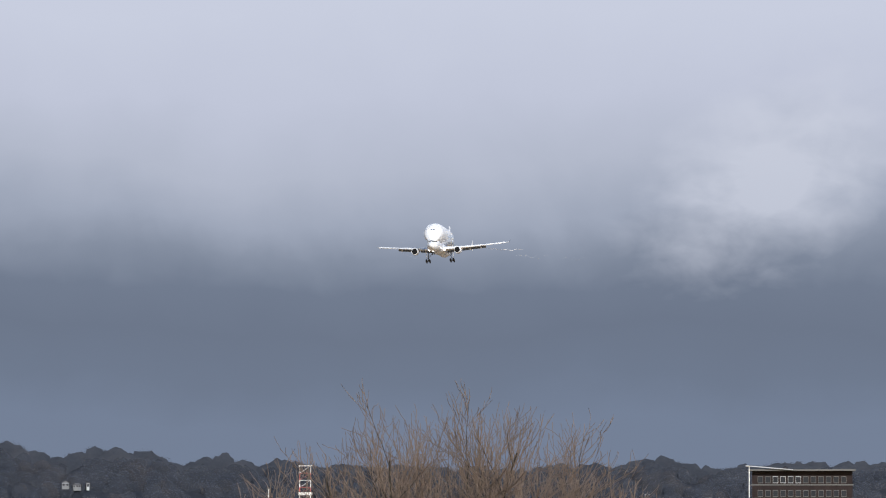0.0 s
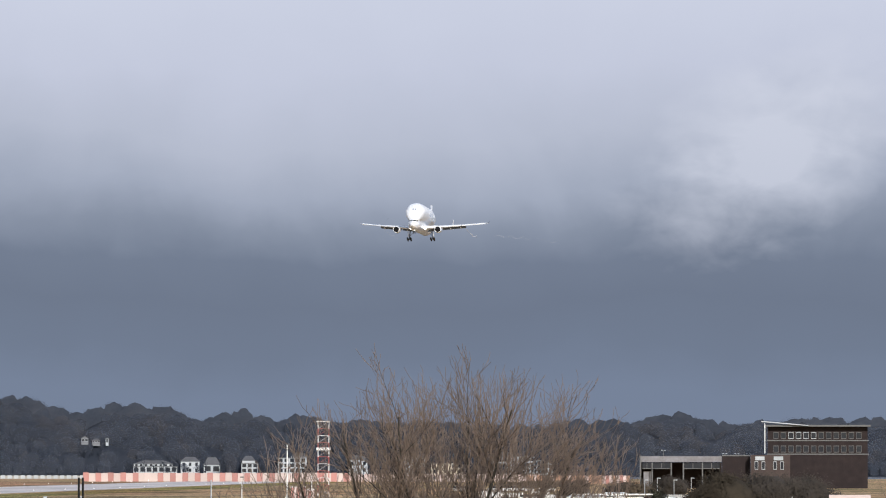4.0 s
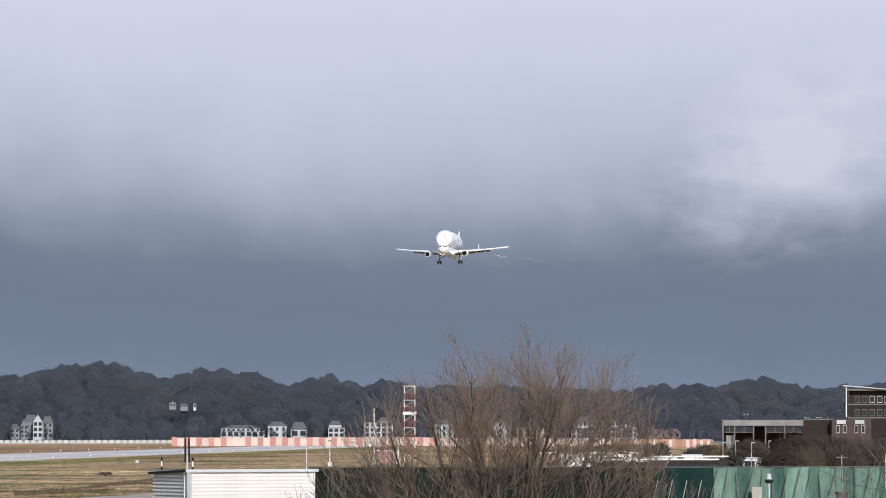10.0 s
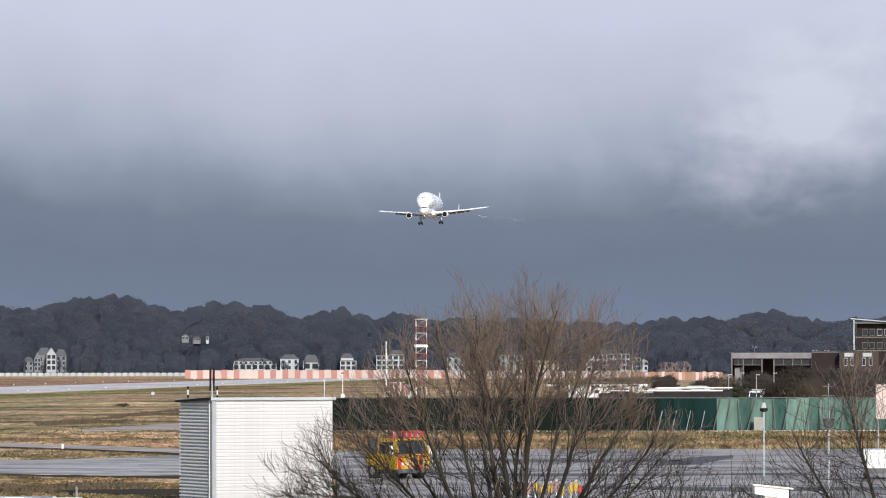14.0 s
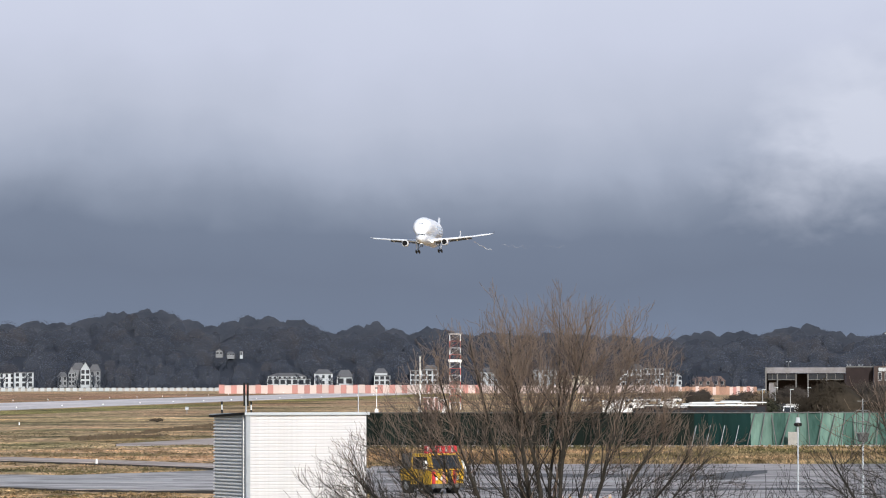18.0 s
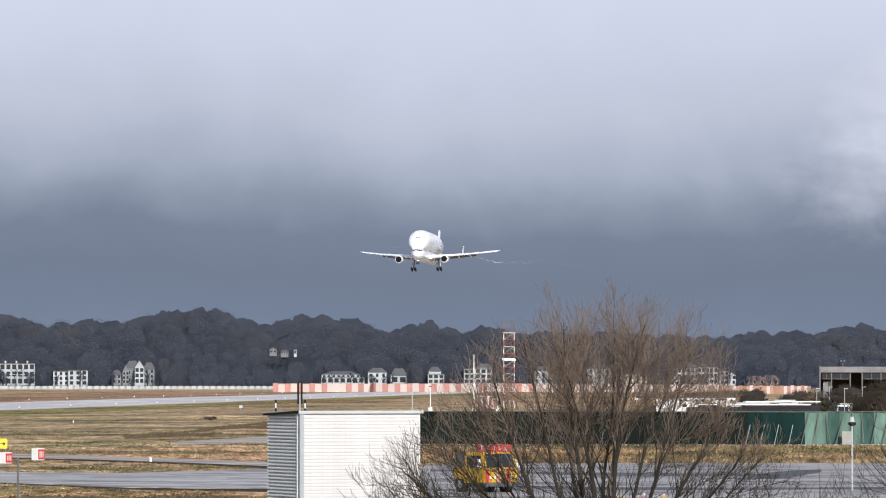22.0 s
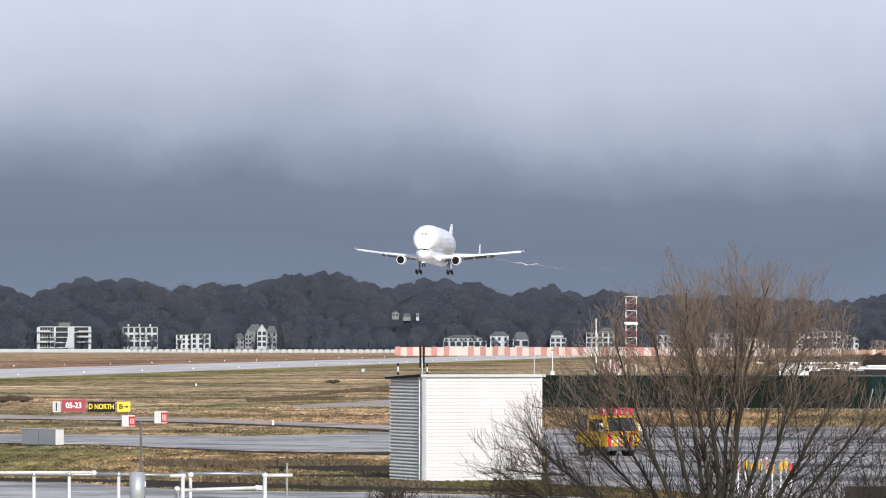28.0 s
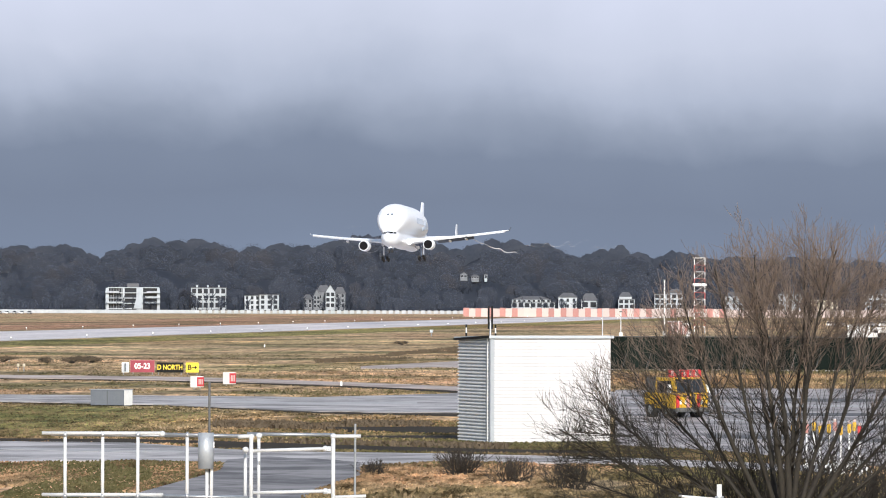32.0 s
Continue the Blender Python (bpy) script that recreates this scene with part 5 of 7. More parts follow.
def build_shed():
    t = thing("equipment_shed", facing(872, 228, 0, 22), "white profiled metal equipment shed with shade-grey gaps in its flank", "shed")
    w, dp, h = 6.1, 4.2, 5.03
    part("core", box(0.06, w, -0.03, dp, 0, h), M_SHEET, t, "white inner wall")
    part("flank_web", box(-0.02, 0.06, 0.05, dp, 0, h), M_WEB_SHADE, t, "recessed web of the flank, shade put into its grey")
    prof = [(0.0, 0.0), (-0.03, 0.0), (-0.10, 0.01), (-0.105, 0.03), (-0.10, 0.075), (-0.03, 0.095), (0.0, 0.095)]
    flat = [(0.0, 0.0), (-0.048, 0.0), (-0.060, 0.03), (-0.060, 0.13), (-0.048, 0.158), (0.0, 0.158)]
    slat = shared(loft([[(x, y, z) for y, z in flat] for x in (0.05, w)]), "sheet_rib", M_SHEET)
    # flank ribs are coloured whiter than the front's for their lit edges
    slat2 = shared(loft([[(y, x, z) for y, z in prof] for x in (0.05, dp)]), "sheet_rib", M_WHITE)
    for i in range(int(h / 0.165)):
        part("sheet_rib", slat, None, t).location = (0, 0, 0.02 + i * 0.165)
        part("sheet_rib", slat2, None, t).location = (0, 0, 0.02 + i * 0.165)
    part("corner_trim", box(-0.12, 0.10, -0.12, 0.10, 0, h + 0.04, 0.02), M_TRIM, t, "grey corner post")
    part("downpipe", tube((-0.1, 0.28, 0.1), (-0.1, 0.28, h), 0.06), M_STEEL, t)
    part("end_trim", box(w, w + 0.08, -0.07, 0.08, 0, h), M_SHEET, t)
    bm = loft([[(-0.22, -0.2, h), (w + 0.2, -0.2, h), (w + 0.2, dp + 0.2, h - 0.06), (-0.22, dp + 0.2, h - 0.06)], [(-0.22, -0.2, h + 0.14), (w + 0.2, -0.2, h + 0.14), (w + 0.2, dp + 0.2, h + 0.05), (-0.22, dp + 0.2, h + 0.05)]])
    part("roof", bm, M_WALL, t, "flat pale roof edge")
    part("eave_strip", loft([[(x, -0.2, h + 0.02), (x, dp + 0.2, h - 0.12), (x, dp + 0.2, h - 0.02), (x, -0.2, h + 0.15)] for x in (-0.26, -0.221)]), M_BLACK, t, "thin dark eave strip")
    part("plinth", box(-0.1, w + 0.1, -0.1, dp, -0.05, 0.06), M_CONCRETE, t)
    part("antenna_pole", tube((0, 0.2, h), (0, 0.2, h + 0.8), 0.05), M_STEEL, t)
    for dx in (-0.09, 0.09):
        part("antenna", tube((dx, 0.2, h + 0.45), (dx, 0.2, h + 1.55), 0.045), M_BLACK, t, "black rod antenna")
    # two banded posts on the roof, without any lamp
    for dx, dy in ((0.35, 0.4), (-0.05, 3.2)):
        lp = part("obstacle_lamp", tube((dx, dy, h + 0.25), (dx, dy, h + 0.5), 0.035), M_WHITE, t, "black and white banded roof post")
        part("post_band", tube((dx, dy, h + 0.5), (dx, dy, h + 0.66), 0.045), M_BLACK, lp)
        part("post_foot", tube((dx, dy, h + 0.05), (dx, dy, h + 0.25), 0.045), M_BLACK, lp)
    part("roof_mast", tube((w - 0.1, 0.5, h), (w - 0.1, 0.5, h + 1.45), 0.03), M_STEEL, t)


build_shed()


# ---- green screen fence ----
# shade and sunlight on the one green cloth are put into these colours
M_NET_SHADE = material("shade_black_screen_cloth", (0.012, 0.018, 0.016), (0.008, 0.013, 0.011), 0.15, 0.9, 0, 0.15, 6, (1, 1, 0.3), 0.25, 0.2, 0.08)
M_NET_DARK = material("shade_green_screen_cloth", (0.009, 0.029, 0.028), (0.006, 0.019, 0.019), 0.15, 0.9, 0, 0.15, 6, (1, 1, 0.3), 0.25, 0.2, 0.08)
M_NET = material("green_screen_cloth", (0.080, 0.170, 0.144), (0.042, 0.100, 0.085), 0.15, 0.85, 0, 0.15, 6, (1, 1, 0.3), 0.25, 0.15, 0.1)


# sunlit copy of the cloth, and a copy for shade bands between panels
M_NET_SUNLIT = material("sunlit_screen_cloth", (0.150, 0.245, 0.212), (0.062, 0.125, 0.108), 0.5, 0.8, 0, 0.15, 6, (1, 1, 0.3), 0.25, 0.2, 0.15)
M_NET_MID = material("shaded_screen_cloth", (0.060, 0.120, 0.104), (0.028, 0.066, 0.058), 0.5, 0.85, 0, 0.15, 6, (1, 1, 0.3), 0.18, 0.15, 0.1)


def build_screen():
    t = thing("screen_fence", facing(1761, 470), "green cloth screen fence on slanting steel props", "fence")
    unit = 470 / 8400
    h = 3.35
    # flank turned from the sun, and the sunlit run, told apart by cloth colour
    def run(a, b, ya, yb, mats, n, top, prop_m, r):
        for i in range(n):
            k0, k1 = i / n, (i + 1) / n
            x0, x1, y0, y1 = a + (b - a) * k0, a + (b - a) * k1, ya + (yb - ya) * k0, ya + (yb - ya) * k1
            bm = bmesh.new()
            rows = []
            lean = 0.25 * math.sin(i * 2.3)
            for s in range(6):
                for q in range(5):
                    f, g = s / 5, q / 4
                    sag = 0.16 * math.sin(f * math.pi) * math.sin(g * math.pi + i) + 0.07 * math.sin(f * 9 + g * 3 + i * 1.7)
                    slip = lean * math.sin(f * math.pi) * (1 - g)
                    rows.append(bm.verts.new((x0 + (x1 - x0) * f + slip, y0 + (y1 - y0) * f + sag, 0.1 + (h - 0.1) * g - (0.06 * math.sin(f * math.pi) if q == 4 else 0))))
            for s in range(5):
                for q in range(4):
                    bm.faces.new((rows[s * 5 + q], rows[s * 5 + 5 + q], rows[s * 5 + 6 + q], rows[s * 5 + 1 + q]))
            part("screen_panel", bm, mats[(i * 7 // 3) % len(mats)], t, "", True)
            part("post", tube((x0, y0 + 0.22, 0), (x0, y0 + 0.22, h + 0.1), 0.06, None, 8), M_DARKSTEEL, t)
            way = (0.75, 0.45, -0.5, 0.9, 0.3, -0.25, 0.6)[i % 7] if n > 20 else 0.45
            part("prop", tube((x0 - way * 0.5, y0 - 1.0, 0.05), (x0 + way * 0.5, y0 - 0.12, h * top), r, None, 8), prop_m, t)
            part("prop_foot", box(x0 - way * 0.5 - 0.55, x0 - way * 0.5 + 0.45, y0 - 1.15, y0 - 0.85, 0, 0.14, 0.02), M_PALE, t, "pale concrete foot")
        part("top_rail", tube((a, ya - 0.05, h), (b, yb - 0.05, h), 0.05), M_DARKSTEEL, t)
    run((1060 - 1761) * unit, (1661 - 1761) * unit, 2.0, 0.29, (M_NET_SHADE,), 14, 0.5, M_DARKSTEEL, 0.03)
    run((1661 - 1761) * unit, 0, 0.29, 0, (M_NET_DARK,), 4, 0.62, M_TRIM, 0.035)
    run(0, (2250 - 1761) * unit, 0, 8, (M_NET_SUNLIT, M_NET_MID, M_NET_SUNLIT, M_NET, M_NET_MID, M_NET_SUNLIT, M_NET), 24, 0.97, M_DARKSTEEL, 0.055)
    x = (1835 - 1761) * unit
    part("hatch", box(x - 0.48, x + 0.48, -0.35, -0.1, 0.1, 1.45, 0.02), M_CONCRETE, t, "pale grey hatch")
    part("kerb", box((1060 - 1761) * unit, (2250 - 1761) * unit, -0.6, -0.2, 0, 0.12), M_CONCRETE, t)


build_screen()


# ---- lattice mast, poles and hut by the runway ----
def build_mast():
    d = 1040
    t = thing("lattice_mast", facing(1239, d), "red and white lattice antenna mast", "mast")
    h, w = 16.4, 1.15
    FADED = material("faded_red_paint", (0.46, 0.11, 0.09), (0.36, 0.08, 0.07), 2, 0.6)
    n = 11
    for k in range(n):
        z0, z1 = h * k / n, h * (k + 1) / n
        mat = FADED if k % 2 == 1 else M_WHITE
        for sx in (-w, w):
            for sy in (-w, w):
                part("leg", tube((sx, sy, z0), (sx, sy, z1), 0.11, None, 6), mat, t)
        for sy in (-w, w):
            part("brace", tube((-w, sy, z0), (w, sy, z1), 0.03, None, 5), mat, t)
            part("cross_bar", tube((-w, sy, z1), (w, sy, z1), 0.06, None, 5), mat, t)
        for sx in (-w, w):
            part("brace", tube((sx, -w, z1), (sx, w, z0), 0.03, None, 5), mat, t)
    for z in (10.6,):
        part("antenna_panel", box(-1.5, 1.5, -w - 0.5, -w - 0.2, z - 0.3, z + 0.3), M_WHITE, t, "white antenna panel")
    part("platform", box(-1.5, 1.5, -1.5, 1.5, h, h + 0.15), M_WHITE, t)
    hut = thing("antenna_hut", facing(1196, 1010), "orange and white striped antenna hut", "hut")
    for k in range(5):
        part("wall_panel", box(-1.5 + k * 0.6, -0.9 + k * 0.6, 0, 2.4, 0, 2.6), (M_ORANGE, M_PALE)[k % 2], hut)
    part("roof", box(-1.6, 1.6, -0.1, 2.5, 2.6, 2.75), M_WHITE, hut)
    hut2 = thing("antenna_hut", facing(1216, 1000), "small pale equipment hut with an orange door", "hut")
    part("wall", box(-0.9, 0.9, 0, 1.8, 0, 2.2), M_PALE, hut2)
    part("door", box(-0.4, 0.4, -0.05, 0, 0.05, 1.9), M_ORANGE, hut2)
    part("roof", box(-1.0, 1.0, -0.1, 1.9, 2.2, 2.35), M_WHITE, hut2)
    for u, v, d, r in ((1177, 496, 960, 0.16), (1100, 552, 900, 0.09), (1219, 545, 900, 0.10)):
        p = thing("wind_mast", facing(u, d), "slender white pole with a small head", "pole", "white poles by the runway")
        z = level(v, d)
        part("pole", tube((0, 0, 0), (0, 0, z), r, r * 0.7, 8), M_WHITE, p)
        part("head", box(-0.3, 0.3, -0.1, 0.1, z - 0.15, z + 0.1), M_DARKSTEEL, p)
        part("base_box", box(-0.35, 0.35, -0.3, 0.3, 0, 1.0), M_WHITE, p)


build_mast()


M_LIT = glow("runway_lamp", (1.0, 0.96, 0.90), 1.2)


def edge_light(m, h=0.55, label="small white runway edge light"):
    t = thing("edge_light", m, label, "light", "runway edge lights")
    part("stem", tube((0, 0, 0), (0, 0, h), 0.05, None, 6), M_STEEL, t)
    part("lamp", ball((0, 0, h + 0.10), 0.14, None, (1, 1, 0.9), 1), M_LIT, t, "lit lamp glass")
    return t


first = edge_light(pose(runway_x(640, -30), 640, 0.0))
for y in range(700, 2080, 60):
    copy_thing(first, pose(runway_x(y, -30), y, 0.0))
for y in range(600, 2080, 60):
    copy_thing(first, pose(runway_x(y, 30), y, 0.0))
# approach and precision lamps on frangible stands
for u, v, top in ((765, 597, 585),):
    d = 57120 / (v - 535)
    t = thing("light_stand", facing(u, d), "pale lamp box on a slim post in the meadow", "light")
    h = level(top, d)
    part("post", tube((0, 0, 0), (0, 0, h * 0.6), 0.06, None, 8), M_STEEL, t)
    part("lamp_box", box(-0.32, 0.32, -0.25, 0.25, h * 0.55, h * 0.92, 0.04), M_WALL, t)
    part("cap", box(-0.42, 0.42, -0.3, 0.3, h * 0.95, h, 0.02), M_WALL, t)
t = thing("light_stand", facing(41, 455), "pair of pale lamps on a low stand", "light")
for x in (-0.28, 0.28):
    part("leg", tube((x, 0, 0), (x, 0, 0.45), 0.05, None, 6), M_STEEL, t)
    part("lamp", ball((x, 0, 0.6), 0.15, None, (1, 1, 1.2)), M_CREAM, t)
for u, v in ((606, 686), (1010, 668), (20, 643), (470, 617)):
    d = 57120 / (v - 535)
    t = thing("marker_post", facing(u, d), "short white marker post in the grass", "post")
    part("post", box(-0.08, 0.08, -0.05, 0.05, 0, 0.42, 0.01), M_WHITE, t)
    part("foot", box(-0.14, 0.14, -0.1, 0.1, 0, 0.06), M_DARKSTEEL, t)


# ---- signs ----
def text_mesh(words, size, mat, name):
    cu = bpy.data.curves.new(name, "FONT")
    cu.body, cu.size, cu.align_x, cu.align_y, cu.extrude = words, size, "CENTER", "CENTER", 0.012
    cu.offset = size * 0.022
    ob = bpy.data.objects.new(name, cu)
    scene.collection.objects.link(ob)
    dg = bpy.context.evaluated_depsgraph_get()
    me = bpy.data.meshes.new_from_object(ob.evaluated_get(dg))
    bpy.data.objects.remove(ob)
    me.materials.clear()
    me.materials.append(mat)
    return me


def sign_panel(t, x0, x1, z0, z1, face, name="sign_panel", frame_m=None):
    p = part(name, box(x0, x1, -0.12, 0.12, z0, z1, 0.02), frame_m or M_WHITE, t)
    part("face", box(x0 + 0.05, x1 - 0.05, -0.15, -0.118, z0 + 0.05, z1 - 0.05), face, p)
    return p


def lettering(t, words, x, z, size, mat, squeeze=1.0):
    ob = part("lettering", text_mesh(words, size, mat, "lettering"), None, t)
    ob.matrix_basis = pose(x, -0.165, z, 90) @ Matrix.Diagonal((squeeze, 1, 1, 1))


M_CABINET = material("grey_cabinet_paint", (0.165, 0.18, 0.205), (0.13, 0.145, 0.17), 1.5, 0.5)
M_FASCIA = material("weathered_grey_fascia", (0.22, 0.22, 0.245), (0.13, 0.125, 0.13), 0.3, 0.6, 0, 0.1, 5)


def build_signs():
    d = 436
    s = d / 8400
    t = thing("taxiway_sign", facing(287, d), "row of red, black and yellow taxiway sign panels", "sign")
    X = lambda u: (u - 287) * s
    pink = material("red_sign_face", (0.27, 0.018, 0.042), (0.22, 0.014, 0.035), 1, 0.45)
    rim = material("pale_red_sign_rim", (0.34, 0.10, 0.12), None, 1, 0.5)
    p = sign_panel(t, X(233), X(276), 0.22, 1.36, pink, frame_m=rim)
    lettering(p, "05-23", X(254.5), 0.79, 0.70, M_WHITE, 0.90)
    p = sign_panel(t, X(279.5), X(327), 0.22, 1.14, M_BLACK, frame_m=M_BLACK)
    lettering(p, "D NORTH", X(303), 0.68, 0.64, M_SIGNYELLOW, 0.80)
    p = sign_panel(t, X(331), X(354), 0.22, 1.14, M_SIGNYELLOW, frame_m=M_SIGNYELLOW)
    lettering(p, "B", X(337.5), 0.68, 0.68, M_BLACK)
    part("arrow", loft([[(X(342), y, 0.64), (X(347), y, 0.64), (X(347), y, 0.5), (X(351), y, 0.68), (X(347), y, 0.86), (X(347), y, 0.72), (X(342), y, 0.72)] for y in (-0.17, -0.14)]), M_BLACK, p)
    p = sign_panel(t, X(218), X(231), 0.22, 1.14, M_WALL, "side_panel")
    part("frame_bar", box(X(223), X(225), -0.17, -0.12, 0.3, 1.05), M_BLACK, p)
    for u in (221, 238, 272, 283, 323, 334, 351):
        part("foot", tube((X(u), 0, 0), (X(u), 0, 0.24), 0.04, None, 6), M_STEEL, t)
    for u, v, dd in ((351, 690, 364), (408, 684, 378)):
        h = thing("holding_sign", facing(u, dd, 0, 48), "white box sign with a red face", "sign", "small holding signs")
        z1 = level(668 if u < 380 else 661, dd)
        b = part("case", box(-0.42, 0.42, -0.34, 0.34, 0.18, z1, 0.03), M_WHITE, h)
        part("face", box(-0.37, 0.37, -0.37, -0.341, 0.26, z1 - 0.08), M_RED, b, "red sign face")
        for k in range(3):
            part("glyph_bar", box(-0.24 + 0.18 * k, -0.13 + 0.18 * k, -0.39, -0.37, 0.40, z1 - 0.24), M_PALE, b)
        for x in (-0.35, 0.35):
            part("foot", tube((x, 0, 0), (x, 0, 0.2), 0.04, None, 6), M_STEEL, h)
    # grey cabinet: sunlight on its end is painted as a white panel
    dd = 306
    c = thing("junction_cabinet", facing(202, dd, 0, -30), "grey sheet metal cabinet with its sunlit end painted white", "cabinet")
    s2 = dd / 8400
    part("body", box(-1.35, 1.15, -0.5, 0.5, 0.08, 1.06, 0.02), M_CABINET, c)
    part("end_panel", box(1.15, 1.2, -0.5, 0.5, 0.08, 1.06, 0.01), M_WHITE, c, "end panel painted white for the sun on it")
    for x in (-1.3, -0.08, 1.1):
        part("leg", box(x - 0.05, x + 0.05, -0.4, 0.4, 0, 0.1), M_DARKSTEEL, c)
    part("door_seam", box(-0.12, -0.07, -0.515, -0.5, 0.12, 1.02), M_DARKSTEEL, c)
    part("lid", box(-1.4, 1.22, -0.55, 0.55, 1.06, 1.10), M_TRIM, c)


build_signs()


# ---- pipe railing on a sluice deck ----
def build_railing():
    d = 90.0
    s = d / 8400
    t = thing("pipe_railing", facing(360, d), "galvanised pipe railing with a gate and white posts", "railing")
    P = lambda u, v, y=0.0: Vector(((u - 360) * s, y, level(v, d)))
    bright = material("white_galvanised_pipe", (0.74, 0.74, 0.74), (0.58, 0.59, 0.60), 5, 0.4, 0.25, 0.05)
    r = 0.033
    def pipe(name, a, b, y=0.0, m=None, rad=r):
        return part(name, tube(P(*a, y), P(*b, y), rad, None, 10), m or bright, t, "", True)
    for v in (769, 877.5):
        pipe("rail", (78, v), (292, v))
        pipe("rail", (290, v + 2), (442, v + 5), 0.0, M_STEEL)
        pipe("rail", (92, v + 4), (440, v + 7), 0.75, M_STEEL)
    for u in (119, 185, 247, 334):
        pipe("post", (u, 771), (u, 925))
        part("fitting", ball(P(u, 772), 0.05, None, (1, 1, 1.2)), M_STEEL, t, "", True)
        part("fitting", ball(P(u, 880), 0.05, None, (1, 1, 1.2)), M_STEEL, t, "", True)
    pipe("post", (377, 772), (377, 925))
    pipe("post", (369, 830), (369, 925))
    pipe("post", (447, 776), (447, 925), -0.02, None, 0.038)
    pipe("rail", (424, 775), (447, 774), -0.02, None, 0.038)
    pipe("post", (461, 772), (461, 925), 0.6)
    pipe("rail", (440, 772), (596, 773), 0.6, M_STEEL)
    pipe("post", (437, 797), (437, 925), 0.3)
    pipe("rail", (449, 800), (578, 796))
    pipe("rail", (449, 874), (578, 871))
    pipe("post", (592, 774), (592, 925), 0, None, 0.04)
    pipe("rail", (592, 774), (641, 774), 0, None, 0.036)
    pipe("rail", (592, 882), (650, 880))
    for u, v in ((447, 775), (592, 774), (437, 798), (578, 796), (578, 871), (461, 773), (290, 770)):
        part("fitting", ball(P(u, v), 0.058, None, (1.1, 1, 1)), bright, t, "", True)
    for v in (796, 871):
        part("hinge", box(P(580, v).x, P(588, v).x, -0.04, 0.04, P(580, v + 4).z, P(580, v - 4).z), M_TRIM, t)
    part("deck", box(P(40, 900).x, P(690, 900).x, -0.6, 1.6, -3.0 + 3.0, P(0, 922).z), M_CONCRETE, t, "concrete sluice deck")
    c = part("lamp_cabinet", tube(P(367, 831, -0.06), P(367, 768, -0.06), 0.145, 0.15, 16), M_TRIM, t, "grey rounded cabinet", True)
    part("clamp", box(P(374, 790).x, P(382, 790).x, -0.12, 0.02, P(0, 794).z, P(0, 784).z), M_STEEL, c)
    part("lamp_pole", tube(P(373, 860, 0.05), P(373, 678, 0.05), 0.022, None, 8), M_DARKSTEEL, t, "thin dark pole")
    p = thing("sensor_pole", facing(628, 92), "thin weathered pole with a black sensor box", "pole")
    z0, z1 = 0.0, level(752, 92)
    part("pole", tube((0.02, 0, z0), (0.03, 0, z1), 0.022, None, 8), M_STEEL, p)
    part("sensor", box(-0.12, -0.03, -0.05, 0.05, level(767, 92), level(758, 92)), M_BLACK, p, "black sensor box")


build_railing()


# ---- cameras on poles ----
def cctv(u, d, top, label, w=0.62, turn=12):
    t = thing("surveillance_camera", facing(u, d, 0, turn), label, "camera")
    z = top
    part("housing", loft([[(-w / 2, -0.06, z - 0.13), (w / 2, -0.06, z - 0.21), (w / 2, 0.1, z - 0.21), (-w / 2, 0.1, z - 0.13)], [(-w / 2, -0.06, z), (w / 2, -0.06, z - 0.07), (w / 2, 0.1, z - 0.07), (-w / 2, 0.1, z)]]), M_WHITE, t)
    part("sunshield", loft([[(-w / 2 - 0.03, y, z - 0.012), (w / 2 + 0.06, y, z - 0.072), (w / 2 + 0.06, y, z - 0.05), (-w / 2 - 0.03, y, z + 0.010)] for y in (-0.09, 0.13)]), M_WHITE, t)
    part("lens", tube((w / 2, 0.02, z - 0.14), (w / 2 + 0.03, 0.02, z - 0.142), 0.05, None, 12), M_GLASS, t)
    part("bracket", box(-0.09, 0.06, -0.03, 0.05, z - 0.36, z - 0.14), M_WHITE, t)
    part("pole", tube((-0.02, 0.01, 0), (-0.02, 0.01, z - 0.34), 0.05, None, 12), M_STEEL, t)
    return t


cctv(1856, 66, level(749, 66), "white surveillance camera housing on a steel pole", 0.48)
t = cctv(1250, 64, level(877, 64), "white surveillance camera with a small antenna stub", 0.62)
part("antenna_stub", tube((0.19, 0, level(880, 64)), (0.19, 0, level(857, 64)), 0.035, None, 12), M_WHITE, t)
part("antenna_foot", tube((0.19, 0, level(882, 64)), (0.19, 0, level(878, 64)), 0.06, None, 12), M_STEEL, t)
t = thing("camera_pole", facing(1844, 284), "white pole with a dome camera at its top", "pole")
z = level(605, 284)
part("pole", tube((0, 0, 0), (0, 0, z - 0.4), 0.055, 0.045, 10), M_WALL, t)
part("cap", tube((0, 0, z - 0.38), (0, 0, z), 0.17, 0.10, 14), M_WALL, t)
part("dome", ball((0, 0, z - 0.42), 0.2, None, (1.3, 1.3, 0.7)), M_BLACK, t, "dark camera dome")
t = thing("radio_pole", facing(1958, 232), "white pole with a lattice box and a bar antenna", "pole")
z = level(592, 232)
part("pole", tube((0, 0, 0), (0, 0, z), 0.05, 0.042, 10), M_WALL, t)
for k in range(4):
    a = math.pi / 2 * k
    part("cage_bar", tube((math.cos(a) * 0.3, math.sin(a) * 0.3, z - 1.1), (math.cos(a) * 0.3, math.sin(a) * 0.3, z), 0.03, None, 6), M_DARKSTEEL, t)
for k in (0, 0.55, 1.1):
    part("cage_ring", box(-0.33, 0.33, -0.33, 0.33, z - k - 0.04, z - k), M_DARKSTEEL, t)
part("lower_box", tube((0, 0, z - 1.55), (0, 0, z - 1.1), 0.22, 0.32, 12), M_DARKSTEEL, t)
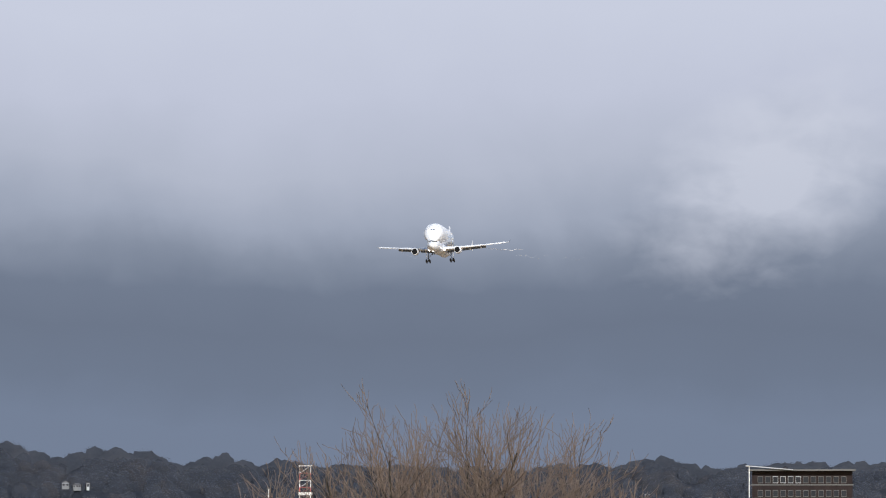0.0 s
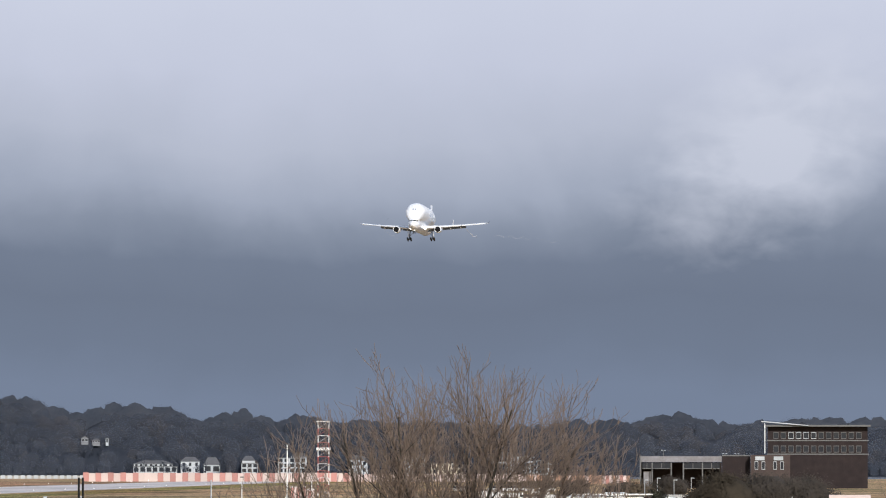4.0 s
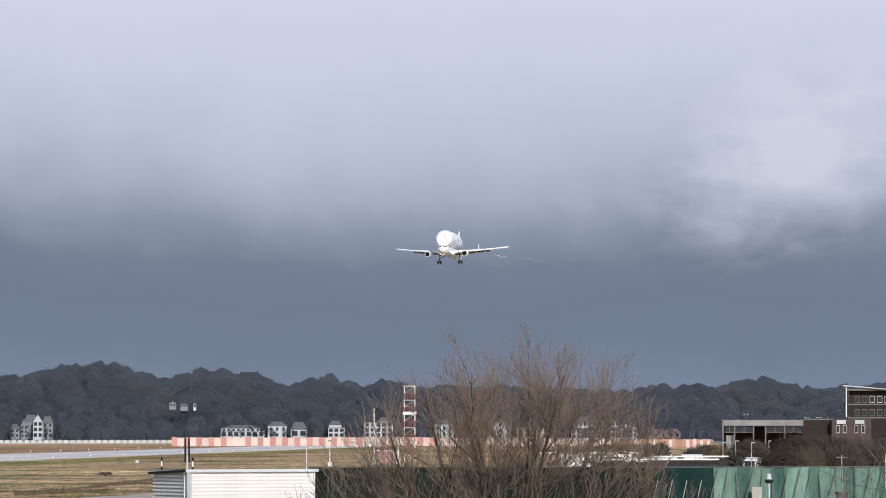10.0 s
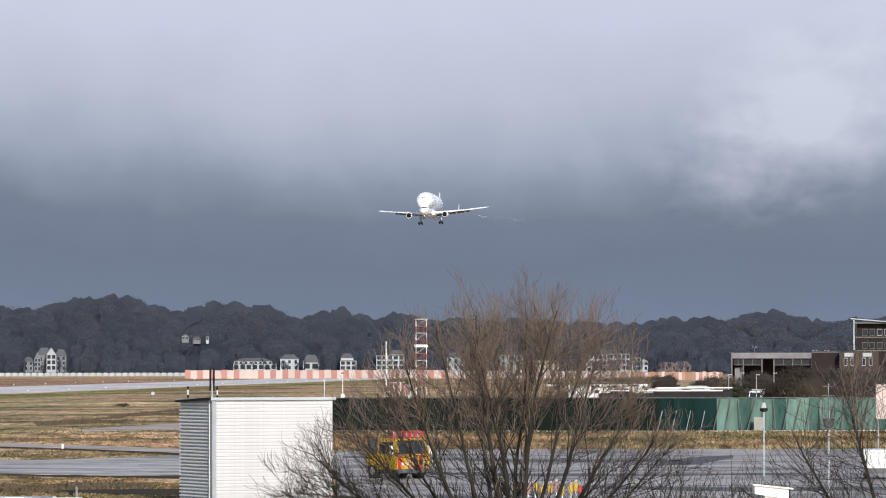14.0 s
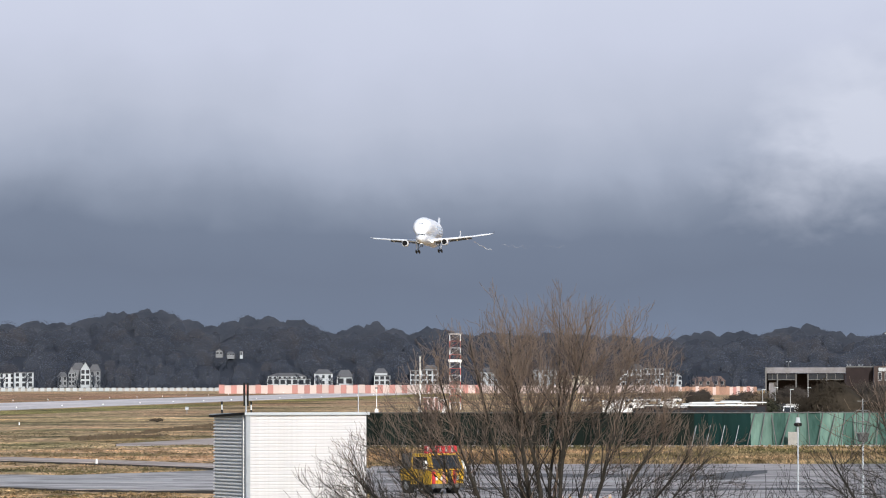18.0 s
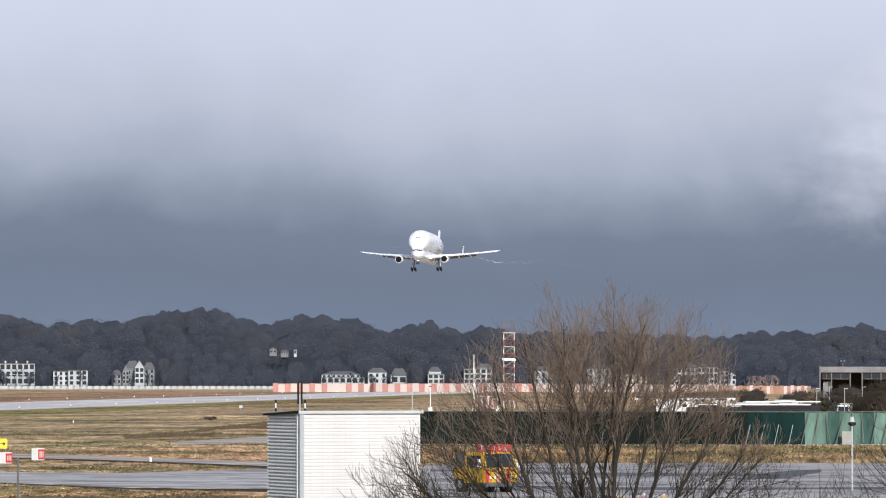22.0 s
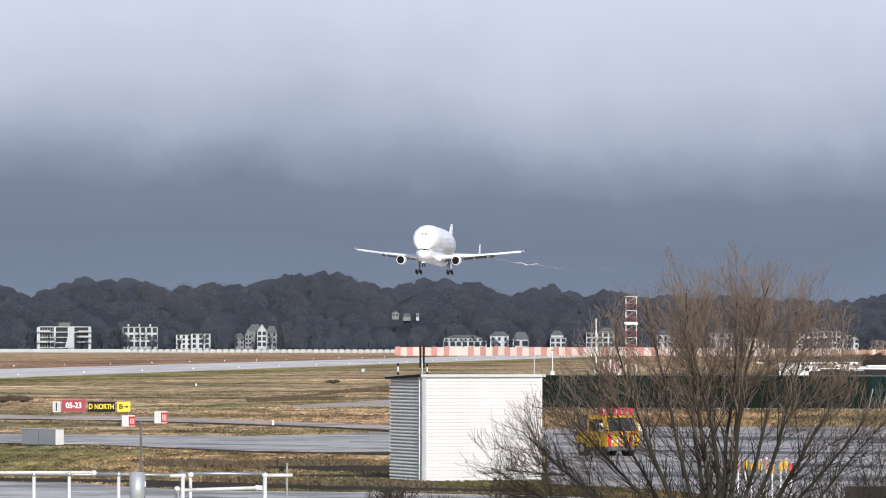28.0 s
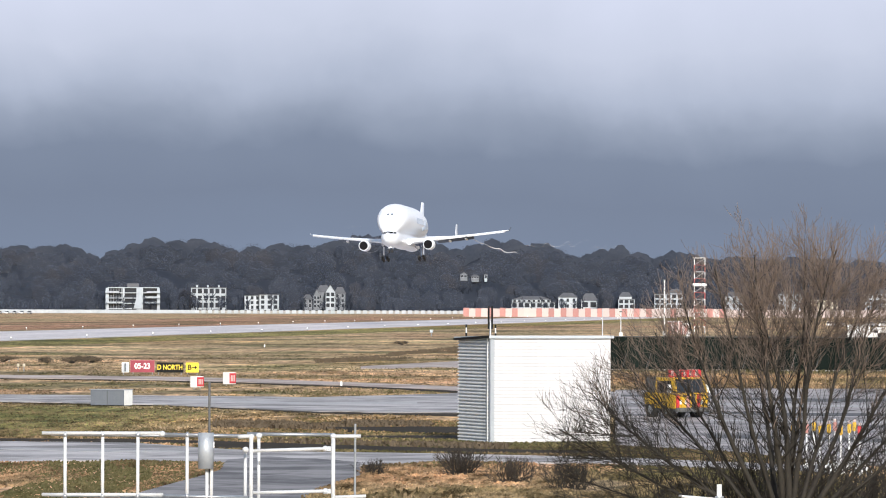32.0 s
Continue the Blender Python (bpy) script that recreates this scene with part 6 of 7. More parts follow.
part("antenna_mast", tube((0, 0, z), (0, 0, z + 0.55), 0.025, None, 6), M_STEEL, t)
part("antenna_bar", box(-0.26, 0.26, -0.02, 0.02, z + 0.41, z + 0.45), M_DARKSTEEL, t)


# ---- vehicles ----
def wheel(parent, x, y, r=0.5, w=0.3):
    k = part("wheel", tube((x - w / 2, y, r), (x + w / 2, y, r), r, None, 20), M_TYRE, parent, "black tyre")
    part("rim", tube((x - w / 2 - 0.01, y, r), (x + w / 2 + 0.01, y, r), r * 0.5, None, 14), M_STEEL, k)


def build_truck():
    """Yellow runway truck: its front looks to -y."""
    t = thing("runway_truck", facing(1189, 279, 0, 34), "yellow airport service truck with a red striped roof board", "truck")
    part("chassis", box(-1.05, 1.05, -2.0, 1.1, 0.45, 0.8), M_DARKSTEEL, t)
    part("cab", loft([[(-1.15, -2.1, 0.6), (1.15, -2.1, 0.6), (1.15, 0.0, 0.6), (-1.15, 0, 0.6)], [(-1.15, -2.15, 1.5), (1.15, -2.15, 1.5), (1.15, 0, 1.5), (-1.15, 0, 1.5)], [(-1.05, -1.75, 2.4), (1.05, -1.75, 2.4), (1.05, 0, 2.4), (-1.05, 0, 2.4)]]), M_YELLOW, t)
    part("windscreen", loft([[(-1.0, -2.17, 1.52), (1.0, -2.17, 1.52), (1.0, -2.1, 1.5), (-1.0, -2.1, 1.5)], [(-0.93, -1.83, 2.3), (0.93, -1.83, 2.3), (0.93, -1.76, 2.3), (-0.93, -1.76, 2.3)]]), M_WINDOW, t, "grey windscreen")
    for sx in (-1, 1):
        part("side_window", box(sx * 1.06, sx * 1.17, -1.6, -0.3, 1.5, 2.2), M_GLASS, t)
        part("headlight", box(sx * 0.62 - 0.22, sx * 0.62 + 0.22, -2.2, -2.1, 0.85, 1.1), M_WHITE, t)
        part("mirror", box(sx * 1.35 - 0.1, sx * 1.35 + 0.1, -1.9, -1.75, 1.5, 2.0), M_WHITE, t)
        for y in (-1.2, 0.55):
            wheel(t, sx * 0.95, y)
    part("tank", box(-1.15, 1.15, 0.1, 1.15, 0.8, 1.5, 0.05), M_YELLOW, t, "yellow rear body")
    part("rear_cover", box(-1.1, 1.1, 0.06, 1.1, 1.5, 2.4, 0.08), M_DARKSTEEL, t, "dark rear cover")
    for k in range(6):
        part("stripe", box(-1.1 + k * 0.37, -0.9 + k * 0.37, -2.22, -2.14, 0.55, 1.45), (M_RED, M_YELLOW, M_ORANGE, M_DARKSTEEL)[k % 4], t)
    board = part("roof_board", box(-1.1, 1.1, -1.5, -1.3, 2.42, 2.85), M_RED, t, "red and white striped roof board")
    for k in range(5):
        part("board_stripe", box(-1.0 + k * 0.42, -0.86 + k * 0.42, -1.53, -1.5, 2.48, 2.80), M_PALE, board)
    part("beacon", tube((0.8, -0.6, 2.4), (0.8, -0.6, 2.62), 0.1, 0.08, 12), M_ORANGE, t)
    part("bumper", box(-1.15, 1.15, -2.3, -2.1, 0.4, 0.65, 0.03), M_DARKSTEEL, t)


build_truck()


def build_beacons():
    for i, (u, c) in enumerate(((1404, 0), (1428, 2), (1441, 0), (1452, 1), (1467, 0), (1478, 2), (1488, 0), (1503, 1), (1512, 0), (1521, 3))):
        d = 192 + (i % 3) * 3
        t = thing("beacon_post", facing(u, d), "white post with a yellow and red warning lamp head", "post", "warning lamp posts")
        h = 1.85
        part("post", tube((0, 0, 0.12), (0, 0, 1.5), 0.035, None, 8), M_WHITE, t)
        part("head", box(-0.08, 0.08, -0.07, 0.07, 1.45, h, 0.03), (M_YELLOW, M_YELLOW, M_ORANGE, M_RED)[c], t, "warning lamp head")
        part("lamp", ball((0, -0.05, h + 0.05), 0.08), M_PALE, t)
        part("foot", loft([[(-0.22, -0.22, 0), (0.22, -0.22, 0), (0.22, 0.22, 0), (-0.22, 0.22, 0)], [(-0.1, -0.1, 0.18), (0.1, -0.1, 0.18), (0.1, 0.1, 0.18), (-0.1, 0.1, 0.18)]]), M_WHITE, t)
    t = thing("barrier_feet", facing(1505, 188), "white wedge barrier feet on the apron", "barrier")
    for x in (-0.55, 0.45):
        part("foot", loft([[(x - 0.5, -0.4, 0), (x + 0.5, -0.4, 0), (x + 0.5, 0.4, 0), (x - 0.5, 0.4, 0)], [(x - 0.25, -0.2, 0.45), (x + 0.15, -0.2, 0.45), (x + 0.15, 0.2, 0.45), (x - 0.25, 0.2, 0.45)]]), M_WHITE, t)
    c = thing("timber_crate", facing(1660, 190), "low dark timber crate on the apron", "crate")
    for k in range(4):
        part("board", box(-1.0, 1.0, -0.5, -0.45, 0.05 + k * 0.24, 0.25 + k * 0.24), M_BARK, c)
    part("core", box(-0.98, 0.98, -0.44, 0.5, 0.0, 1.0), M_MUD, c)


build_beacons()


def build_coach(u, d, label, length, turn=0.0, h=3.7):
    t = thing("coach", facing(u, d, 0, turn), label, "bus", "parked coaches")
    L = length / 2
    part("body", box(-L, L, 0, 2.5, 0.35, h - 0.35, 0.1), M_BRICK if h > 3.5 else M_DARKSTEEL, t, "dark coach body")
    part("roof", box(-L - 0.02, L + 0.02, -0.02, 2.52, h - 0.14, h, 0.05), M_WHITE, t, "white roof")
    part("roof_unit", box(-L * 0.2, L * 0.35, 0.5, 2.0, h, h + 0.16, 0.05), M_TRIM, t)
    n = int(length / 1.6)
    for i in range(n):
        x = -L + (i + 0.5) * length / n
        part("window", box(x - 0.7, x + 0.7, -0.03, 0, 1.5, h - 0.55), M_WINDOW, t)
    for x in (-L + 2.2, L - 2.5):
        k = part("wheel", tube((x, -0.02, 0.5), (x, 0.3, 0.5), 0.5, None, 18), M_TYRE, t)


build_coach(1662, 520, "long dark coach with a white roof behind the screen", 13.6, 0, 3.85)
build_coach(1722, 560, "white roofed coach parked behind the screen", 9, 4, 3.95)


def build_boxtruck(u, d, w, h, label):
    t = thing("box_truck", facing(u, d), label, "truck")
    part("cargo_box", box(-w / 2, w / 2, 0, 5, 0.7, h, 0.04), M_WHITE, t)
    part("chassis", box(-w / 2 + 0.1, w / 2 - 0.1, 0.1, 4.9, 0.4, 0.7), M_DARKSTEEL, t)
    for x in (-w / 2 + 0.25, w / 2 - 0.25):
        wheel(t, x, 1.0, 0.45)
        wheel(t, x, 4.0, 0.45)
    part("door_seam", box(-0.03, 0.03, -0.02, 0, 0.8, h - 0.1), M_TRIM, t)


build_boxtruck(1519, 525, 2.5, 4.35, "white box truck seen from behind")
build_boxtruck(2046, 276, 1.9, 1.75, "white van parked at the apron's edge")


def build_car(m, paint, label):
    t = thing("car", m, label, "car", "parked cars")
    def sec(x, w, z0, z1):
        return [(x, -w, z0), (x, w, z0), (x, w, z1), (x, -w, z1)]
    part("body", loft([sec(-2.15, 0.75, 0.45, 0.85), sec(-2.0, 0.85, 0.3, 0.95), sec(-0.9, 0.9, 0.28, 1.0), sec(1.2, 0.9, 0.28, 1.02), sec(2.0, 0.85, 0.3, 0.98), sec(2.15, 0.75, 0.45, 0.85)]), paint, t)
    part("cabin", loft([sec(-1.1, 0.8, 0.98, 1.0), sec(-0.5, 0.7, 0.98, 1.46), sec(1.0, 0.7, 0.98, 1.48), sec(1.75, 0.78, 0.98, 1.0)]), M_WINDOW, t, "glazed cabin")
    part("roof", loft([sec(-0.45, 0.68, 1.46, 1.5), sec(1.0, 0.68, 1.47, 1.52)]), paint, t)
    for x in (-1.35, 1.35):
        for y in (-0.82, 0.82):
            part("wheel", tube((x, y - 0.1, 0.32), (x, y + 0.1, 0.32), 0.32, None, 14), M_TYRE, t)
    return t


def build_van(m, paint, label):
    """A panel van, nose to -x."""
    t = thing("van", m, label, "van", "parked vans")
    def sec(x, w, z0, z1):
        return [(x, -w, z0), (x, w, z0), (x, w, z1), (x, -w, z1)]
    part("body", loft([sec(-2.6, 0.8, 0.5, 0.95), sec(-2.4, 0.92, 0.4, 1.15), sec(-1.75, 0.96, 0.35, 1.3), sec(-1.05, 0.94, 0.35, 2.25), sec(-0.6, 0.95, 0.35, 2.4), sec(2.4, 0.95, 0.35, 2.4), sec(2.55, 0.9, 0.45, 2.3)]), paint, t)
    part("windscreen", loft([[(-1.74, -0.8, 1.36), (-1.74, 0.8, 1.36), (-1.14, 0.76, 2.18), (-1.14, -0.76, 2.18)], [(-1.79, -0.8, 1.38), (-1.79, 0.8, 1.38), (-1.19, 0.76, 2.2), (-1.19, -0.76, 2.2)]]), M_WINDOW, t)
    for y in (-0.97, 0.97):
        part("side_window", box(-1.0, -0.2, y - 0.015, y + 0.015, 1.4, 2.0), M_WINDOW, t)
    part("rear_window", box(2.54, 2.575, -0.7, 0.7, 1.4, 2.0), M_WINDOW, t)
    for x in (-1.7, 1.6):
        for y in (-0.86, 0.86):
            part("wheel", tube((x, y - 0.11, 0.36), (x, y + 0.11, 0.36), 0.36, None, 14), M_TYRE, t)


M_SILVER = material("silver_car_paint", (0.45, 0.46, 0.48), None, 1, 0.3, 0.5, 0.0)
M_DARKCAR = material("dark_car_paint", (0.03, 0.032, 0.04), None, 1, 0.25, 0.0, 0.0)
rc = random.Random(3)
for i in range(26):
    u = 1470 + i * 13.0 + rc.uniform(-4, 4)
    d = rc.choice((900, 980, 1060, 1180, 1320))
    m = facing(u, d, 0.0, rc.choice((0, 90, 78, -12)))
    build_car(m, (M_WHITE, M_SILVER, M_DARKCAR, M_WHITE)[i % 4], ("white parked car behind the screen fence", "silver parked car behind the screen fence", "dark parked car behind the screen fence", "white parked car behind the screen fence")[i % 4])
for i in range(16):
    u = 1556 + i * 21.0 + rc.uniform(-5, 5)
    build_van(facing(u, rc.choice((690, 740, 800, 850)), 0.0, rc.choice((0, 90, 84, -90, 174))), (M_WHITE, M_WHITE, M_DARKCAR, M_WHITE, M_SILVER)[i % 5], ("white van parked behind the screen fence", "white van parked behind the screen fence", "dark van parked behind the screen fence", "white van parked behind the screen fence", "silver van parked behind the screen fence")[i % 5])
for i in range(6):
    build_car(facing(-10 + i * 13, 2380, 0, 80), (M_WHITE, M_SILVER)[i % 2], ("white car parked by the flood wall", "silver car parked by the flood wall")[i % 2])
for i in range(5):
    u, d = (1782, 1804, 1831, 1862, 1905)[i], (700, 720, 690, 740, 760)[i]
    t = thing("street_lamp", facing(u, d), "slim car park lamp with a white head", "lamp", "car park lamps")
    z = level(556 - i % 2 * 3, d)
    part("pole", tube((0, 0, 0), (0, 0, z), 0.08, 0.05, 8), M_STEEL, t)
    part("head", box(-0.08, 0.5, -0.12, 0.12, z - 0.03, z + 0.08, 0.02), M_WALL, t)
for u in (1828, 1934, 1955, 1975):
    t = thing("street_lamp", facing(u, 1560), "tall lamp mast with white heads behind the hall", "lamp", "tall lamp masts")
    z = level(507 if u < 1900 else 513, 1560)
    part("pole", tube((0, 0, 0), (0, 0, z), 0.12, 0.08, 8), M_DARKSTEEL, t)
    part("head", box(-0.8, -0.25, -0.2, 0.2, z - 0.05, z + 0.12), M_WALL, t)
    part("head", box(0.25, 0.8, -0.2, 0.2, z - 0.05, z + 0.12), M_WALL, t)


# ---- hall, offices and walls to the right ----
def build_hall():
    d = 1500
    s = d / 8400
    t = thing("open_hall", facing(1858, d), "dark open-fronted hall with a grey roof edge", "hall")
    X = lambda u: (u - 1858) * s
    Z = lambda v: level(v, d)
    part("roof", box(X(1789), X(1928), 0, 16, Z(527), Z(517)), M_FASCIA, t, "grey roof edge")
    # darkest tones on walls and columns paint the shade inside the hall
    part("back_wall", box(X(1789), X(1928), 15, 15.6, 0, Z(528)), M_BRICK, t)
    part("side_wall", box(X(1786.5), X(1789), -0.4, 16, 0, Z(516)), M_DARKSTEEL, t)
    part("side_wall", box(X(1926), X(1928), 0.2, 15, 0, Z(528)), M_BRICK, t)
    for u in (1808, 1841, 1862, 1895):
        part("column", box(X(u) - 0.2, X(u) + 0.2, 0.3, 0.7, 0, Z(528)), M_DARKSTEEL, t)
    part("pale_panel", box(X(1793), X(1806), 3.0, 3.2, 0, Z(543)), M_FASCIA, t, "pale wall panel in the hall")
    for a, b in ((1791, 1807), (1809, 1840), (1863, 1894), (1896, 1925)):
        g = part("glazed_band", box(X(a), X(b), 0.9, 1.0, Z(538), Z(528.4)), M_WINDOW, t, "grey glazing under the roof")
        part("glazing_bar", box(X(a), X(b), 0.8, 0.9, Z(539), Z(538)), M_DARKSTEEL, g)
        part("glazing_bar", box(X((a + b) / 2) - 0.08, X((a + b) / 2) + 0.08, 0.82, 0.9, Z(538), Z(528.4)), M_DARKSTEEL, g)
    w = thing("brick_office", facing(1953, d), "low dark brick office wing", "building")
    part("wall", box(-(1953 - 1929) * s, (1977 - 1953) * s, 0, 14, 0, Z(517)), M_BRICK, w)
    part("roof", box(-(1953 - 1929) * s, (1977 - 1953) * s, -0.2, 14, Z(517), Z(515)), M_DARKSTEEL, w)
    o = thing("office_wing", facing(2010, d - 5), "dark brick office with white window bays", "building")
    U = lambda u: (u - 2010) * s
    part("wall", box(U(1978), U(2046), 0, 12, 0, Z(515)), M_BRICK_WING, o)
    for u in (1988, 2000, 2020, 2032):
        f = part("window", box(U(u - 3), U(u + 3), -0.08, 0.05, Z(540), Z(526)), M_WALL, o)
        part("pane", box(U(u - 2.4), U(u + 2.4), -0.12, -0.08, Z(539), Z(527)), M_WINDOW, f)
    for u in (1994, 2026):
        part("bay", box(U(u - 8), U(u + 8), -0.6, 0, Z(524), Z(517.5)), M_WALL, o)
    b = thing("brick_building", facing(2062, d + 30), "tall dark brick building with a canopy roof", "building")
    V = lambda u: (u - 2062) * (d + 30) / 8400
    part("wall", box(V(2008), V(2180), 0, 18, 0, level(466, d + 30)), M_BRICK, b)
    part("roof", box(V(2003), V(2185), -3, 19, level(466, d + 30), level(463, d + 30)), M_DARKSTEEL, b)
    part("canopy", loft([[(V(1997), y, level(454.5, d)), (V(2078), y, level(462, d)), (V(2078), y, level(463.5, d)), (V(1997), y, level(456.5, d))] for y in (-4, 6)]), M_TRIM, b, "slanting pale canopy roof")
    part("canopy_post", tube((V(2003), -3.5, level(512, d)), (V(2003), -3.5, level(458, d)), 0.16, None, 10), M_WHITE, b, "white canopy post")
    for r, v in enumerate((478, 502)):
        part("floor_band", box(V(2006), V(2182), -0.12, 0, level(v + 12, d), level(v + 10, d)), M_DARKSTEEL, b)
        for k in range(12):
            u = 2022 + k * 13
            f = part("window", box(V(u - 4.5), V(u + 4.5), -0.12, 0.05, level(v + 8, d), level(v - 4, d)), M_WALL if 2040 < u < 2100 and r == 0 else M_DARKSTEEL, b)
            part("pane", box(V(u - 4), V(u + 4), -0.16, -0.12, level(v + 7, d), level(v - 3, d)), M_WINDOW, f)
    g = thing("orange_wall", facing(1684, 1900), "weathered orange and white site wall", "wall")
    G = lambda u: (u - 1684) * 1900 / 8400
    rust = material("rusty_orange_panel", (0.37, 0.215, 0.155), (0.29, 0.18, 0.135), 0.15, 0.85, 0, 0.1, 6, (1, 1, 0.4), 0.3, 0.2)
    u = 1592
    k = 0
    while u < 1772:
        w_ = 6
        part("wall_panel", box(G(u), G(u + w_) - 0.04, 0, 0.4, 0, level(551 - (k % 3 == 0) * 1.0, 1900)), (rust, rust, M_PALE, rust, rust)[k % 5] if u < 1725 else (M_PALE, rust, M_PALE, M_ORANGE)[k % 4], g)
        u += w_
        k += 1
    e = thing("advert_panel", facing(2062, 300), "tall faded pinkish white panel on posts", "panel")
    part("board", box(-0.75, 1.6, -0.05, 0.05, level(634, 300), level(573, 300)), M_PALE, e)
    for x in (-0.6, 1.4):
        part("post", tube((x, 0.1, 0), (x, 0.1, level(580, 300)), 0.05, None, 8), M_STEEL, e)


build_hall()


# ---- shrubs, reeds and grass ----
def leafy_bush(u, d, w, h, label, seed, mat, leaf=0.16, n=2600, name="bush", z=0.0):
    rng = np.random.default_rng(seed)
    t = thing(name, facing(u, d, z), label, "tree" if name == "far_tree" else "bush", "bare trees before the villas" if name == "far_tree" else "bushes")
    lines, cs = [], []
    for i in range(26):
        a, r = rng.uniform(0, 6.28), rng.random() ** 0.5
        tip = np.array([math.cos(a) * r * w / 2, math.sin(a) * r * w / 2, h * (0.45 + 0.55 * math.sqrt(max(0, 1 - r * r))) * rng.uniform(0.8, 1.05)])
        pts = np.array([[0.02 * i % 0.2, 0, 0], tip * np.array([0.45, 0.45, 0.55]), tip])
        lines.append((pts, [0.05, 0.03, 0.01]))
        k = n // 26
        q = rng.normal(size=(k, 3)) * np.array([w, w, h * 0.92]) * (0.08 if n >= 6000 else 0.13)
        cs.append(tip * np.array([0.9, 0.9, 0.85]) + q - np.array([0, 0, h * 0.08]))
    v, f = tubes(lines, 4)
    part("stem", mesh_from("stem", v, f, mat if name == "far_tree" else M_BARK), None, t)
    c = np.concatenate(cs)
    c[:, 2] = np.abs(c[:, 2])
    if n >= 6000:
        bm = ball((0, 0, h * 0.42), 1.0, None, (w * 0.35, w * 0.33, h * 0.38), 4)
        for q in bm.verts:
            k = 1 + 0.10 * noise.noise(q.co * 0.9) + 0.08 * noise.noise(q.co * 2.6) + 0.05 * noise.noise(q.co * 7.0)
            q.co = Vector((q.co.x * k, q.co.y * k, max(0.0, h * 0.42 + (q.co.z - h * 0.42) * k)))
        part("core", bm, mat, t, "", True)
    part("crown", crown_mesh("crown", c, c - np.array([0, 0, h * 0.3]) + np.array([0, -0.7 * w, 0.3 * w]) * (name == "far_tree" or n >= 6000), rng.uniform(0.5, 1.2, len(c)) * leaf, rng, mat), None, t)


leafy_bush(1916, 575, 8.8, 7.0, "large dark olive-brown bush behind the screen", 1, M_BRUSH, 0.11, 26000)
leafy_bush(1838, 1000, 8.0, 5.6, "brown leafless bush in the car park", 2, M_SPRIG, 0.13, 12000)
leafy_bush(1752, 930, 8.5, 4.4, "dark brown leafless bush in the car park", 61, M_SPRIG, 0.13, 12000)
leafy_bush(1798, 600, 2.8, 4.6, "dark green bush in the car park", 3, M_SHRUB, 0.14, 2200)
leafy_bush(1668, 900, 5.6, 5.2, "round brown leafless bush", 4, M_SPRIG, 0.12, 12000)
leafy_bush(1985, 620, 10.5, 7.2, "brown bush beside the hall", 5, M_SPRIG, 0.11, 14000)
leafy_bush(1772, 820, 5.6, 5.2, "brown leafless bush in the car park", 63, M_THICKET, 0.13, 3600)
leafy_bush(2050, 640, 9.0, 6.6, "brown bush before the office wing", 65, M_SPRIG, 0.11, 9000)
leafy_bush(1600, 1480, 18.0, 2.6, "low brown scrub behind the car park", 66, M_THICKET, 0.14, 5000)
leafy_bush(1640, 1540, 18.0, 2.6, "low brown scrub behind the car park", 67, M_THICKET, 0.14, 5000)
leafy_bush(1330, 700, 6, 2.2, "low brown scrub beside the runway", 6, M_THICKET, 0.15, 1800)
leafy_bush(1420, 720, 8, 2.0, "low brown scrub beside the runway", 7, M_THICKET, 0.15, 1800)


def scrub(u, d, w, h, seed, label, n=90):
    rng = np.random.default_rng(seed)
    t = thing("shrub", facing(u, d), label, "shrub", "bare shrubs")
    lines, fine = [], []
    for i in range(n):
        p = np.array([rng.normal() * w * 0.12, rng.normal() * w * 0.12, 0])
        a = rng.normal() * 0.55
        b = rng.normal() * 0.5
        q, r = grow(rng, p, (math.sin(a), b * 0.6, math.cos(a)), h * rng.uniform(0.6, 1.1), 0.012, 6, 0.2, 0.9)
        lines.append((q, r + 0.004))
        for k in range(7):
            p2, d2 = offshoot(rng, q, rng.uniform(0.25, 1), rng.uniform(0.4, 0.9))
            q2, r2 = grow(rng, p2, d2, h * rng.uniform(0.15, 0.4), 0.007, 3, 0.3, 0.6)
            fine.append((q2, r2 + 0.003))
    v, f = tubes(lines, 3)
    part("stem", big_mesh("stem", v, f, M_BARK), None, t)
    v, f = tubes(fine, 3)
    tagged(part("twig_mass", big_mesh("twig_mass", v, f, M_SPRIG), None, t), kind="stuff")


scrub(1690, 121, 3.4, 3.9, 51, "tall bare shrub in front of the apron", 90)
scrub(1760, 123, 4.0, 3.6, 52, "bare shrub in front of the apron", 120)
scrub(1835, 120, 4.2, 3.2, 53, "bare shrub in front of the apron", 120)
scrub(1905, 122, 4.0, 3.2, 54, "bare shrub in front of the apron", 120)
scrub(1395, 114, 4.2, 3.7, 57, "dense bare undergrowth at the willow's foot", 85)
scrub(1600, 119, 3.6, 3.0, 55, "bare undergrowth beside the willow", 90)
scrub(1180, 118, 3.4, 2.4, 56, "bare undergrowth beside the willow", 80)
scrub(818, 186, 2.0, 1.1, 21, "dry brown shrub in the meadow")
scrub(915, 178, 2.6, 1.0, 22, "sparse bare shrub in the meadow", 60)
scrub(1010, 172, 2.6, 1.1, 23, "sparse bare shrub in the meadow", 60)
scrub(660, 186, 1.6, 0.6, 24, "low dry shrub beside the road", 40)
scrub(1940, 126, 3.8, 3.2, 30, "tangled bare shrub by the apron", 140)
scrub(2050, 124, 4.2, 3.2, 31, "bare shrub beside the tree", 80)
scrub(1730, 128, 3.0, 2.0, 32, "tangled bare shrub by the apron", 90)
scrub(1900, 130, 3.4, 2.6, 25, "tangled bare shrub by the apron", 120)
scrub(1790, 140, 3.0, 2.2, 26, "tangled bare shrub by the apron", 90)
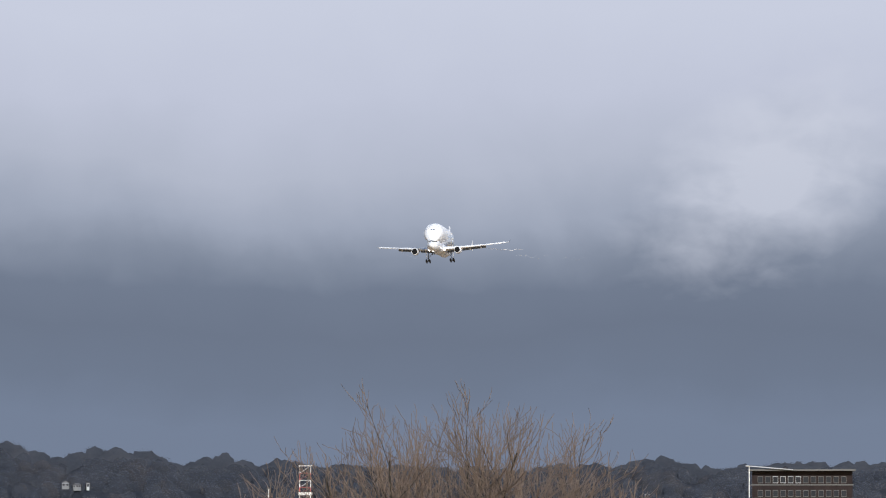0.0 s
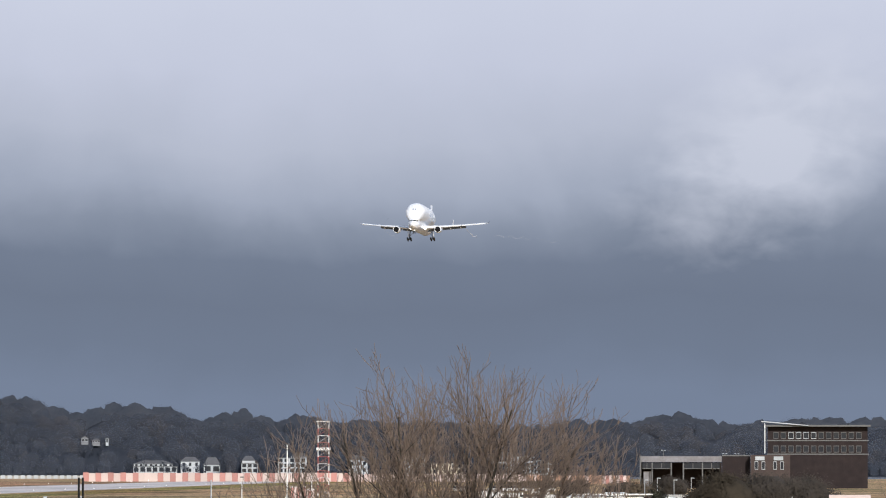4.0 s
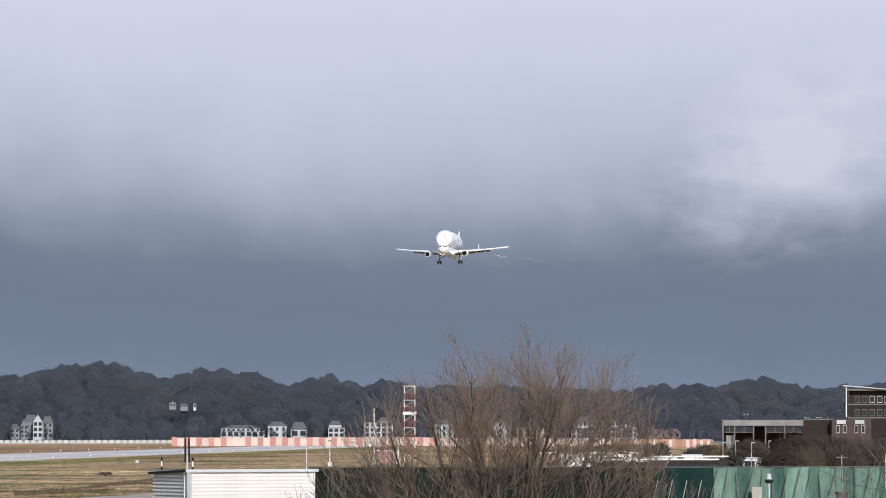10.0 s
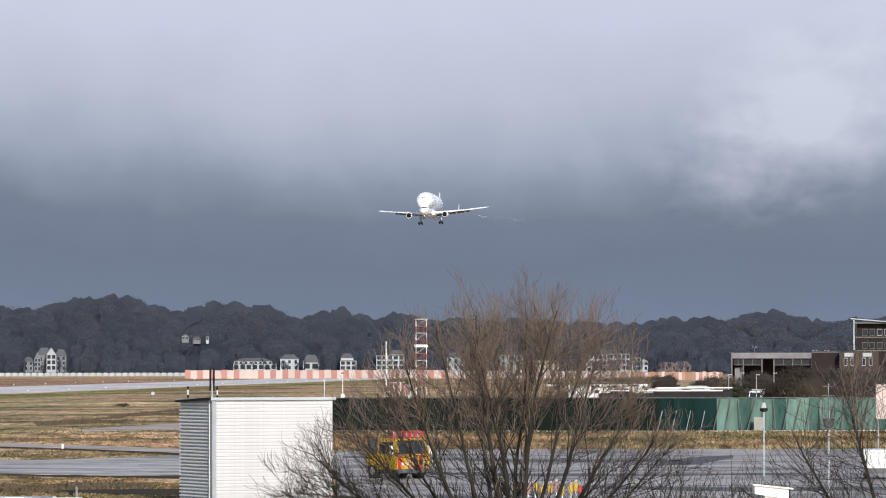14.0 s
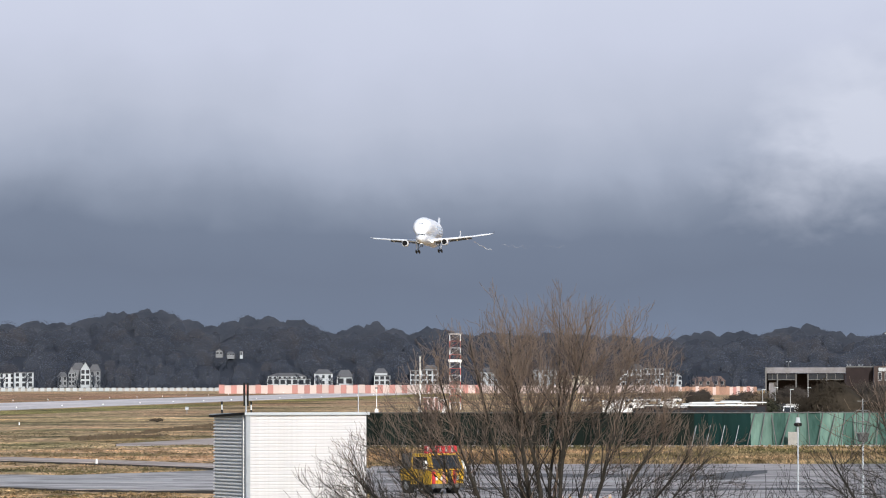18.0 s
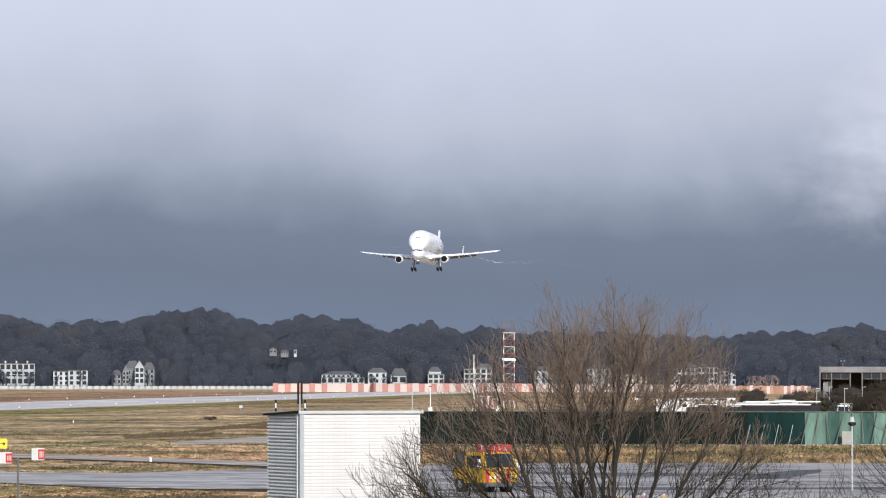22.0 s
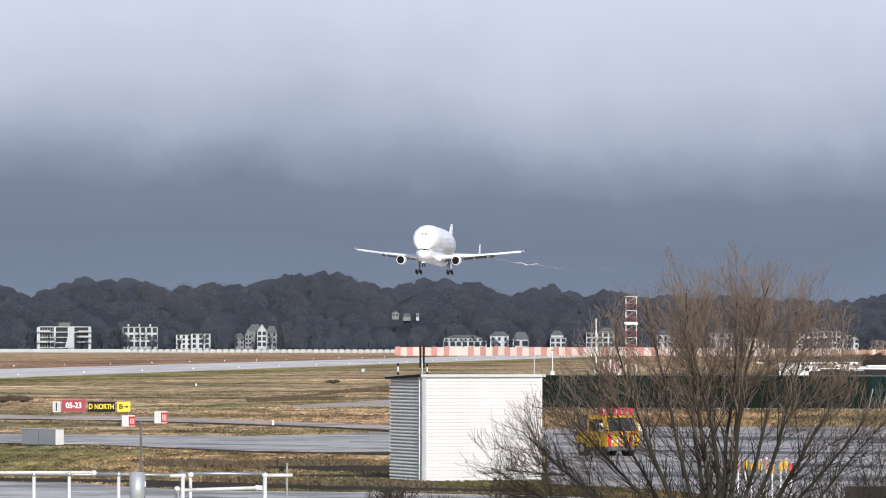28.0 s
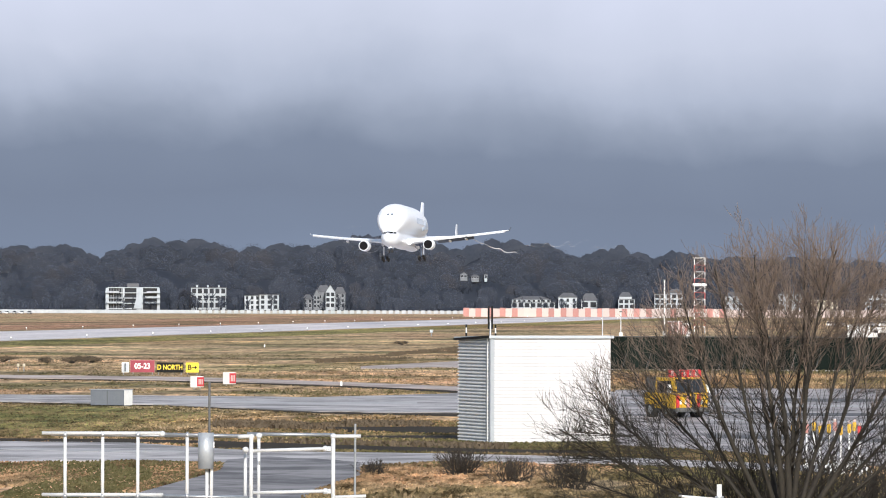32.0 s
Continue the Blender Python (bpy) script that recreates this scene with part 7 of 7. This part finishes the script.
scrub(1985, 118, 3.4, 2.8, 27, "tall bare shrub below the tree", 110)
scrub(1290, 116, 4.4, 3.4, 28, "bare undergrowth at the willow's foot", 85)
scrub(1480, 116, 4.4, 3.4, 29, "bare undergrowth at the willow's foot", 130)
for i, (u, v, w) in enumerate(((130, 646, 3.0), (165, 645, 2.0), (85, 646, 1.5), (10, 644, 3.0), (712, 612, 2.5), (150, 643, 2.5))):
    leafy_bush(u, 57120 / (v - 535), w, 0.75, "low dark heather tuft in the meadow", 40 + i, M_THICKET, 0.07, 700, "heather")


def on_slab(u, v):
    """Whether a spot of the meadow is paved."""
    for edge in PAVED:
        if edge[0][0] <= u <= edge[-1][0]:
            f = np.interp(u, [e[0] for e in edge], [e[1] for e in edge])
            q = np.interp(u, [e[0] for e in edge], [e[2] for e in edge])
            if f - 0.4 < v < q + 0.2:
                return True
    return False


def grass(name, n, u0, u1, v0, v1, h, mat, seed, label, patch=0.0, edge=None):
    rng = np.random.default_rng(seed)
    us, vs = rng.uniform(u0, u1, n), rng.uniform(v0, v1, n)
    base = []
    for u, v in zip(us, vs):
        if edge and not np.interp(u, [e[0] for e in edge], [e[1] for e in edge]) < v < np.interp(u, [e[0] for e in edge], [e[2] for e in edge]):
            continue
        d = 57120 / (v - 535)
        p = place(u, d)
        k = noise.noise((p.x * 0.05, p.y * 0.012, seed * 3.1)) + 0.5 * noise.noise((p.x * 0.25, p.y * 0.06, seed))
        if k < patch or on_slab(u, v):
            continue
        base.append((p.x, p.y, k))
    base = np.array(base)
    m = len(base)
    hh = h * rng.uniform(0.4, 1.2, m) * (0.8 + 0.5 * np.clip(base[:, 2], 0, 1))
    w = rng.uniform(0.03, 0.08, m) + h * 0.05
    lean = rng.normal(size=(m, 2)) * hh[:, None] * 0.5
    ang = rng.uniform(-0.9, 0.9, m)
    dx, dy = np.cos(ang) * w, np.sin(ang) * w
    b0 = np.stack([base[:, 0] - dx, base[:, 1] - dy, np.zeros(m)], 1)
    b1 = np.stack([base[:, 0] + dx, base[:, 1] + dy, np.zeros(m)], 1)
    t1 = np.stack([base[:, 0] + dx * 0.7 + lean[:, 0], base[:, 1] + dy * 0.7 + lean[:, 1], hh], 1)
    t0 = np.stack([base[:, 0] - dx * 0.3 + lean[:, 0], base[:, 1] - dy * 0.3 + lean[:, 1], hh * 0.9], 1)
    v = np.stack([b0, b1, t1, t0], 1).reshape(-1, 3)
    tagged(new(name, big_mesh(name, v, np.arange(m * 4).reshape(m, 4), mat)), label, "grass", kind="stuff")


grass("straw_grass", 130000, -60, 1500, 628, 900, 0.11, M_STRAW, 1, "dry straw-coloured meadow grass", -0.12)
grass("green_grass", 90000, -60, 1500, 690, 900, 0.09, M_GREEN, 2, "short green winter grass", 0.04)
grass("verge_grass", 16000, 1060, 2200, 657, 688, 0.3, M_VERGE, 3, "dry grass verge below the screen", -0.6)
grass("rough_grass", 14000, 500, 2100, 830, 1150, 0.3, M_STRAW, 4, "rough dry grass near the dyke", -0.4)
for k, edge in enumerate(([(560, 641, 645), (690, 631, 640), (840, 621, 632)], [(690, 628, 631), (840, 614, 622)], [(380, 752, 760), (600, 750, 764), (870, 752, 768)], [(380, 780, 788), (620, 788, 796), (900, 792, 799)])):
    grass("heath_strip", 9000, edge[0][0], edge[-1][0], min(e[1] for e in edge), max(e[2] for e in edge), 0.28, M_THICKET, 11 + k, "dark dry heather strip in the meadow", -0.15, edge)
leafy_bush(331, 3044, 11, 15, "bare brownish tree among the villas", 77, M_TAWNY, 0.5, 3000, "far_tree")

# bare trees standing before the villas
for i, (u, w, h, n) in enumerate(((152, 9, 9, 300), (182, 8, 8, 300), (222, 6, 6, 160), (268, 7, 9, 260), (352, 5, 8, 160), (392, 5, 9, 200), (430, 6, 8, 260), (508, 7, 9, 260), (538, 6, 8, 220), (572, 5, 8, 200), (600, 5, 9, 220), (622, 8, 11, 300), (905, 7, 9, 220), (966, 5, 7, 160), (1022, 7, 10, 260), (1066, 7, 10, 260), (1150, 8, 10, 240), (1214, 6, 9, 200))):
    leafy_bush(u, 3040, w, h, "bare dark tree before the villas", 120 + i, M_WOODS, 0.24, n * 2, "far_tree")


# ---- what moves ----
def motions():
    flight = [  # seconds, place of the main wheels, pitch, roll, heading
        (0.0, 58.88, 2119.23, 115.60, -1.8, -1.98, -9.82),
        (0.5, 60.14, 2173.78, 118.51, -1.8, -1.86, -9.84),
        (1.0, 59.41, 2200.92, 119.49, -1.8, -1.47, -9.83),
        (1.5, 56.55, 2209.43, 117.50, -1.8, -0.79, -9.78),
        (2.0, 53.52, 2206.26, 114.47, -1.8, -0.10, -9.74),
        (2.5, 50.42, 2196.79, 113.55, -1.8, 0.30, -9.69),
        (3.0, 47.57, 2185.50, 111.24, -1.8, 0.41, -9.65),
        (3.5, 45.63, 2175.41, 109.86, -1.8, 0.20, -9.64),
        (5.5, 37.51, 2180.54, 102.55, -1.8, -0.30, -9.54),
        (6.0, 35.72, 2195.67, 100.23, -1.8, -0.81, -9.52),
        (6.5, 33.72, 2215.66, 99.76, -1.8, -1.13, -9.49),
        (7.0, 32.39, 2239.72, 99.53, -1.8, -1.34, -9.47),
        (7.5, 31.08, 2268.34, 98.12, -1.8, -1.57, -9.46),
        (8.0, 29.96, 2297.39, 97.85, -1.8, -1.69, -9.45),
        (8.5, 28.49, 2327.28, 97.08, -1.8, -1.70, -9.44),
        (9.0, 24.73, 2356.96, 93.87, -1.8, -1.63, -9.37),
        (9.5, 21.62, 2385.17, 92.63, -1.8, -1.32, -9.32),
        (10.0, 20.09, 2411.02, 90.94, -1.8, -0.78, -9.30),
        (10.5, 18.97, 2433.63, 90.62, -1.8, -0.12, -9.30),
        (11.0, 16.17, 2452.49, 87.86, -1.8, 0.34, -9.27),
        (11.5, 13.66, 2467.02, 85.69, -1.8, 0.34, -9.24),
        (12.0, 10.96, 2477.04, 83.28, -1.8, -0.12, -9.20),
        (12.5, 8.88, 2482.48, 82.09, -1.8, -0.71, -9.19),
        (13.0, 7.82, 2482.49, 81.09, -1.8, -1.05, -9.19),
        (13.5, 5.87, 2478.40, 80.17, -1.8, -1.38, -9.18),
        (14.0, 4.74, 2468.90, 78.97, -1.8, -1.84, -9.19),
        (14.5, 3.11, 2454.16, 77.90, -1.8, -2.17, -9.18),
        (15.0, 1.57, 2434.50, 76.34, -1.8, -2.47, -9.17),
        (15.5, -0.53, 2410.38, 75.06, -1.8, -2.75, -9.16),
        (17.5, -9.90, 2280.25, 67.94, -1.8, -2.46, -9.05),
        (18.0, -12.50, 2242.31, 65.90, -1.8, -1.67, -9.01),
        (18.5, -15.33, 2203.46, 64.04, -1.8, -0.83, -8.96),
        (19.0, -17.91, 2164.31, 61.87, -1.8, -0.21, -8.91),
        (19.5, -20.87, 2125.37, 59.74, -1.8, 0.00, -8.86),
        (20.0, -23.43, 2087.11, 58.08, -1.8, 0.00, -8.81),
        (20.5, -26.12, 2049.92, 56.28, -1.8, 0.00, -8.75),
        (21.0, -28.76, 2014.12, 54.02, -1.8, -0.10, -8.69),
        (21.5, -31.47, 1979.91, 52.11, -1.8, -0.29, -8.63),
        (22.0, -34.09, 1947.41, 50.14, -1.8, -0.37, -8.57),
        (22.5, -36.88, 1916.58, 48.32, -1.8, -0.18, -8.50),
        (23.0, -39.29, 1887.31, 46.51, -1.8, 0.17, -8.45),
        (23.5, -41.91, 1859.37, 45.05, -1.8, 0.26, -8.38),
        (24.0, -44.91, 1832.50, 43.32, -1.8, 0.00, -8.30),
        (24.5, -47.51, 1806.36, 41.55, -1.8, -0.17, -8.22),
        (25.0, -50.56, 1780.47, 39.74, -1.8, 0.00, -8.14),
        (25.5, -53.65, 1754.39, 38.10, -1.8, 0.40, -8.04),
        (27.5, -64.31, 1639.36, 30.84, -1.8, 0.69, -7.67),
        (28.0, -66.86, 1606.41, 29.11, -1.8, 0.82, -7.57),
        (28.5, -69.35, 1571.73, 27.58, -1.8, 1.10, -7.45),
        (29.0, -71.18, 1535.77, 26.25, -1.8, 1.56, -7.36),
        (29.5, -73.39, 1499.26, 24.54, -1.8, 1.87, -7.24),
        (30.0, -75.55, 1463.41, 23.11, -1.8, 1.45, -7.12),
        (30.5, -77.21, 1429.97, 21.86, -1.8, 0.36, -7.02),
        (31.0, -79.62, 1401.25, 20.68, -1.8, -0.65, -6.89),
        (31.5, -82.48, 1380.30, 19.58, -1.8, -1.16, -6.75),
        (32.0, -85.66, 1371.01, 18.32, -1.8, -1.28, -6.62),
    ]
    walk(JET, [(t, pose(x, y, z, rx, ry, rz)) for t, x, y, z, rx, ry, rz in flight])
    rng = np.random.default_rng(3)
    for rope, (x, y, z) in ROPES:
        swing = rng.normal(size=(33, 2)) * np.array([2.6, 5.0])
        walk(rope, [(float(t), pose(x, y, z, swing[t][0], 0, swing[t][1])) for t in range(33)])
    drift = [(0.0, 62.0, -1.18), (2.0, 57.3, -1.08), (3.5, 49.6, -1.0), (6.0, 40.6, -0.82), (9.0, 22.4, -0.42), (11.0, 7.1, -0.22), (13.0, -3.0, -0.24), (19.0, -8.0, -0.62), (23.0, -10.0, -0.75), (32.0, -10.0, -0.95)]
    walk(CLOUDS, [(t, pose(0, 0, z, 0, 0, r)) for t, z, r in drift])


motions()
